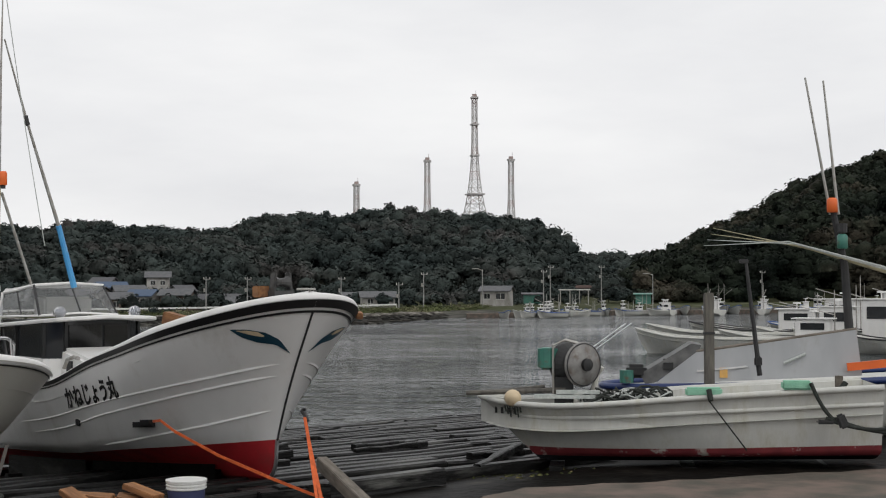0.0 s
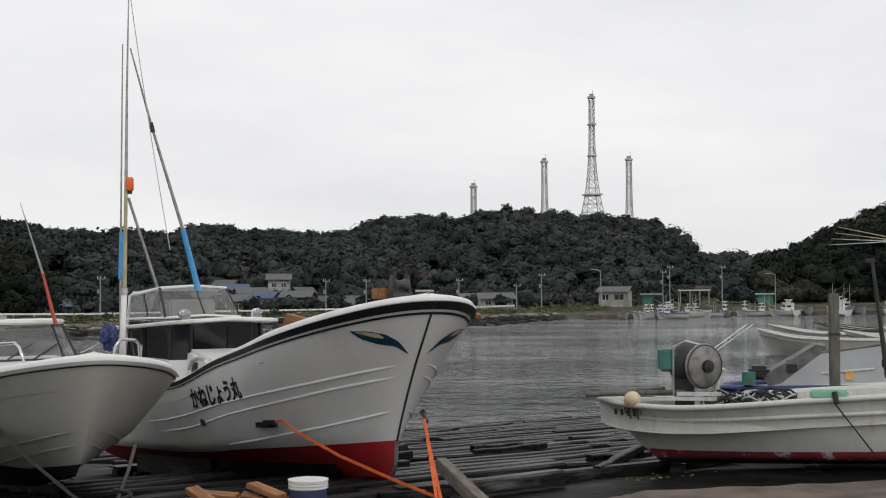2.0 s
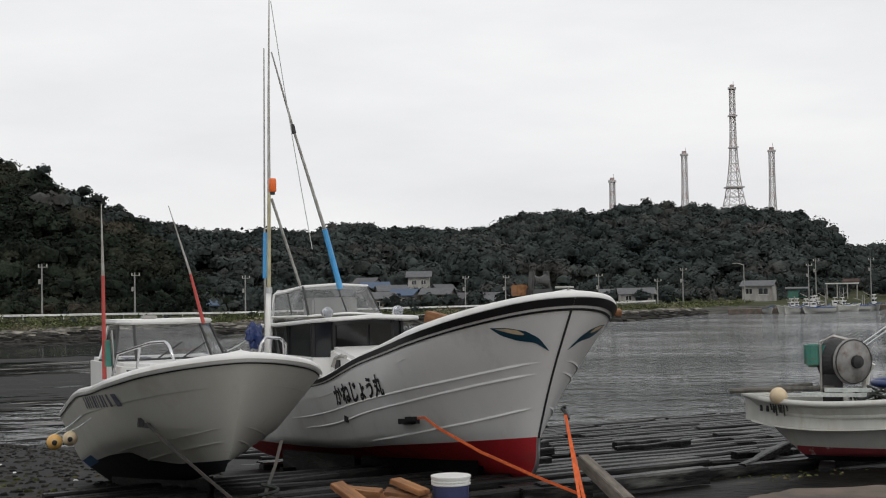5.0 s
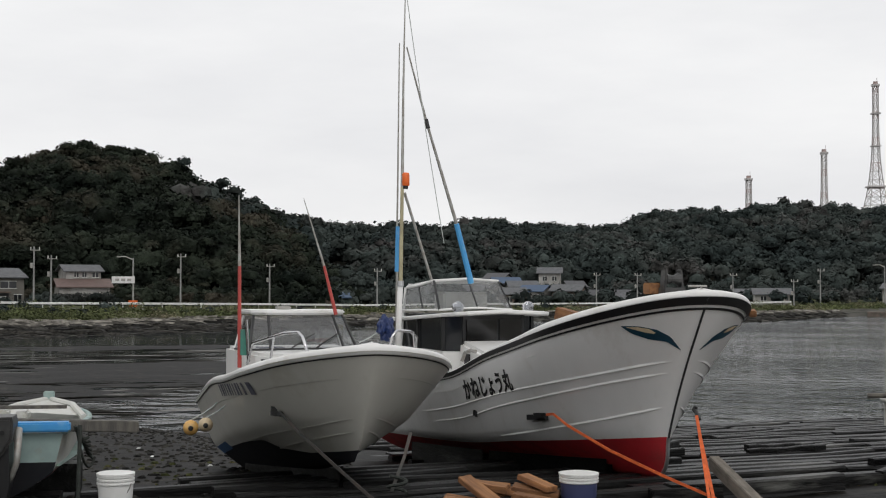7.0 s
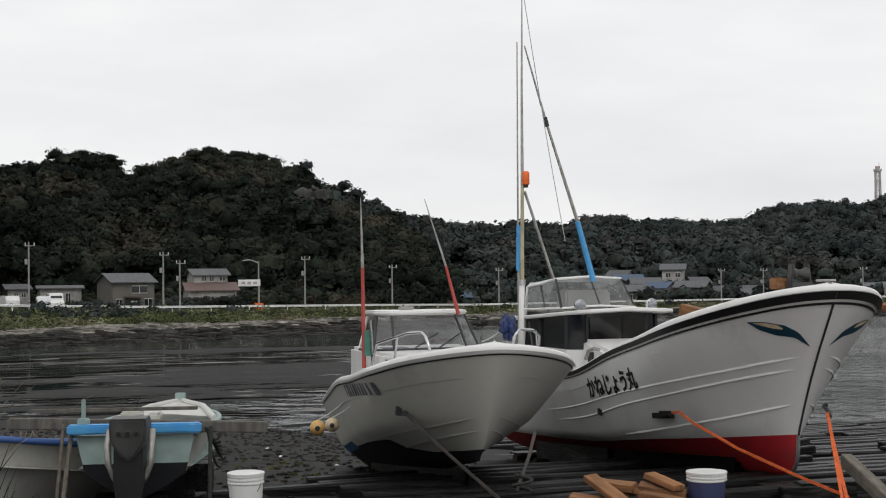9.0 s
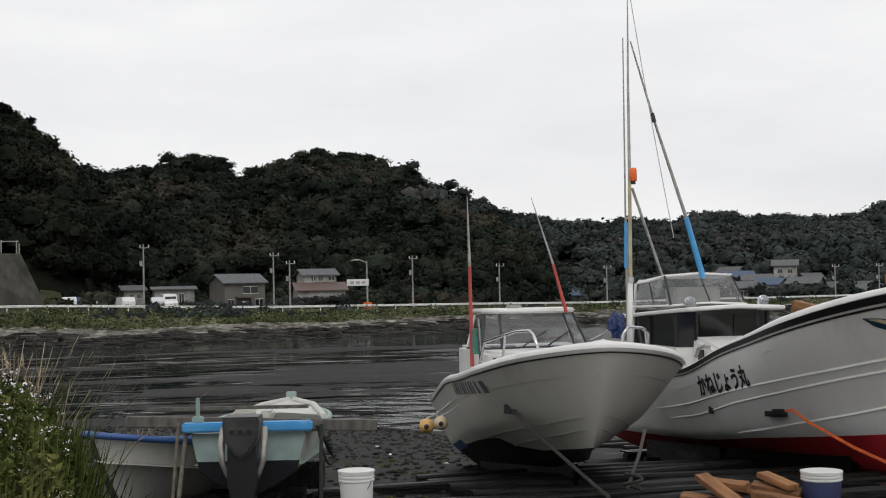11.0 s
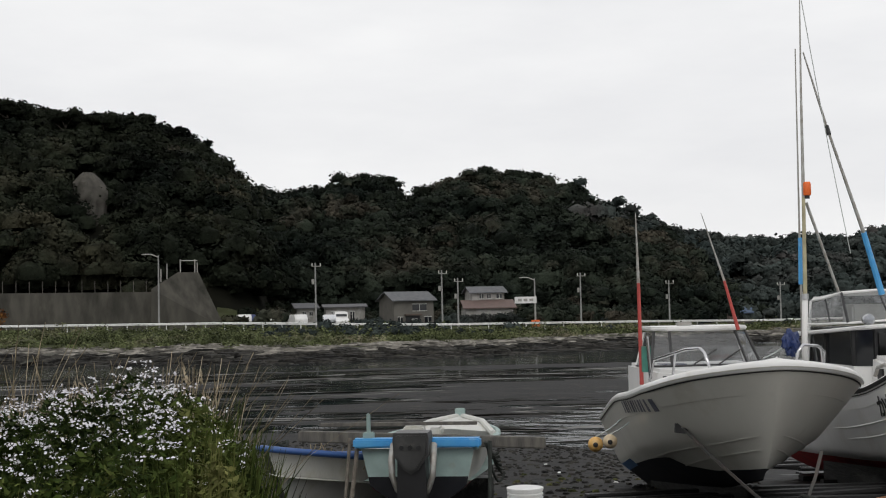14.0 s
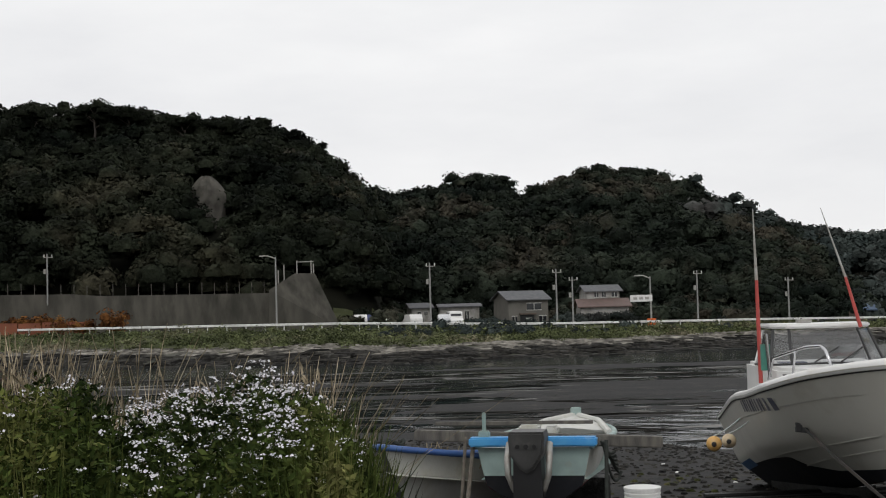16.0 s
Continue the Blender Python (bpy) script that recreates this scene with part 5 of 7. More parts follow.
def blue_boat():
    """The larger boat behind the skiff: blue sheer line, tall white bulwark boards, masts."""
    t = thing("fishing_boat", pose(2.35, 19.85, 0.0, 0, 0, 172), "white fishing boat with blue rail and high bulwark boards", "boat", "boats on the slip")
    S = hull_shape(8.5, 2.2, 0.7, 1.2, 3.0, [(0, 0.62), (3.0, 0.74), (8.5, 1.05)], [(0, -0.2), (8.5, -0.2)], chine=(0.3, 0.8))
    part("hull", both(S, 0, 1.0, rows=10), "gel_worn", t, smooth=True)
    part("transom", transom(S, 0, 1), "gel_worn", t)
    part("deck", deck(S, 0.05), "gel_worn", t)
    for side in (1, -1):
        part("blue_rail", rail_along(S, 0.99, 0.012, 0.05, side), "navy", t, "deep blue gunwale rail", smooth=True)
    prof = [(-0.75, 0.66), (-1.35, 1.12), (-1.55, 1.14), (-3.55, 1.44), (-3.62, 0.80)]
    bm = bmesh.new()
    prism(bm, [(x, z) for x, z in prof], 0.05, "y", 0.55)
    part("bulwark_board", bm, "board_grey", t, "tall white bulwark board")
    bm = bmesh.new()
    prism(bm, [(-1.35, 0.86), (-2.05, 0.93), (-2.05, 0.91), (-1.35, 0.84)], 0.02, "y", 0.605)
    part("board_batten", bm, "gel", t)
    part("board_top", tubes(([(-1.35, 0.58, 1.13), (-3.55, 0.58, 1.45)], 0.022)), "wood_grey", t)
    bm = bmesh.new()
    prism(bm, [(-0.62, 0.66), (-0.55, 0.8), (-1.28, 1.24), (-1.42, 1.22), (-1.36, 1.1), (-0.76, 0.68)], 0.9, "y", -0.35)
    part("bow_tarp", bm, "tarp", t, "grey tarpaulin over the bow")
    part("bow_fender", boxes((-0.5, 0.42, 0.84, 0.3, 0.3, 0.2), (-0.95, 0.45, 0.92, 0.24, 0.26, 0.2), bevel=0.05), "rubber", t)
    part("tub", tubes(([(-0.36, 0.55, 0.68), (-0.36, 0.55, 0.86)], 0.1), seg=14), "machine_green", t, "teal plastic tub at the bow")
    bm = bmesh.new()
    for k in range(3):
        part("name_bar", boxes((-0.62 - 0.11 * k, 0.93 + 0.025 * k, 0.50, 0.06, 0.01, 0.06)), "black", t)
    part("yellow_patch", boxes((-1.72, 0.61, 0.83, 0.11, 0.02, 0.14)), "yellow", t)
    part("orange_board", boxes((-3.95, 0.70, 0.98, 1.1, 0.05, 0.11, Euler((0, radians(6), 0)))), "orange", t, "orange painted board along the side")
    part("cleat_bar", tubes(([(-2.55, 0.64, 0.97), (-2.85, 0.64, 1.1)], 0.02)), "rope_pale", t)
    inv = t.matrix_basis.inverted()

    def loc(p):
        return inv @ Vector(p)
    part("mast", tubes(([loc((5.819, 19.135, 0.977)), loc((5.747, 19.157, 2.347)), loc((5.600, 19.200, 3.160))], 0.07, 0.045), seg=10), "rubber", t, "dark mast with lamps")
    part("whip_aerial", tubes(([loc((5.569, 19.209, 3.080)), loc((5.252, 19.298, 5.068))], 0.022, 0.014)), "galv", t)
    part("whip_aerial", tubes(([loc((5.674, 19.178, 3.078)), loc((5.494, 19.231, 5.015))], 0.022, 0.014)), "galv", t)
    for q, material, name in (((5.565, 19.106, 3.203), "orange", "signal_lamp"), ((5.692, 19.068, 2.684), "machine_green", "signal_lamp")):
        bm = bmesh.new()
        lathe(bm, [(0.06, -0.1), (0.075, -0.09), (0.075, 0.08), (0.05, 0.11)], Matrix.Translation(loc(q)), 14)
        part(name, bm, material, t, "orange mast lamp" if material == "orange" else "dark green mast lamp", smooth=True)
    part("lamp_cap", tubes(([loc((5.694, 19.068, 2.813)), loc((5.696, 19.068, 2.942))], 0.07)), "rubber", t)
    for k in range(4):
        part("bamboo_rod", tubes(([loc((6.509, 18.911, 2.165)) + Vector((0, 0.1 * k, 0.02 * k)), loc((5.262, 19.295, 2.596)) + Vector((0.1 * k, 0.1 * k, 0.03 * k)), loc((3.959, 19.604, 2.909)) + Vector((0.05 * k, 0.12 * k, -0.09 * k))], 0.025 - 0.003 * k, 0.004), seg=6), "pole_yel" if k < 2 else "rope_pale", t, "long bamboo rod laid across the mast")
    part("thin_post", tubes(([loc((4.269, 18.104, 0.846)), loc((4.183, 18.124, 1.646)), loc((4.103, 18.142, 2.395))], 0.035, 0.022)), "rubber", t)
    part("post_head", boxes((*loc((4.081, 18.147, 2.388)), 0.12, 0.06, 0.06), bevel=0.01), "rubber", t)
    part("hung_gear", boxes((*loc((4.249, 18.108, 1.036)), 0.1, 0.1, 0.14), bevel=0.02), "rubber", t)
    for x in (-2, -6):
        part("keel_block", boxes((x, 0, -0.26, 0.3, 1.2, 0.24)), "skid", t)
    return t


def stern_skiff():
    """Small skiff with an outboard, its transom towards the road."""
    t = thing("small_skiff", pose(-6.95, 9.98, 0.06, 0, 0, 117), "pale green skiff with blue transom board and outboard", "boat", "boats on the slip")
    sheer, keel = [(0, 0.56), (1.5, 0.60), (3.9, 0.69)], [(0, 0.16), (0.8, 0.06), (3.9, 0.10)]
    S0 = hull_shape(3.9, 1.15, 0.6, 1.3, 2.2, sheer, keel, chine=(0.4, 0.84))

    def S(s, u, side=1, out=0.0):
        p = S0(s, u, side, out)
        return Vector((p.x + 3.9, p.y, p.z))
    part("topside", both(S, 0.34, 1.0, rows=8), "gel_worn", t, smooth=True)
    part("bottom", both(S, 0.0, 0.34, rows=4), "bottom_dark", t, smooth=True)
    part("waterline_band", both(S, 0.30, 0.44, out=0.004, rows=2), "red_worn", t, smooth=True)
    part("transom", transom(S, 0.55, 0.98), "pale_green", t, "pale green transom")
    part("transom_low", transom(S, 0.0, 0.55), "bottom_dark", t)
    part("floor", deck(S, 0.3), "pale_green", t)
    for side in (1, -1):
        part("gunwale", rail_along(S, 1.0, 0.01, 0.03, side), "pale_green", t, smooth=True)
    part("transom_board", boxes((-0.02, 0, 0.735, 0.14, 1.16, 0.085), bevel=0.015), "blue", t, "bright blue board across the transom")
    part("corner_post", boxes((0.02, 0.45, 0.86, 0.035, 0.035, 0.28), (0.02, 0.45, 0.8, 0.08, 0.1, 0.06), bevel=0.01), "pale_green", t)
    bm = bmesh.new()
    tube(bm, [(2.2, 0.52, 0.60), (3.4, 0.30, 0.63), (3.86, 0.0, 0.66)], 0.035, seg=8)
    tube(bm, [(2.2, -0.52, 0.60), (3.4, -0.30, 0.63), (3.86, 0.0, 0.66)], 0.035, seg=8)
    part("bow_coaming", bm, "gel_worn", t)
    bm = bmesh.new()
    sheet(bm, [[Vector((2.6, 0.5, 0.58)), Vector((3.2, 0.34, 0.61)), Vector((3.8, 0.05, 0.64))], [Vector((2.6, 0, 0.62)), Vector((3.2, 0, 0.64)), Vector((3.85, 0, 0.66))], [Vector((2.6, -0.5, 0.58)), Vector((3.2, -0.34, 0.61)), Vector((3.8, -0.05, 0.64))]])
    part("bow_deck", bm, "gel_worn", t)
    part("bow_post", boxes((3.84, 0, 0.68, 0.09, 0.12, 0.14), bevel=0.01), "pale_green", t)
    part("cross_beam", boxes((0.25, 0.0, 0.735, 0.12, 2.3, 0.1, Euler((radians(2), 0, 0))), bevel=0.01), "post", t, "weathered beam laid across the skiff")
    part("cross_beam", boxes((0.5, 0.25, 0.86, 0.06, 1.5, 0.03)), "post", t)
    # outboard motor
    bm = bmesh.new()
    prism(bm, [(-0.15, 0.86), (0.15, 0.86), (0.16, 0.80), (0.15, 0.66), (0.06, 0.535), (0.0, 0.50), (-0.06, 0.535), (-0.15, 0.66), (-0.16, 0.80)], 0.34, "x", -0.48)
    bmesh.ops.bevel(bm, geom=[e for e in bm.edges if abs(e.verts[0].co.x - e.verts[1].co.x) < 0.01], offset=0.022, segments=2, affect="EDGES")
    motor = part("outboard_cowl", bm, "plate_grey", t, "weathered grey outboard cowl with pointed front")
    bm = bmesh.new()
    prism(bm, [(-0.12, 0.72), (0.12, 0.72), (0.13, 0.3), (0.05, -0.1), (-0.05, -0.1), (-0.13, 0.3)], 0.24, "x", -0.43)
    part("leg", bm, "black", motor)
    for y, r in ((-0.075, 0.02), (0.0, 0.022), (0.075, 0.02)):
        bm = bmesh.new()
        lathe(bm, [(r, 0), (r, 0.02)], pose(-0.475, y, 0.735, 0, -90, 0), 10)
        part("bolt", bm, "black", motor)
    for y in (-1, 1):
        bm = bmesh.new()
        tube(bm, [(-0.25, y * 0.175, 0.74), (-0.36, y * 0.185, 0.62), (-0.38, y * 0.18, 0.48), (-0.36, y * 0.14, 0.36), (-0.34, y * 0.11, 0.3)], 0.036, 0.02, 8)
        part("bracket", bm, "galv", motor, smooth=True)
    # lines and rods hung over the stern
    part("stern_line", tubes((sag((0.0, 0.62, 0.78), (-0.2, 0.66, -0.05), 0.0, 5), 0.016), (sag((0.02, 0.55, 0.75), (-0.25, 0.6, 0.0), 0.0, 5), 0.02)), "wood_grey", t)
    part("stern_line", tubes((sag((0.0, -0.66, 0.74), (-0.2, -0.66, 0.0), 0.0, 6), 0.018), (sag((0.1, -0.62, 0.72), (0.5, -0.75, 0.4), 0.2), 0.012)), "rope_dark", t)
    part("rope_tangle", tubes(*[(sag((0.15 + 0.06 * k, -0.6, 0.72), (0.2 + 0.09 * k, -0.72, 0.62 - 0.05 * k), 0.06), 0.014) for k in range(6)], seg=5), "rope_dark", t)
    part("clutter", boxes((0.6, -0.1, 0.78, 0.3, 0.12, 0.08), (0.9, 0.15, 0.76, 0.2, 0.2, 0.1), bevel=0.02), "gel_worn", t)
    for x in (0.6, 2.8):
        part("keel_block", boxes((x, 0, -0.08, 0.3, 0.9, 0.3)), "skid", t)
    return t


def little_dinghy():
    t = thing("dinghy", pose(-8.215, 9.35, -0.05, 0, 0, -98), "small white dinghy with blue rail beside the weeds", "boat", "boats on the slip")
    S = hull_shape(2.3, 1.05, 0.35, 1.2, 1.5, [(0, 0.80), (0.6, 0.71), (1.5, 0.58), (2.3, 0.54)], [(0, 0.08), (2.3, 0.0)], chine=(0.3, 0.8))
    part("hull", both(S, 0, 1.0, rows=8), "gel_worn", t, smooth=True)
    part("transom", transom(S, 0, 1), "gel_worn", t)
    part("floor", deck(S, 0.25), "gel_worn", t)
    for side in (1, -1):
        part("blue_rail", rail_along(S, 1.0, 0.01, 0.03, side), "deep_blue", t, "faded blue gunwale", smooth=True)
        bm = bmesh.new()
        sheet(bm, [[S(i / 20, 1.0, side) for i in range(21)], [Vector((S(i / 20, 1.0).x, side * max(0, S(i / 20, 1.0).y - 0.08), S(i / 20, 1.0).z)) for i in range(21)]])
        part("inner_rail", bm, "deep_blue", t)
    part("stem_cap", tubes(([S(1.0, k / 8) for k in range(9)], 0.03)), "rubber", t)
    part("bow_rope", tubes(([(-0.15 + 0.09 * math.cos(a), 0.1 * math.sin(a), 0.83 + 0.02 * math.sin(3 * a)) for a in (k * 0.5 for k in range(28))], 0.016), (sag((-0.1, 0.0, 0.84), (0.4, -0.4, 0.74), 0.05), 0.014), seg=6), "rope_dark", t, "coil of black rope on the bow")
    bm = bmesh.new()
    rng = random.Random(8)
    for k in range(60):
        p = Vector((-0.75 + rng.gauss(0, 0.16), rng.gauss(0, 0.14), 0.56))
        tube(bm, [p, p + Vector((rng.gauss(0, 0.07), rng.gauss(0, 0.07), rng.uniform(0.06, 0.2)))], 0.006, 0.003, 4)
    box(bm, -0.75, 0, 0.55, 0.5, 0.42, 0.06)
    part("dead_weed", bm, "straw", t, "heap of dead weed in the boat")
    part("thwart", boxes((-1.3, 0, 0.52, 0.2, 0.9, 0.03)), "wood_grey", t)
    for x in (-0.8, -1.8):
        part("keel_block", boxes((x, 0, -0.03, 0.2, 0.7, 0.2)), "skid", t)
    return t


# ---- things on the slip ----
def ground_at(p, lift=0.0):
    return (p[0], p[1], ground_height(p[0], p[1]) + lift)


def pail(x, y, z, r, h, body, rim, label, handle=True):
    t = thing("bucket", pose(x, y, z), label, "bucket")
    bm = bmesh.new()
    lathe(bm, [(r * 0.86, 0.0), (r * 0.88, 0.005), (r * 0.97, h * 0.74), (r * 0.97, h * 0.78)], None, 28)
    part("body", bm, body, t, smooth=True)
    bm = bmesh.new()
    for k in range(3):
        z0 = h * (0.78 + 0.075 * k)
        lathe(bm, [(r * 0.98, z0 - 0.004), (r * 1.05, z0), (r * 1.05, z0 + h * 0.03), (r * 0.98, z0 + h * 0.034)], None, 28)
    lathe(bm, [(r * 0.98, h * 0.76), (r * 0.98, h * 0.97)], None, 28)
    part("rim", bm, rim, t)
    bm = bmesh.new()
    lathe(bm, [(r * 1.04, h * 0.955), (r * 1.07, h * 0.965), (r * 1.07, h), (r * 0.95, h * 1.01)], None, 28)
    part("lid", bm, rim, t)
    if handle:
        bm = bmesh.new()
        tube(bm, [(r * 1.05 * math.cos(a), -0.02 - 0.3 * r * math.sin(a), h * 0.8 - r * 0.9 * math.sin(a)) for a in (k * math.pi / 12 for k in range(13))], 0.005, seg=5)
        part("handle", bm, "galv", t)
    return t


def slip_clutter():
    pail(-5.80, 9.92, 0.06, 0.148, 0.40, "pail", "pail", "white plastic pail with ribbed rim on the mud")
    pail(-2.338, 12.228, -0.06, 0.175, 0.36, "vinyl", "pail", "navy paint tub with white lid by the keel", False)
    # fresh offcuts beside the keel
    rng = random.Random(3)
    base = Vector((-2.960, 11.887, 0.186))
    for k in range(11):
        w = thing("offcut", pose(base.x + rng.uniform(-0.40, 0.34), base.y + rng.uniform(-0.15, 0.25), -0.02 + 0.045 * (k // 2), rng.uniform(-10, 10), rng.uniform(2, 13), -12 + rng.uniform(-42, 40)), "freshly sawn timber offcut in a heap", "timber", "timber heap")
        part("board", boxes((0, 0, 0, rng.uniform(0.35, 0.75), rng.uniform(0.1, 0.18), rng.uniform(0.05, 0.1)), bevel=0.006), "wood_new", w)
    a, b = Vector((-1.227, 13.544, 0.274)), Vector((-0.681, 11.881, 0.104))
    mid, d = (a + b) / 2, (b - a)
    p = thing("beam", Matrix.Translation(mid) @ d.to_track_quat("X", "Z").to_matrix().to_4x4(), "weathered square beam propped on the slip", "timber")
    part("timber", boxes((0, 0, 0, d.length, 0.11, 0.13), bevel=0.008), "wood_grey", p)
    for q, w, h in ((Vector((-1.389, 13.127, 0.080)), 0.55, 0.16), (Vector((-1.552, 12.907, 0.050)), 0.5, 0.12)):
        s = thing("bearer", pose(q.x, q.y, 0.04, 0, 0, 30), "dark wet timber bearer under the bow", "timber")
        part("timber", boxes((0, 0, 0, w, 0.2, h), bevel=0.01), "skid", s)
    # ratchet straps
    s1 = thing("ratchet_strap", pose(0, 0, 0), "taut orange ratchet strap from hull to slip", "strap", "straps")
    bm = bmesh.new()
    ribbon(bm, [(-3.17, 14.66, 0.59), (-2.887, 13.699, 0.692), (-2.691, 13.484, 0.599), (-2.198, 13.117, 0.406), (-1.634, 12.846, 0.214), (-1.119, 12.550, 0.068)], 0.028)
    part("webbing", bm, "strap", s1)
    s2 = thing("ratchet_strap", pose(0, 0, 0), "orange strap with dark hook at the bow", "strap", "straps")
    bm = bmesh.new()
    ribbon(bm, [(-1.427, 13.827, 0.706), (-1.348, 13.433, 0.521), (-1.129, 12.449, 0.065)], 0.032, (1, 0.2, 0))
    ribbon(bm, [(-1.405, 13.728, 0.658), (-1.165, 12.395, 0.071)], 0.028, (1, 0.2, 0))
    part("webbing", bm, "strap", s2)
    part("hook", tubes(([(-1.399, 13.829, 0.666), (-1.437, 13.876, 0.741), (-1.465, 13.923, 0.759), (-1.437, 13.926, 0.789)], 0.022), seg=6), "rubber", s2)
    s3 = thing("ratchet_strap", pose(0, 0, 0), "faded grey strap from the cruiser's side", "strap", "straps")
    bm = bmesh.new()
    ribbon(bm, [(-5.55, 12.73, 0.72), (-5.08, 12.24, 0.535), (-4.5, 11.67, 0.325), (-3.941, 11.122, 0.132)], 0.034)
    part("webbing", bm, "strap_grey", s3)
    s4 = thing("ratchet_strap", pose(0, 0, 0), "faded strap under the cruiser's bow", "strap", "straps")
    bm = bmesh.new()
    ribbon(bm, [(-3.921, 12.080, 0.631), (-3.918, 11.870, 0.418), (-3.963, 11.644, 0.135)], 0.032, (1, 0, 0))
    part("webbing", bm, "strap_grey", s4)
    part("rope_end", tubes(([Vector((-3.914, 11.661, 0.124)) + Vector((0.09 * math.cos(k * 0.6), 0.06 * math.sin(k * 0.6), 0.01 * k)) for k in range(16)], 0.016), seg=6), "rope_dark", s4)
    # yellow floats on the cruiser's quarter
    for q, r, mt, lb in (((-7.142, 13.869, 0.397), 0.088, "yellow", "yellow plastic float with a dark socket"), ((-7.127, 14.213, 0.397), 0.085, "float_pale", "faded tan float hung beside the cruiser")):
        f = thing("float", pose(*q), lb, "float", "floats")
        bm = bmesh.new()
        bmesh.ops.create_uvsphere(bm, u_segments=20, v_segments=14, radius=r)
        part("ball", bm, mt, f, smooth=True)
        bm = bmesh.new()
        lathe(bm, [(r * 0.3, 0), (r * 0.34, 0.012), (r * 0.2, 0.02)], look((0, 0, 0), Vector((q[0], q[1], -0.3))) @ pose(0, 0, r * 0.95), 12)
        part("socket", bm, "rubber", f)
        part("lanyard", tubes((sag((0, 0, r), (0.3, 0.05, r + 0.2), 0.02), 0.008)), "rope_pale", f)
    # post behind the skiff
    p = thing("mooring_post", pose(*ground_at((3.305, 16.676, 0.695), -0.2)), "square weathered timber mooring post", "post")
    top = 2.013
    part("shaft", boxes((0, 0, (top + 0.2) / 2, 0.115, 0.115, top + 0.2), bevel=0.01), "post", p)
    part("cap_plate", boxes((0.09, -0.02, top - 0.03, 0.08, 0.08, 0.05)), "gel_worn", p)
    part("band", boxes((0, 0, top - 0.30, 0.13, 0.13, 0.03)), "rubber", p)


def slip_timbers():
    """Crosswise skids of the slip; each timber is a piece of its own."""
    t = thing("slipway", pose(0, 0, 0), "slip of dark wet crosswise timbers", "slipway", kind="structure")
    rng = random.Random(21)
    shapes = []
    for k in range(6):
        bm = bmesh.new()
        L = 2.6 + 0.9 * k
        ring = []
        for i in range(7):
            x = -L / 2 + L * i / 6
            w, h = 0.085 + rng.uniform(-0.015, 0.02), 0.075 + rng.uniform(-0.015, 0.015)
            dy, dz = rng.uniform(-0.025, 0.025), rng.uniform(-0.012, 0.012)
            ring.append([Vector((x, dy + a * w, dz + b * h)) for a, b in ((-1, -1), (-1, 0.7), (-0.7, 1), (0.7, 1), (1, 0.7), (1, -1), (-1, -1))])
        sheet(bm, ring)
        bm.faces.new([bm.verts.new(v) for v in ring[0][:-1]])
        bm.faces.new([bm.verts.new(v) for v in ring[-1][:-1]][::-1])
        bmesh.ops.recalc_face_normals(bm, faces=bm.faces)
        me = bpy.data.meshes.new("skid")
        bm.to_mesh(me)
        bm.free()
        me.materials.append(M["skid"])
        shapes.append((L, me))
    s = 11.2
    while s < 29.8:
        a = 1.6 + rng.uniform(0, 2.0)
        while a < 31:
            L, me = rng.choice(shapes[1:])
            c = SLIP * s + ALONG * (a + L / 2)
            z = ground_height(c.x, c.y)
            if not (c.x > -0.4 and s < 11.6) and (a > 6.0 or s < 15.5):
                o = new("skid", me)
                o.parent = t
                o.matrix_basis = pose(c.x, c.y, max(z, WATER - 0.06) + 0.06, 0, rng.uniform(-0.6, 0.6), 38.3 + rng.uniform(-2.2, 2.2))
            a += L + rng.uniform(0.0, 0.5)
        s += rng.uniform(0.42, 0.62)
    # loose driftwood lying askew
    for k in range(10):
        L, me = shapes[rng.randrange(3)]
        c = SLIP * rng.uniform(12, 18) + ALONG * rng.uniform(8.0, 12.5)
        o = new("driftwood", me)
        o.parent = t
        o.matrix_basis = pose(c.x, c.y, ground_height(c.x, c.y) + 0.17, 0, rng.uniform(-3, 3), 38 + rng.uniform(-35, 35)) @ Matrix.Diagonal((0.5, 0.6, 0.6, 1))


def scatter(name, label, material, rng, n, place, size, slab=1.0):
    """Many small lumps joined into one body of stuff."""
    bm = bmesh.new()
    for k in range(n):
        x, y = place(rng)
        r = size * rng.uniform(0.4, 1.4)
        z = ground_height(x, y)
        c = Vector((x, y, z + r * 0.25))
        turn = math.atan2(-x, y) + rng.uniform(-0.25, 0.25)
        vs = []
        for i in range(2):
            ring = []
            for j in range(6):
                ang = j * math.pi / 3 + rng.uniform(-0.3, 0.3)
                q = r * (1.0 if i == 0 else 0.6) * rng.uniform(0.7, 1.2)
                v = Vector((q * slab * math.cos(ang), q * math.sin(ang), (-0.3 if i == 0 else 0.22) * r * rng.uniform(0.5, 1.3)))
                v.rotate(Euler((0, 0, turn)))
                ring.append(bm.verts.new(c + v))
            vs.append(ring)
        for j in range(6):
            bm.faces.new((vs[0][j], vs[0][(j + 1) % 6], vs[1][(j + 1) % 6], vs[1][j]))
        bm.faces.new(vs[1])
    return tagged(part(name, bm, material), label, name.replace("_", " "), kind="stuff")


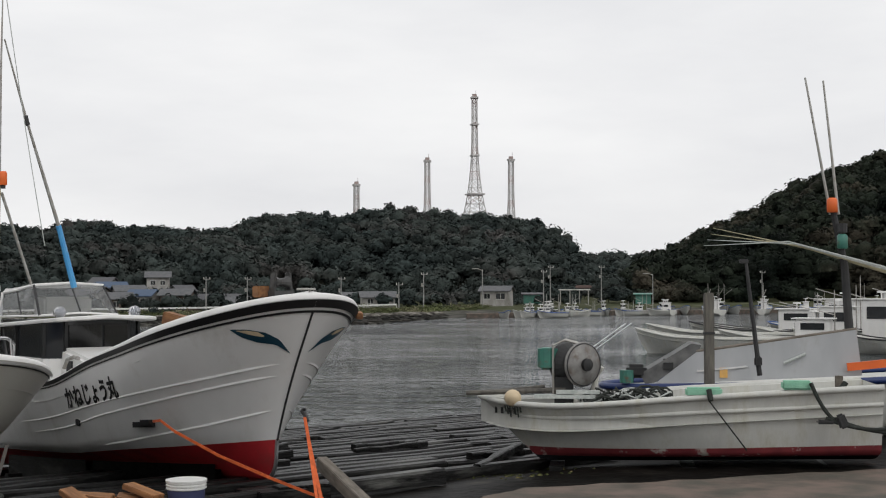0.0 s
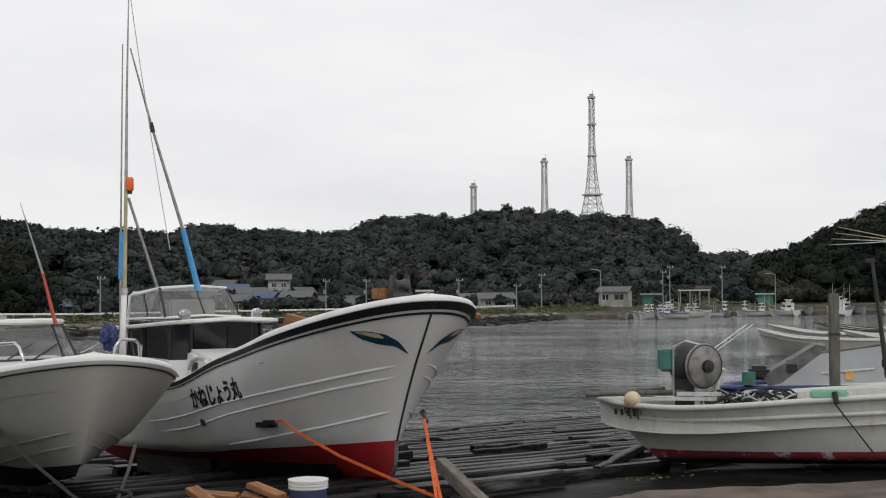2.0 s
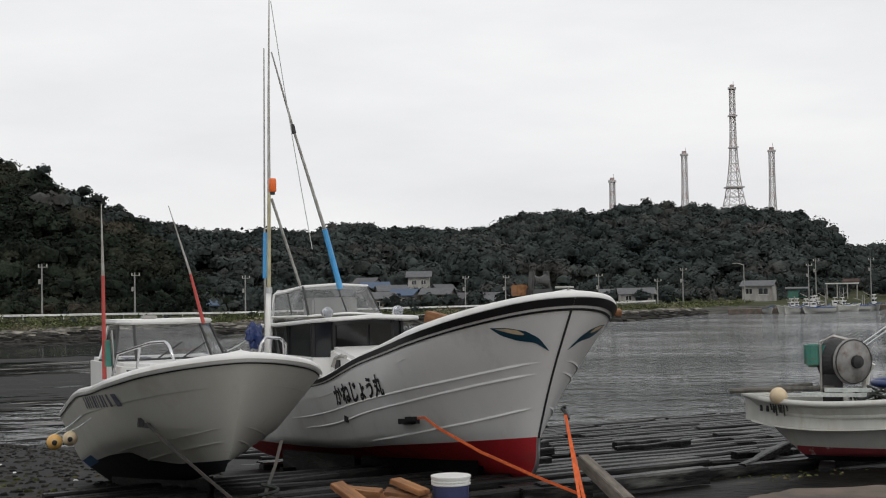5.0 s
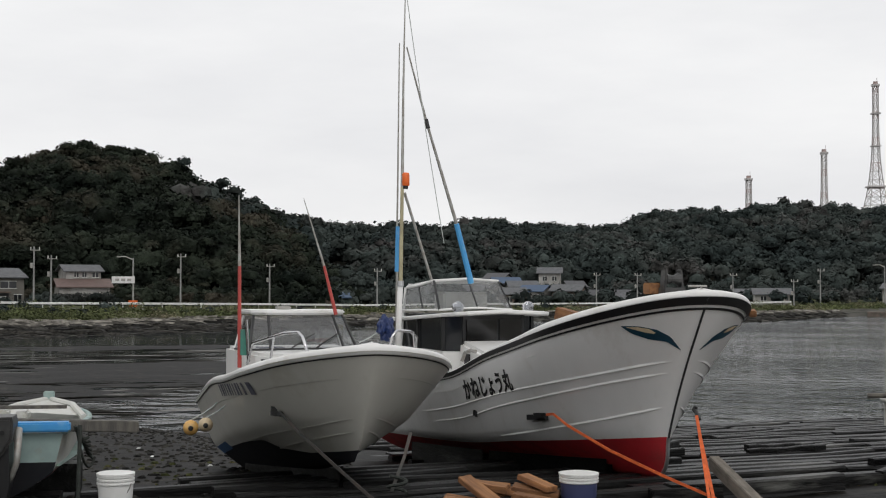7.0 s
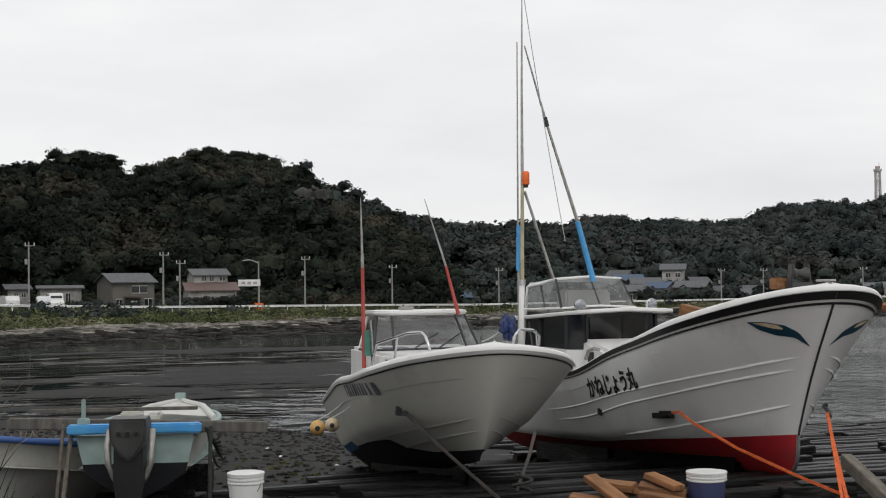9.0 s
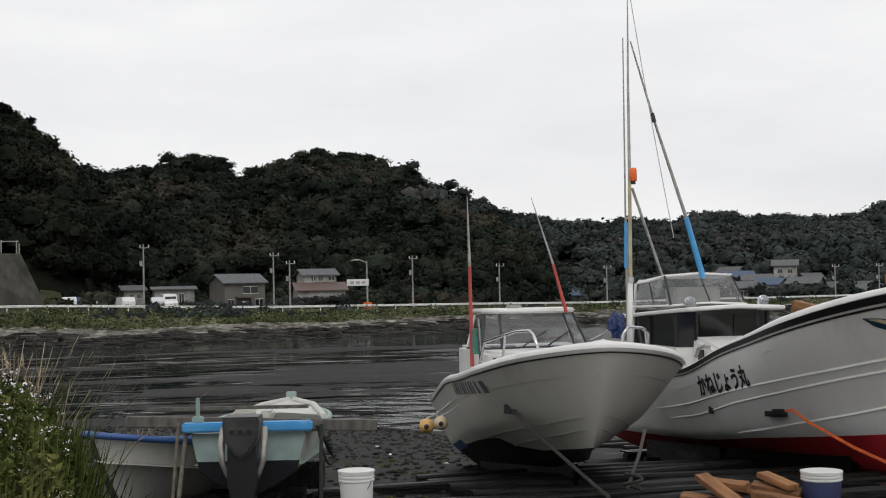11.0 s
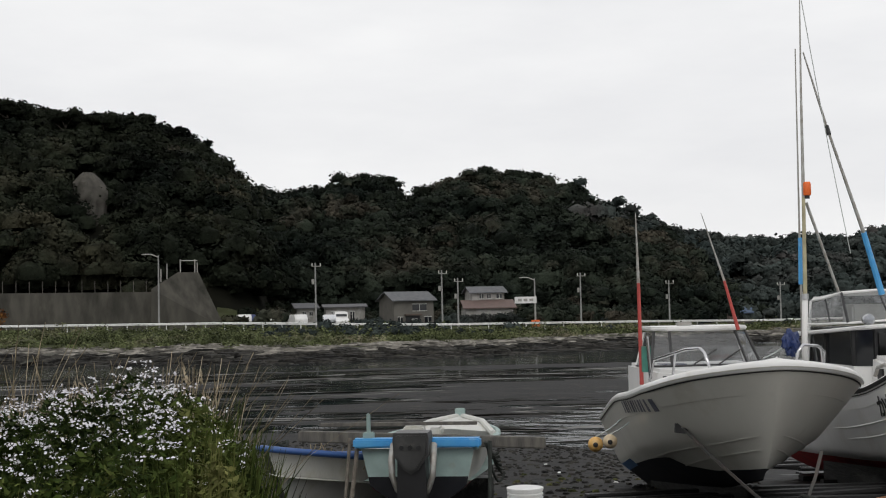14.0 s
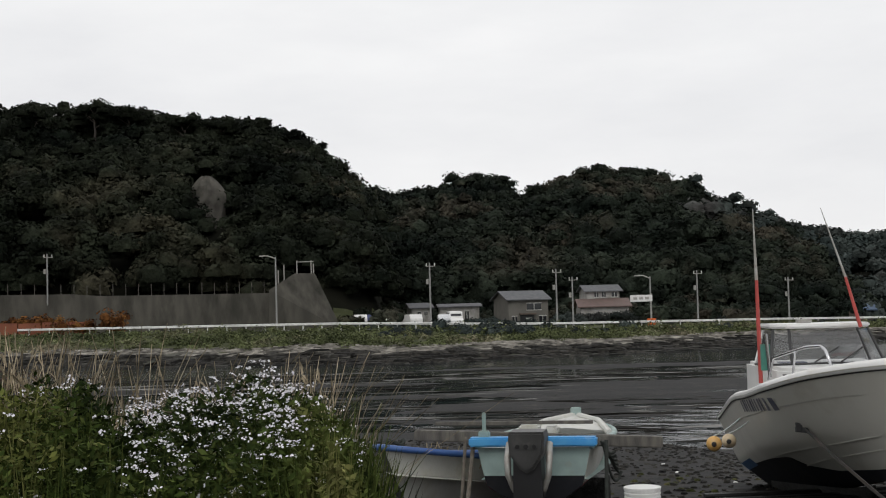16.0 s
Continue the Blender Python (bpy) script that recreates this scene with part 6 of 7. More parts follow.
def shore_stuff():
    rng = random.Random(77)

    def polar(a0, a1, q0, q1):
        def f(g):
            a = g.uniform(a0, a1)
            r = lerp_table(SHORE, a) + g.uniform(q0, q1)
            return -r * math.sin(radians(a)), r * math.cos(radians(a))
        return f

    def slip(a0, a1, s0, s1):
        def f(g):
            c = SLIP * g.uniform(s0, s1) + ALONG * g.uniform(a0, a1)
            return c.x, c.y
        return f
    M["stone_dark"] = mat("dark_wet_stone", (0.036, 0.034, 0.029), 0.7, spec=0.1, vary=(0.010, 0.0095, 0.009), scale=4, island=0.75)
    M["stone_shore"] = mat("shore_stone", (0.25, 0.235, 0.205), 0.9, spec=0.1, vary=(0.06, 0.056, 0.05), scale=1.5, island=0.55)
    scatter("mud_stones", "dark wet stones and debris on the mud", "stone_dark", rng, 5200, slip(-9, 6, 10, 34), 0.05)
    scatter("shore_rocks", "dark wet rocks at the foot of the far shore", "stone_dark", rng, 1700, polar(0, 60, -2.5, 7.0), 0.36, 2.8)
    scatter("shore_rocks", "pale broken rocks along the far shore", "stone_shore", rng, 1500, polar(0, 60, 6.0, 12), 0.26, 3.2)
    scatter("seaweed_clumps", "olive seaweed clumps on the mud", "weed_stuff", rng, 320, slip(-6, 5, 11, 20), 0.055)
    scatter("foam_litter", "white plastic litter caught between the timbers", "foam", rng, 90, slip(10.0, 15.5, 14.5, 19), 0.045)
    scatter("foam_litter", "pale litter washed up on the mud", "foam", rng, 30, slip(-5, 4, 12, 30), 0.035)
    scatter("moss_patch", "green weed growing under the skiff's bow", "weed_stuff", rng, 130, slip(9.2, 10.8, 10.8, 13.2), 0.028)
    # low mud ridges that break the shallow water in thin streaks
    M["ridge_dark"] = mat("dark_mud_ridge", (0.02, 0.019, 0.016), 0.8, spec=0.05, island=0.5)
    # the pale ridges have the sky's sheen on wet mud in their colour
    M["ridge_sheen"] = mat("mud_ridge_sheen", (0.15, 0.145, 0.135), 0.7, spec=0.2, island=0.4)
    gr = np.random.default_rng(8)
    for count, mt, lb in ((620, "ridge_dark", "dark mud ridges just clear of the shallow water"), (260, "ridge_sheen", "mud streaks in the shallow water, their wet sheen put into a pale colour")):
        ridges = []
        for k in range(count):
            a = gr.uniform(17, 52)
            r = 24 + 58 * gr.random() ** 1.2
            x, y = -r * math.sin(radians(a)), r * math.cos(radians(a))
            if ground_height(x, y) > WATER + 0.04 or r > lerp_table(SHORE, a) - 9:
                continue
            c = np.array([x, y, WATER])
            turn = radians(a) + gr.normal(0, 0.22)
            u = np.array([math.cos(turn), math.sin(turn), 0.0])
            v = np.array([-u[1], u[0], 0.0])
            L, w, h = gr.uniform(0.3, 1.6) * (1 + r / 60), gr.uniform(0.05, 0.22) * (0.6 + r / 50), gr.uniform(0.012, 0.04)
            lift = np.array([0, 0, h])
            le, ri, top = c - u * L, c + u * L, c + lift + u * L * gr.normal(0, 0.3)
            ridges += [le, top - v * w - lift, ri, top, le, top, ri, top + v * w - lift]
        tagged(mesh_of_quads("mud_ridges", np.array(ridges), mt), lb, "mud", kind="stuff")
    # bank grass and low scrub on the far shore
    g = np.random.default_rng(31)
    tufts = []
    for k in range(4200):
        a = g.uniform(-2, 62)
        q = g.uniform(10, 31)
        r = lerp_table(SHORE, a) + q
        x, y = -r * math.sin(radians(a)), r * math.cos(radians(a))
        tufts.append((x, y, ground_height(x, y) - 0.1, g.uniform(0.25, 0.8) * (1.7 if g.random() < 0.08 else 1.0)))
    tagged(mesh_of_quads("bank_scrub", crown_cloud(g, tufts, 0.1, 26, 0.55, core=0), "bank"), "rough grass and scrub on the far bank", "grass", kind="stuff")
    shrubs = []
    for k in range(300):
        a = g.choice([g.uniform(34.6, 37.5), g.uniform(20, 34), g.uniform(36, 41), g.uniform(4, 24)])
        r = lerp_table(SHORE, a) + (g.uniform(20, 27) if g.random() < 0.25 else g.uniform(60, 76))
        x, y = -r * math.sin(radians(a)), r * math.cos(radians(a))
        shrubs.append((x, y, ground_height(x, y) - 0.3, g.uniform(0.5, 1.25)))
    for k in range(60):
        a, r = g.uniform(30.2, 33.4), g.uniform(164, 171)
        x, y = -r * math.sin(radians(a)), r * math.cos(radians(a))
        shrubs.append((x, y, ground_height(x, y) + g.uniform(-0.2, 0.7), g.uniform(0.6, 1.2)))
    for k in range(110):
        a = g.uniform(35.6, 42.8)
        r = lerp_table(SHORE, a) + g.uniform(38, 56)
        x, y = -r * math.sin(radians(a)), r * math.cos(radians(a))
        shrubs.append((x, y, ground_height(x, y) - 0.15, g.uniform(0.35, 0.75)))
    rust = []
    for k in range(26):
        a = g.uniform(52.0, 58.0)
        r = lerp_table(SHORE, a) + g.uniform(31, 36)
        x, y = -r * math.sin(radians(a)), r * math.cos(radians(a))
        rust.append((x, y, ground_height(x, y) + g.uniform(-0.2, 0.9), g.uniform(0.9, 1.7)))
    tagged(mesh_of_quads("rust_shrubs", crown_cloud(g, rust, 0.14, 300, 0.9, core=0.6), "rust_leaf"), "rust-brown shrubs before the retaining wall", "shrubs", kind="stuff")
    tagged(mesh_of_quads("roadside_shrubs", crown_cloud(g, shrubs, 0.13, 150, 0.8, core=0.7), "leaf_haze"), "dark shrubs beside the shore road", "shrubs", kind="stuff")


def weeds():
    """Flowering weeds and dry reeds at the edge of the slip."""
    g = np.random.default_rng(5)
    quads, petals, straw, fresh = [], [], [], []
    skyline = [(41.0, 0.75), (41.6, 1.0), (42, 1.19), (43, 1.38), (44.4, 1.52), (45.8, 1.58), (47.7, 1.59), (50, 1.52), (52, 1.43), (52.4, 1.33), (52.8, 1.55), (54.5, 1.63), (56.7, 1.64), (66, 1.6)]

    def spot(a0, a1):
        a, r = g.uniform(a0, a1), g.uniform(6.3, 9.2)
        top = lerp_table(skyline, a) * (1 - 0.085 * (r - 7.6) ** 2) * (1 + 0.09 * noise.noise(Vector((a * 0.9, r * 1.3, 0.4))))
        return a, np.array([-r * math.sin(radians(a)), r * math.cos(radians(a)), 0.0]), top

    def leafage(store, p, d, L, wide):
        d = d / np.linalg.norm(d)
        s = np.cross(d, g.normal(0, 1, 3))
        s = s / np.linalg.norm(s) * L * wide
        store.extend([p, p + d * L * 0.5 + s, p + d * L, p + d * L * 0.5 - s])

    def blade(store, b, e, w, bend):
        m = (b + e) / 2 + np.array([bend[0], bend[1], 0.06])
        u = np.array([w, w * 0.6, 0])
        store.extend([b - u, b + u, m + u * 0.8, m - u * 0.8, m - u * 0.8, m + u * 0.8, e + u * 0.15, e - u * 0.15])
    for k in range(62000):   # small leaves that fill the mounds
        a, p, top = spot(41.0, 65)
        p[2] = max(0.06, top * g.uniform(0.12, 1.0) ** 0.55)
        leafage(quads if a > 45.5 and g.random() < 0.8 else fresh, p, np.array([g.normal(0, 0.7), g.normal(0, 0.7), g.uniform(-0.3, 0.9)]), g.uniform(0.022, 0.068), g.uniform(0.12, 0.26))
    for k in range(3600):   # grass blades, thickest at the open end and behind the gap
        a0, a1 = ((41.6, 45.5), (52.5, 58), (41.6, 65))[int(g.choice(3, p=(0.45, 0.25, 0.3)))]
        a, b, top = spot(a0, a1)
        lean = g.normal(0, 0.13, 2) + np.array([0.05, 0.0])
        b[2] = top * g.uniform(0.1, 0.6)
        e = b + np.array([lean[0], lean[1], max(0.12, top * g.uniform(0.6, 1.04) - b[2])])
        blade(fresh if g.random() < 0.7 else quads, b, e, g.uniform(0.003, 0.006), lean * 0.2)
    for k in range(1500):   # flower heads: loose flat clusters of small white flowers
        a, p, top = spot(*((45.0, 52.2) if g.random() < 0.6 else (42.0, 60)))
        if a > 52.4 and g.random() < 0.45:
            continue
        c = p + np.array([0, 0, top * (g.uniform(0.97, 1.05) if g.random() < 0.28 else g.uniform(0.35, 1.0)) + 0.02])
        wide = g.uniform(0.6, 1.3)
        for j in range(g.integers(4, 11)):
            q = c + g.normal(0, 1, 3) * (0.017, 0.017, 0.007) * wide
            u = np.array([g.normal(0, 1), g.normal(0, 1), g.normal(0, 0.45)])
            u /= np.linalg.norm(u)
            v = np.cross(u, np.array([0.3, -0.5, 1.0]) + g.normal(0, 0.4, 3))
            v /= np.linalg.norm(v)
            sz = g.uniform(0.0045, 0.0095)
            petals += [q - u * sz, q - v * sz, q + u * sz, q + v * sz]
    tagged(mesh_of_quads("fresh_grass", np.array(fresh), "weed_grass"), "fresh green grass blades among the weeds", "grass", kind="stuff")
    for k in range(560):   # dry reeds
        a = g.choice([g.uniform(43.0, 46), g.uniform(44, 52), g.uniform(50, 60), g.uniform(53, 58)])
        r = g.uniform(8.8, 10.8)
        peak = lerp_table([(41.5, 1.35), (43.5, 1.78), (46, 1.85), (50.5, 1.9), (52.2, 2.15), (53, 1.95), (56, 2.1), (60, 2.1)], a)
        h = peak * g.uniform(0.55, 1.0)
        b = np.array([-r * math.sin(radians(a)), r * math.cos(radians(a)), 0.0])
        lean = g.normal(0, 0.19, 2) + np.array([0.08, 0.03])
        pts = [b + np.array([lean[0] * q * q * 1.8, lean[1] * q * q * 1.5, h * q * (1 - 0.06 * q)]) for q in (0, 0.35, 0.7, 1.0)]
        w = g.uniform(0.004, 0.0085)
        for i in range(3):
            wa, wb = np.array([w * (1 - 0.28 * i), 0.002, 0]), np.array([w * (1 - 0.28 * (i + 1)), 0.002, 0])
            straw += [pts[i] - wa, pts[i] + wa, pts[i + 1] + wb, pts[i + 1] - wb]
        if g.random() < 0.03:   # plume
            for j in range(10):
                q = pts[3] + np.array([lean[0] * 0.1 * j, 0, -0.025 * j]) + g.normal(0, 0.012, 3)
                e = np.array([g.normal(0.02, 0.03), g.normal(0, 0.02), -0.05])
                s = np.array([0.007, 0.004, 0.004])
                straw += [q - s, q + s, q + e + s * 0.4, q + e - s * 0.4]
        if g.random() < 0.2:   # a long dry leaf
            q = pts[1] + (pts[2] - pts[1]) * g.random()
            e = np.array([g.normal(0, 0.25), g.normal(0, 0.15), g.uniform(-0.05, 0.25)])
            s = np.array([0.003, 0.003, 0.006])
            straw += [q - s, q + s, q + e + s * 0.2, q + e - s * 0.2]
    tagged(mesh_of_quads("weed_leaves", np.array(quads), "weed"), "rank green weeds at the slip edge", "weeds", kind="stuff")
    tagged(mesh_of_quads("weed_flowers", np.array(petals), "petal"), "small white flower heads on the weeds", "flowers", kind="stuff")
    tagged(mesh_of_quads("dry_reeds", np.array(straw), "straw"), "dry straw-coloured reeds behind the weeds", "reeds", kind="stuff")


# ---- far shore ----
def at(az, r):
    return -r * math.sin(radians(az)), r * math.cos(radians(az))


def up(tan, r):
    return 2.0 + tan * r


def lattice_tower(name, az, r, z0, z1, foot, head, bays, label, platforms=()):
    x, y = at(az, r)
    t = thing(name, pose(x, y, z0 - 4, 0, 0, az + 20), label, "tower", "radio towers")
    H = z1 - z0 + 4

    def half(h):
        q = h / H
        return (foot * (1 - q) ** 3.4 + head * (1 - (1 - q) ** 3.4)) / 2
    for sx, sy in ((1, 1), (1, -1), (-1, -1), (-1, 1)):
        bm = bmesh.new()
        tube(bm, [(sx * half(H * k / bays), sy * half(H * k / bays), H * k / bays) for k in range(bays + 1)], 0.17, 0.13, 5)
        part("leg", bm, "lead", t)
    for k in range(bays):
        a, b = H * k / bays, H * (k + 1) / bays
        bm = bmesh.new()
        ring = ((1, 1), (1, -1), (-1, -1), (-1, 1), (1, 1))
        for (p, q), (u, v) in zip(ring, ring[1:]):
            tube(bm, [(p * half(a), q * half(a), a), (u * half(b), v * half(b), b)], 0.09, 0.09, 4)
            tube(bm, [(u * half(a), v * half(a), a), (p * half(b), q * half(b), b)], 0.09, 0.09, 4)
            tube(bm, [(p * half(b), q * half(b), b), (u * half(b), v * half(b), b)], 0.11, 0.11, 4)
        part("brace_bay", bm, "lead" if k % 3 else "tower_red", t)
    for f, w in platforms:
        part("platform", boxes((0, 0, H * f, w, w, 0.5)), "lead", t)
    part("head_platform", tubes(([(0, 0, H), (0, 0, H + 0.7)], head * 0.95), seg=10), "lead", t)
    part("head_rail", tubes(([(0, 0, H + 0.7), (0, 0, H + 1.6)], head * 0.55), seg=8), "tower_red", t)
    part("beacon", tubes(([(0.5, 0, H + 1.4), (0.5, 0, H + 3.0)], 0.08)), "lead", t)
    return t


def utility_pole(az, r, top, label="grey concrete utility pole beside the shore road", arm=True, lamp=False):
    x, y = at(az, r)
    z = ground_height(x, y)
    t = thing("utility_pole", pose(x, y, z, 0, 0, az), label, "pole", "utility poles")
    h = up(top, r) - z
    part("shaft", tubes(([(0, 0, -0.3), (0, 0, h)], 0.10, 0.07), seg=8), "pole_grey", t)
    if arm:
        part("crossarm", boxes((0.1, 0, h - 0.35, 0.95, 0.07, 0.07)), "galv", t)
        for k in (-0.3, 0.5):
            part("insulator", tubes(([(k, 0, h - 0.3), (k, 0, h - 0.05)], 0.06, 0.05), seg=6), "gel_worn", t)
        part("transformer", tubes(([(-0.24, 0, h - 2.1), (-0.24, 0, h - 1.6)], 0.14), seg=10), "galv", t)
    if lamp:
        part("lamp_arm", tubes(([(0, 0, h - 0.2), (-0.7, 0, h + 0.1), (-1.3, 0, h + 0.12)], 0.06)), "galv", t)
        part("lamp_head", boxes((-1.4, 0, h + 0.1, 0.5, 0.2, 0.12), bevel=0.02), "galv", t)
    return t


def house(az, r, yaw, w, d, h, roof_h, wall, roof, label, windows=(), porch=False, base=None, eave=0.4, name="house"):
    """A gabled house: w along its front (which looks along -y), ridge along w."""
    x, y = at(az, r)
    z = ground_height(x, y) if base is None else base
    t = thing(name, pose(x, y, z - 0.3, 0, 0, az + yaw), label, "house", "houses across the water")
    bm = bmesh.new()
    prism(bm, [(-d / 2, 0), (d / 2, 0), (d / 2, h + 0.3), (0, h + 0.3 + roof_h * 0.92), (-d / 2, h + 0.3)], w, "x", -w / 2)
    part("wall", bm, wall, t)
    for side in (1, -1):
        bm = bmesh.new()
        e = (d / 2 + eave) / (d / 2)
        prism(bm, [(0, h + 0.3 + roof_h + 0.12), (side * d / 2 * e, h + 0.3 - roof_h * (e - 1) + 0.12), (side * d / 2 * e, h + 0.3 - roof_h * (e - 1)), (0, h + 0.3 + roof_h)], w + 2 * eave, "x", -w / 2 - eave)
        part("roof", bm, roof, t)
    for wx, wz, ww, wh in windows:
        win = part("window", boxes((wx, -d / 2 - 0.02, wz + 0.3, ww, 0.08, wh)), "dark_glass", t)
        part("frame", boxes((wx, -d / 2 - 0.05, wz + 0.3 + wh / 2 + 0.04, ww + 0.16, 0.06, 0.08), (wx, -d / 2 - 0.05, wz + 0.3 - wh / 2 - 0.04, ww + 0.16, 0.06, 0.08), (wx, -d / 2 - 0.06, wz + 0.3, 0.06, 0.05, wh)), "gel_worn", win)
    if porch:
        part("porch_opening", boxes((-0.2, -d / 2 - 0.03, 0.95, 1.9, 0.1, 1.3)), "black", t)
        part("porch_arch", boxes((-0.2, -d / 2 - 0.25, 1.75, 2.2, 0.5, 0.18)), "house_brown", t)
        part("door", boxes((0.0, -d / 2 - 0.09, 0.8, 0.8, 0.05, 0.9)), "gel_worn", t)
    return t


def car(az, r, yaw, colour, label, van=False):
    x, y = at(az, r)
    t = thing("car", pose(x, y, ground_height(x, y), 0, 0, az + yaw + 88), label, "car", "parked cars")
    bm = bmesh.new()
    prof = [(-1.7, 0.35), (1.7, 0.35), (1.72, 0.75), (1.45, 0.9), (0.8, 0.95 if not van else 1.1), (0.45, 1.45 if not van else 1.8), (-1.3, 1.48 if not van else 1.85), (-1.68, 0.95)]
    prism(bm, prof, 1.5, "y", -0.75)
    bmesh.ops.bevel(bm, geom=list(bm.edges), offset=0.05, segments=2, affect="EDGES")
    part("body", bm, colour, t, smooth=False)
    part("side_window", boxes((-0.3, -0.755, 1.2 if not van else 1.45, 1.3, 0.02, 0.34)), "dark_glass", t)
    part("windscreen", boxes((0.63, 0, 1.2 if not van else 1.45, 0.03, 1.25, 0.42, Euler((0, radians(-36), 0)))), "dark_glass", t)
    for k, (wx, wy) in enumerate(((-1.1, -0.72), (1.1, -0.72), (-1.1, 0.72), (1.1, 0.72))):
        bm = bmesh.new()
        lathe(bm, [(0.2, -0.09), (0.3, -0.07), (0.3, 0.07), (0.2, 0.09)], pose(wx, wy, 0.3, 90, 0, 0), 14)
        wheel = part("wheel", bm, "rubber", t)
    return t


def moored_boat(az, r, yaw, L, label, z=WATER, cabin=0.0, mast=0.0, hull="gel_worn", trim="deep_blue", group="moored boats", high=1.0):
    x, y = at(az, r)
    t = thing("moored_boat", pose(x, y, z, 0, 0, az + yaw), label, "boat", group)
    B = L * 0.27
    S = hull_shape(L, B, L * 0.1, 1.3, L * 0.4, [(0, 1.25 * high), (L * 0.3, 0.85 * high), (L, 0.75 * high)], [(0, -0.2), (L, -0.25)], chine=(0.3, 0.75))
    bm = bmesh.new()
    for side in (1, -1):
        sheet(bm, [[S(i / 16, j / 5, side) for i in range(17)] for j in range(6)])
    bmesh.ops.remove_doubles(bm, verts=bm.verts, dist=1e-3)
    part("hull", bm, hull, t, smooth=True)
    part("transom", transom(S, 0, 1, 3), hull, t)
    part("deck", deck(S, 0.2 * high, n=12), hull, t)
    for side in (1, -1):
        part("rail", tubes(([S(i / 14, 1.0, side, 0.01) for i in range(15)], 0.05), seg=5), trim, t)
    if cabin:
        cx = -L * 0.62
        part("wheelhouse", boxes((cx, 0, 0.6 + cabin / 2, L * 0.22, B * 0.55, cabin), bevel=0.06), "gel", t)
        part("window", boxes((cx + L * 0.111, 0, 0.6 + cabin * 0.68, 0.04, B * 0.44, cabin * 0.3)), "dark_glass", t)
        part("window", boxes((cx, -B * 0.28, 0.6 + cabin * 0.68, L * 0.15, 0.04, cabin * 0.3)), "dark_glass", t)
        part("window", boxes((cx, B * 0.28, 0.6 + cabin * 0.68, L * 0.15, 0.04, cabin * 0.3)), "dark_glass", t)
        part("roof", boxes((cx, 0, 0.63 + cabin, L * 0.27, B * 0.64, 0.08), bevel=0.02), "gel", t)
        part("radar", tubes(([(cx, 0, 0.65 + cabin), (cx, 0, 1.0 + cabin)], 0.05), ([(cx, 0, 1.0 + cabin), (cx, 0, 1.12 + cabin)], 0.28), seg=10), "gel", t)
    if mast:
        part("mast", tubes(([(-L * 0.75, 0, 0.4), (-L * 0.75, 0, mast)], 0.06, 0.03), ([(-L * 0.75, 0, mast * 0.6), (-L * 0.4, 0, mast * 0.8)], 0.03), seg=6), "galv", t)
    return t


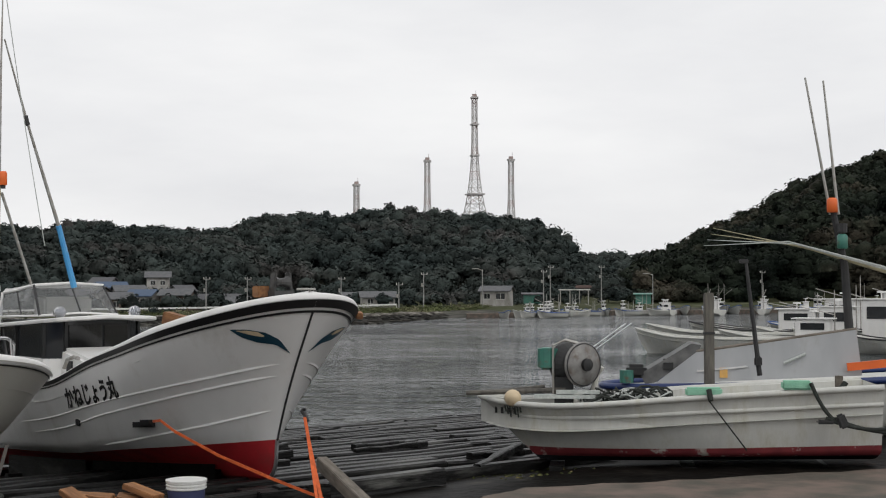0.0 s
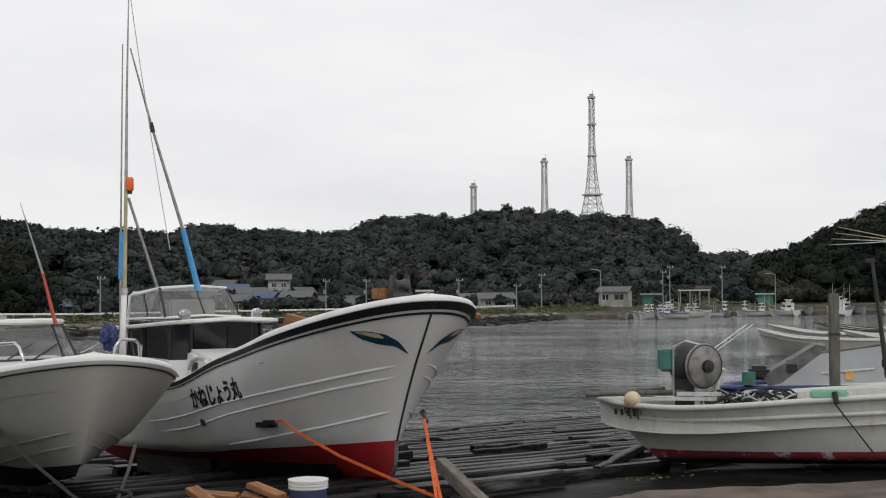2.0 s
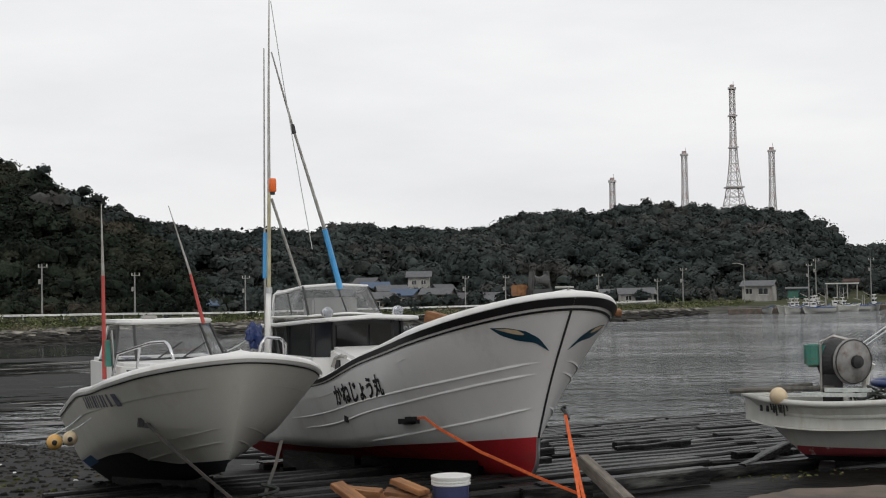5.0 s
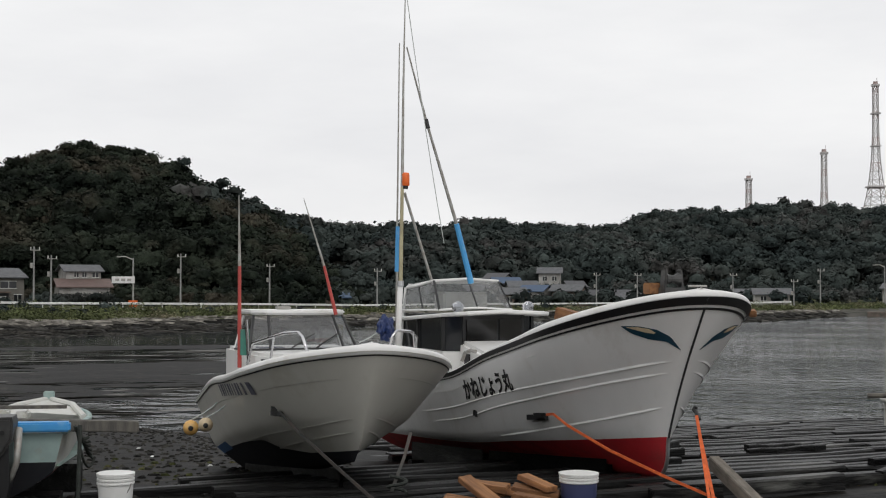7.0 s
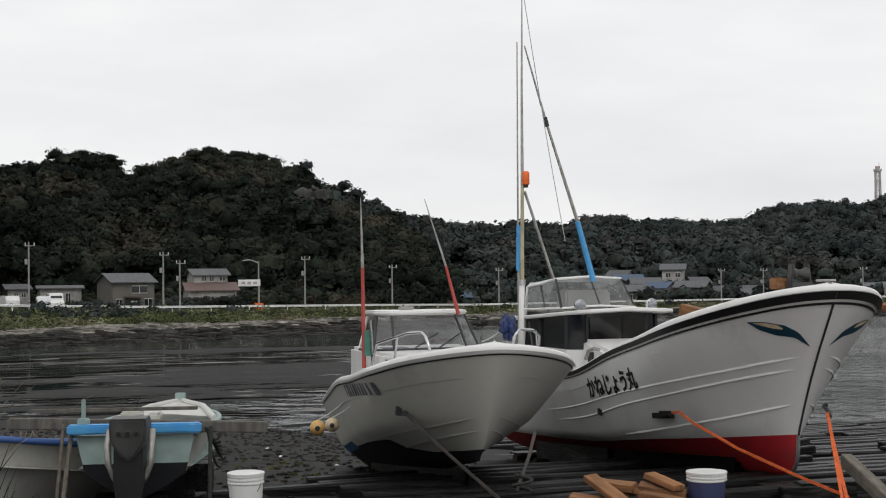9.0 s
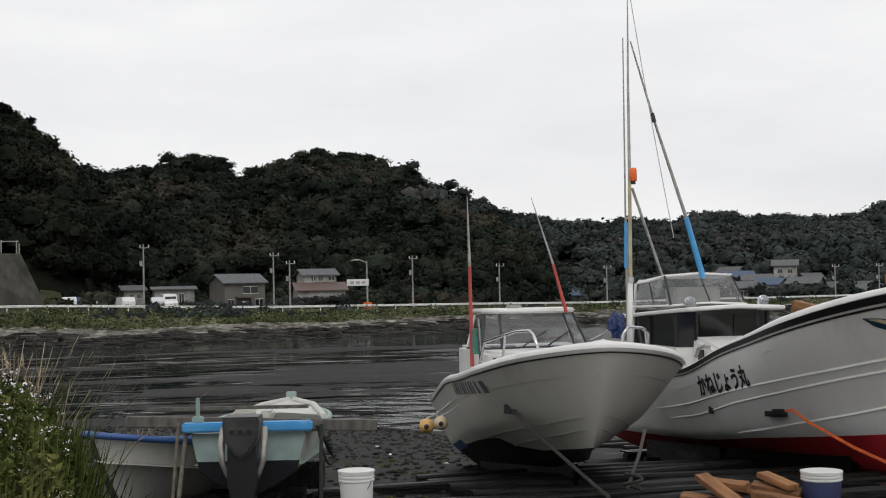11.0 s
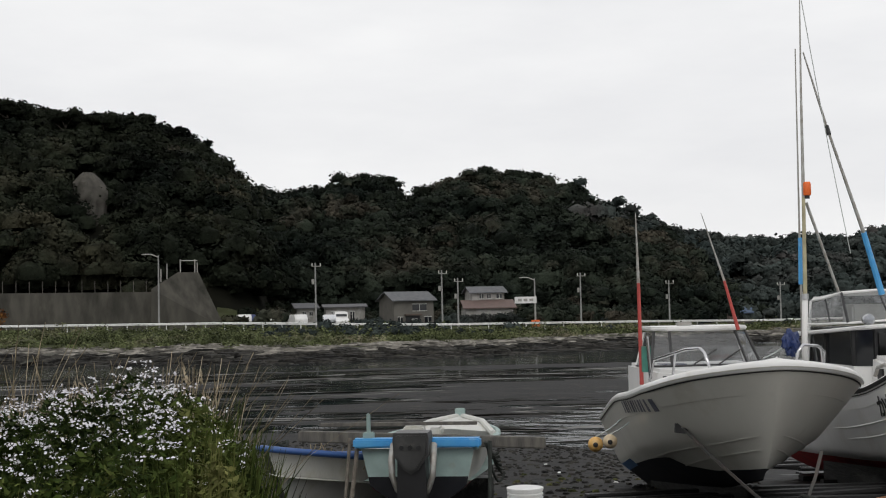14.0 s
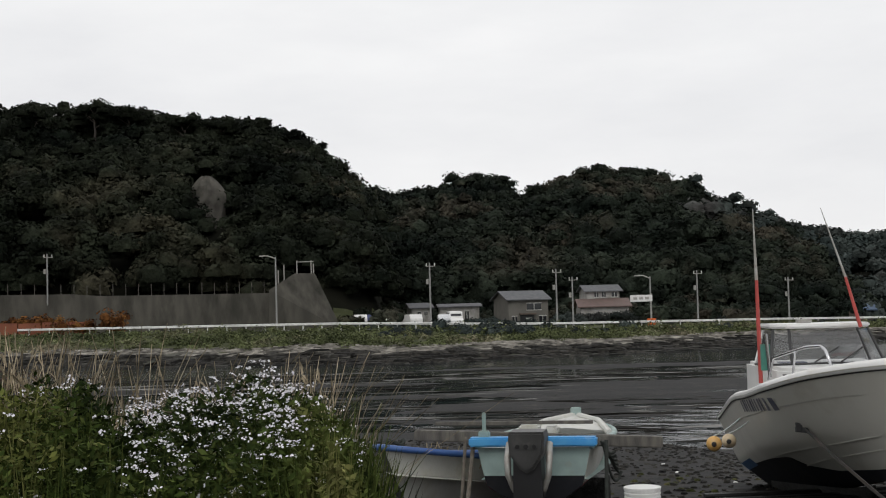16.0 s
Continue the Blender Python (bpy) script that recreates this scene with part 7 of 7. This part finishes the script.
def far_shore():
    # road with guardrail along the bench
    bm = bmesh.new()
    azs = [2 + 0.8 * k for k in range(78)]
    sheet(bm, [[Vector((*at(a, lerp_table(SHORE, a) + q), lerp_table(PLATEAU, a) + 0.12)) for a in azs] for q in (30, 36.5)])
    tagged(part("road", bm, "asphalt"), "narrow asphalt shore road", "road", kind="structure")
    rail = thing("guardrail", pose(0, 0, 0), "white steel guardrail along the shore road", "guardrail", kind="structure")
    for k in range(0, len(azs) - 4, 4):
        bm = bmesh.new()
        seg = azs[k:k + 5]
        rows = []
        for dz, dq in ((0.5, 0.0), (0.55, -0.04), (0.61, 0.0), (0.67, -0.04), (0.72, 0.0)):
            rows.append([Vector((*at(a, lerp_table(SHORE, a) + 29 + dq), lerp_table(PLATEAU, a) + 0.1 + dz)) for a in seg])
        sheet(bm, rows)
        part("beam", bm, "rail_white", rail)
        bm = bmesh.new()
        for a in seg[:-1]:
            p = at(a, lerp_table(SHORE, a) + 29.12)
            tube(bm, [(*p, lerp_table(PLATEAU, a) - 0.1), (*p, lerp_table(PLATEAU, a) + 0.82)], 0.05, seg=6)
        part("post_row", bm, "rail_white", rail)
    # poles
    for az, top, lamp in ((54.85, 0.0482, False), (45.5, 0.0431, True), (38.95, 0.036, False), (33.56, 0.0286, False), (32.88, 0.0225, False), (29.6, 0.0210, True), (27.65, 0.0244, False), (23.94, 0.0174, False), (19.38, 0.0141, False), (10.03, 0.0112, False), (8.31, 0.0111, False), (4.35, 0.011, False), (1.89, 0.0066, False), (0.83, 0.0142, False), (-1.69, 0.0161, True), (-4.29, 0.0155, False), (-4.58, 0.0188, False), (-6.74, 0.0186, False), (-8.9, 0.012, True), (-13.4, 0.014, False)):
        r = lerp_table(SHORE, az) + (37.5 if az > 3 else 26)
        utility_pole(az, r, top, arm=not lamp, lamp=lamp)
    # buildings
    house(35.1, 172, 22, 5.4, 5.2, 3.3, 1.0, "house_grey", "roof_grey", "grey two-storey house with arched porch by the road", [(0.75, 2.35, 1.9, 0.8), (-1.9, 0.75, 0.6, 0.8), (1.9, 0.75, 0.9, 0.8)], True)
    house(31.75, 178, 14, 4.4, 4.0, 1.1, 0.7, "house_white", "roof_grey", "white upper storey with grey roof among shrubs", [(-0.9, 0.6, 0.5, 0.6), (0.1, 0.6, 0.5, 0.6), (1.5, 0.6, 0.7, 0.6)], base=2.9)
    house(31.65, 176, 8, 6.2, 5.0, 2.4, 0.9, "house_white", "roof_red", "low house with faded red roof among shrubs", [(1.6, 1.2, 0.8, 0.8)], base=-0.4)
    house(39.45, 176, 12, 2.6, 3.0, 2.3, 0.5, "house_white", "roof_dark", "small white shed with dark roof", [(-0.3, 1.5, 0.4, 0.5), (0.6, 1.5, 0.4, 0.5)])
    house(37.75, 174, 5, 5.0, 3.4, 2.4, 0.3, "house_white", "roof_dark", "long white prefabricated building beside the road", [(-1.2, 1.4, 1.0, 0.8), (0.9, 1.2, 0.5, 1.2)])
    house(21.1, 168, 10, 2.4, 2.5, 1.5, 0.5, "house_brown", "roof_blue", "low building with blue roof", [(0, 0.8, 0.8, 0.5)])
    g = random.Random(12)
    for az, r, w, h, wall, roof, lift in ((12.0, 226, 3.6, 2.2, "house_white", "roof_grey", 2.3), (13.9, 222, 4.2, 2.0, "house_brown", "roof_blue", 0.8), (13.2, 214, 4.4, 2.0, "house_white", "roof_grey", 0.2), (12.6, 205, 3.8, 2.0, "house_white", "roof_blue", -0.5), (14.6, 214, 3.6, 2.0, "house_white", "roof_grey", 0.0), (15.4, 206, 4.0, 2.0, "house_brown", "roof_dark", -0.5), (11.2, 204, 4.4, 2.2, "house_brown", "roof_grey", -0.6), (11.0, 214, 2.6, 2.6, "house_white", "roof_dark", -0.4), (9.7, 206, 7.6, 1.5, "house_brown", "roof_dark", -0.7), (8.6, 204, 4.0, 1.2, "house_brown", "roof_grey", -0.8), (16.6, 200, 4.6, 2.0, "house_white", "roof_grey", -0.7), (13.6, 198, 3.4, 1.9, "house_brown", "roof_grey", -0.8), (14.2, 230, 3.4, 2.0, "house_white", "roof_dark", 1.6)):
        house(az, r, g.uniform(-35, 35), w, 3.6, h, 0.8, wall, roof, "village house with " + roof.split("_")[1] + " roof across the water", [(-w * 0.22, h * 0.55, 0.7, 0.7), (w * 0.22, h * 0.55, 0.7, 0.7)], base=lift)
    house(2.8, 190, 6, 4.6, 3.6, 1.2, 0.7, "house_white", "roof_grey", "small pale house at the water's edge", [(-1.2, 0.6, 0.7, 0.6), (0.8, 0.6, 1.2, 0.6)], base=0.0)
    house(4.0, 196, 25, 2.6, 3.0, 1.1, 0.6, "house_brown", "roof_grey", "small dark house near the shore", [(0, 0.5, 0.8, 0.5)], base=0.1)
    house(-2.3, 218, -12, 4.6, 3.8, 2.5, 0.7, "house_white", "roof_grey", "white house behind the harbour wall", [(-1.2, 1.6, 0.9, 0.8), (1.0, 1.6, 1.4, 0.9)])
    house(-3.8, 224, 0, 2.8, 2.4, 1.2, 0.2, "machine_green", "roof_dark", "dark green net shed", base=0.2, name="shed")
    house(-8.5, 232, 0, 2.6, 2.2, 1.3, 0.15, "machine_green", "machine_green", "green shed on the quay", base=0.0, name="shed")
    # warehouse-like structure with a flat overhanging roof among the far boats
    t = thing("net_shelter", pose(*at(-5.6, 214), -0.2, 0, 0, -5.6), "open shelter with white flat roof on the quay", "shelter")
    part("roof", boxes((0, 0, 2.35, 5.0, 2.6, 0.2)), "gel_worn", t)
    for k in (-2.2, -0.7, 0.8, 2.2):
        part("post", tubes(([(k, -1.1, 0), (k, -1.1, 2.3)], 0.09)), "galv", t)
    part("orange_boat_cover", boxes((1.4, 0.5, 2.8, 2.6, 1.4, 0.5), bevel=0.15), "roof_red", t)
    # quay on the harbour side
    bm = bmesh.new()
    qa = [-30 + 1.0 * k for k in range(30)]
    ring = [(0.0, -0.6), (0.0, 0.62), (5.0, 0.62), (5.0, 0.0)]
    sheet(bm, [[Vector((*at(a, lerp_table(SHORE, a) - 4 + dq), WATER + dz + (0.0 if dz < 0 else 0.0))) for a in qa] for dq, dz in ring])
    tagged(part("quay", bm, "concrete"), "pale concrete quay across the harbour", "quay", kind="structure")
    rg = random.Random(44)
    for k in range(30):
        az = -2.8 - 0.2 * k + rg.uniform(-0.1, 0.1)
        moored_boat(az, lerp_table(SHORE, az) - rg.uniform(4.5, 13), rg.choice((-60, -115, 200, 30)) + rg.uniform(-18, 18), rg.uniform(2.8, 4.4), "small white boat drawn up by the far quay", z=WATER + 0.15, cabin=rg.choice((0, 0, 0, 0.6, 0.9)), high=0.7, mast=rg.choice((0, 0, 2.0, 3.0)), group="far boats", trim=rg.choice(("deep_blue", "gel_worn", "rubber")))
    for k in range(16):
        az = -9.0 - 0.6 * k + rg.uniform(-0.2, 0.2)
        moored_boat(az, lerp_table(SHORE, az) - rg.uniform(5, 12), rg.choice((-80, 100)) + rg.uniform(-25, 25), rg.uniform(4.5, 7), "white boat moored at the far quay", z=WATER + 0.1, cabin=rg.choice((0, 1.1, 1.5)), mast=rg.choice((0, 3.2, 4.5)), group="far boats")
    # boats moored in the harbour
    moored_boat(-8.15, 78, 168, 8.5, "white boat with raised bow moored alongside", trim="gel_worn", high=1.15)
    moored_boat(-8.6, 86, 170, 10, "long white fishing boat with pale trim", trim="gel_worn", high=1.2)
    moored_boat(-10.4, 92, 172, 10, "long white fishing boat with dark trim", trim="rubber", high=1.2)
    moored_boat(-10.9, 100, 170, 11, "white fishing boat with wheelhouse in the row", cabin=1.6, mast=3.4, trim="rubber")
    moored_boat(-11.6, 82, 168, 9, "white fishing boat with low wheelhouse", cabin=1.3, mast=3.6, trim="gel_worn")
    moored_boat(-13.0, 90, 160, 9, "white fishing boat moored bow out", cabin=1.9, mast=3.9, trim="gel_worn")
    moored_boat(-13.6, 104, 150, 10, "white fishing boat with tall wheelhouse", cabin=2.3, mast=4.6)
    moored_boat(-14.6, 86, 158, 9, "white fishing boat with radar on the wheelhouse", cabin=2.4, mast=4.2, trim="gel_worn")
    moored_boat(-15.8, 96, 155, 9, "white fishing boat with boxy wheelhouse", cabin=2.8, mast=4.6, trim="rubber")
    moored_boat(-16.3, 80, 160, 8, "white boat with dark rail behind the others", cabin=2.0, mast=4.0, trim="rubber")
    moored_boat(-17.4, 92, 150, 9, "white boat close to the hauled boats", cabin=2.4, mast=4.2, trim="gel_worn")
    moored_boat(-18.6, 84, 150, 9, "white boat with tall wheelhouse at the row's end", cabin=2.3, mast=3.8, trim="gel_worn")
    t = thing("gangway", pose(*at(-7.75, 82), WATER), "slender pipe gangway lowered to the water", "gangway")
    part("pipe", tubes(([(0, 0, 1.6), (-2.3, -0.5, 0.0)], 0.05), ([(0.35, 0, 1.6), (-2.1, -0.5, -0.1)], 0.05), ([(-1.5, -0.3, 0.55), (-1.2, -0.3, 0.6)], 0.04)), "alu", t)
    # retaining wall, its buttress and the bare cliff
    wall = thing("retaining_wall", pose(0, 0, 0), "stained concrete retaining wall below the wood", "wall", kind="structure")
    bm = bmesh.new()
    R = 148
    low, topw = [], []
    for k in range(15):
        a = 60 - k * 1.02
        z = ground_height(*at(a, 142))
        low.append(Vector((*at(a, R - 1.2), -0.4)))
        topw.append(Vector((*at(a, R), up(lerp_table([(45.7, 0.0165), (52.7, 0.0172), (53.5, 0.019), (60, 0.02)], a), R))))
    back = [v + Vector((v.x, v.y, 0)).normalized() * 10 for v in topw]
    sheet(bm, [low, topw, back])
    part("wall_face", bm, "wall_conc", wall)
    bm = bmesh.new()
    for k in range(26):
        a = 59 - k * 0.52
        x, y = at(a, R + 0.4)
        z = up(lerp_table([(45.7, 0.0165), (52.7, 0.0172), (60, 0.02)], a), R)
        tube(bm, [(x, y, z - 0.1), (x, y, z + 1.25)], 0.03, seg=5)
    part("fence_posts", bm, "post", wall)
    bm = bmesh.new()
    front = [Vector((*at(a, R - 2 + dq), up(tn, R))) for a, tn, dq in ((45.85, -0.012, 0), (42.75, -0.012, 2), (43.85, 0.031, 5), (44.7, 0.031, 4), (45.8, 0.0185, 1))]
    backp = [v + Vector((v.x, v.y, 0)).normalized() * 14 for v in front]
    fa, fb = [bm.verts.new(v) for v in front], [bm.verts.new(v) for v in backp]
    bm.faces.new(fa)
    for k in range(5):
        bm.faces.new((fa[k], fb[k], fb[(k + 1) % 5], fa[(k + 1) % 5]))
    bmesh.ops.recalc_face_normals(bm, faces=bm.faces)
    part("buttress", bm, "wall_conc", wall, "sloping concrete buttress")
    bm = bmesh.new()
    for a, b in ((44.6, 0.041), (44.0, 0.041), (43.9, 0.0385), (45.4, 0.034), (45.15, 0.038)):
        x, y = at(a, R + 4)
        tube(bm, [(x, y, up(0.024, R)), (x, y, up(b, R))], 0.07, seg=5)
    tube(bm, [(*at(44.6, R + 4), up(0.04, R)), (*at(43.9, R + 4), up(0.04, R))], 0.05, seg=5)
    part("rail_frame", bm, "galv", wall)
    # bare rock face
    for a, tn0, tn1, w, R2, nm in ((48.25, 0.050, 0.1025, 5.2, 186, "cliff_face"),):
        bm = bmesh.new()
        h = (tn1 - tn0) * R2
        grid = []
        for j in range(15):
            q = j / 14
            half = w / 2 * (1 - max(0, q - 0.72) ** 2 * 7.5) * (0.86 + 0.1 * math.sin(9.0 * q + 0.6) + 0.1 * math.sin(4.0 * q))
            grid.append([Vector((half * (2 * i / 12 - 1) - 0.5 * (q - 0.5), 2.8 * q + 1.6 * (2 * i / 12 - 1) ** 2 + 0.7 * noise.noise(Vector((i * 0.45, j * 0.4, a))), h * q)) for i in range(13)])
        sheet(bm, grid)
        bmesh.ops.solidify(bm, geom=list(bm.faces), thickness=-2.0)
        c = tagged(part(nm, bm, "cliff"), "bare pale rock face in the wooded slope", "cliff", kind="structure")
        c.matrix_basis = pose(*at(a, R2 - 6), up(tn0, R2), 0, 0, a)
    t = thing("rusty_panels", pose(*at(55.4, 141), 0.3, 0, 0, 55.4), "rust-red sheet panels beside the road", "fence")
    for k in range(5):
        part("panel", boxes((-5 + 2.3 * k, 0, 0.75, 2.2, 0.1, 1.6 + 0.1 * (k % 2))), "red_soil", t)
    # cars and road signs
    for k, (a, dr, yaw, col, van) in enumerate(((42.0, 40, 8, "gel", False), (40.85, 42, 180, "gel_worn", False), (40.25, 44, 12, "house_grey", False), (39.75, 41, 20, "gel", False), (38.4, 43, 5, "alu", False), (37.9, 42, 190, "gel", True), (41.5, 45, 0, "navy", False))):
        car(a, lerp_table(SHORE, a) + dr + 20, yaw, col, {"gel": "white", "gel_worn": "off-white", "house_grey": "grey", "alu": "silver", "navy": "dark blue"}[col] + (" van" if van else " car") + " parked beside the shore road", van)
    x, y = at(29.63, 141)
    t = thing("road_sign", pose(x, y, -0.3, 0, 0, 29.6), "white arrow-shaped shop sign board on a pole", "sign")
    part("board", boxes((-0.9, -0.1, 3.0, 2.3, 0.08, 0.7), bevel=0.02), "gel", t)
    for k in range(3):
        part("lettering_bar", boxes((-1.5 + 0.6 * k, -0.15, 3.0, 0.4, 0.02, 0.25)), "galv", t)
    part("post", tubes(([(0.1, 0, 0), (0.1, 0, 3.5)], 0.09)), "galv", t)
    part("marker_board", boxes((0.1, -0.12, 0.55, 0.9, 0.06, 0.7)), "orange", t)
    # radio towers on the headland
    lattice_tower("radio_tower", -1.38, 470, up(0.0555, 470), up(0.144, 470), 8.6, 1.5, 16, "tall steel lattice radio tower on the hill", ((0.26, 5.6), (0.56, 2.8), (0.80, 2.6)))
    for az, b, tp in ((0.655, 0.0555, 0.0965), (-2.93, 0.052, 0.097), (3.69, 0.0565, 0.0785)):
        lattice_tower("radio_tower", az, 470, up(b, 470), up(tp, 470), 2.9 if az < 3 else 2.2, 1.5, 9, "shorter steel lattice tower with round head platform")
    # slender trees standing up from the skyline, with limbs and uneven crowns
    g = np.random.default_rng(77)
    for k, (az, r, top, size) in enumerate(((55.4, 205, 0.158, 3.6), (52.9, 207, 0.159, 3.8), (51.5, 207, 0.156, 3.4), (49.2, 206, 0.1505, 3.2), (47.7, 208, 0.148, 3.4), (46.2, 209, 0.145, 2.8), (37.0, 282, 0.105, 5.6), (36.0, 282, 0.101, 4.6), (31.9, 283, 0.1065, 5.0), (29.6, 283, 0.1, 4.0))):
        x, y = at(az, r)
        z0 = ground_height(x, y) + 1.0
        H = up(top, r) - z0
        t = thing("tree", pose(x, y, z0), "evergreen tree with bare trunk and flat crown on the ridge", "tree", "ridge trees")
        bm = bmesh.new()
        tube(bm, [(0, 0, 0), (0.2, 0.1, H * 0.4), (-0.1, 0.1, H * 0.8)], 0.24, 0.1, 6)
        for j in range(6):
            ang = j * 1.1 + k
            tube(bm, [(0.05, 0.1, H * (0.45 + 0.06 * j)), (size * 0.45 * math.cos(ang), size * 0.45 * math.sin(ang), H * (0.62 + 0.05 * j))], 0.09, 0.04, 5)
        part("trunk", bm, "bark", t)
        crown = mesh_of_quads("crown", crown_cloud(g, [(0.6 * math.cos(j * 2.1) * size * 0.7, 0.6 * math.sin(j * 2.1) * size * 0.7, H - size * 0.8 + 0.2 * j, size * 0.62) for j in range(5)], 0.2 if r < 250 else 0.28, 260, 0.62, core=0.7), "leaf_near" if r < 250 else "leaf_mid")
        crown.parent = t


def apron():
    """Concrete apron at the head of the slip, broken along its edge."""
    bm = bmesh.new()
    rng = random.Random(2)
    edge = [Vector((0.35, 12.9)), Vector((0.85, 13.5)), Vector((2.4, 13.95)), Vector((4.85, 14.8)), Vector((7.5, 15.9)), Vector((12, 17.6))]
    front = []
    for a, b in zip(edge, edge[1:]):
        for k in range(8):
            q = a.lerp(b, k / 8)
            front.append((q.x + rng.uniform(-0.05, 0.05), q.y + rng.uniform(-0.06, 0.06)))
    prism(bm, front + [(12, 8), (0.2, 8), (0.1, 12.0)], 0.16, "z", -0.13)
    tagged(part("apron", bm, "concrete"), "cracked dusty concrete apron with worn edge", "pavement", kind="structure")


ground = build_ground()
apron()
water = build_water()
build_woods()
foot_wood()
big_fishing_boat()
cruiser()
work_skiff()
blue_boat()
stern_skiff()
little_dinghy()
slip_clutter()
far_shore()
weeds()
shore_stuff()
slip_timbers()
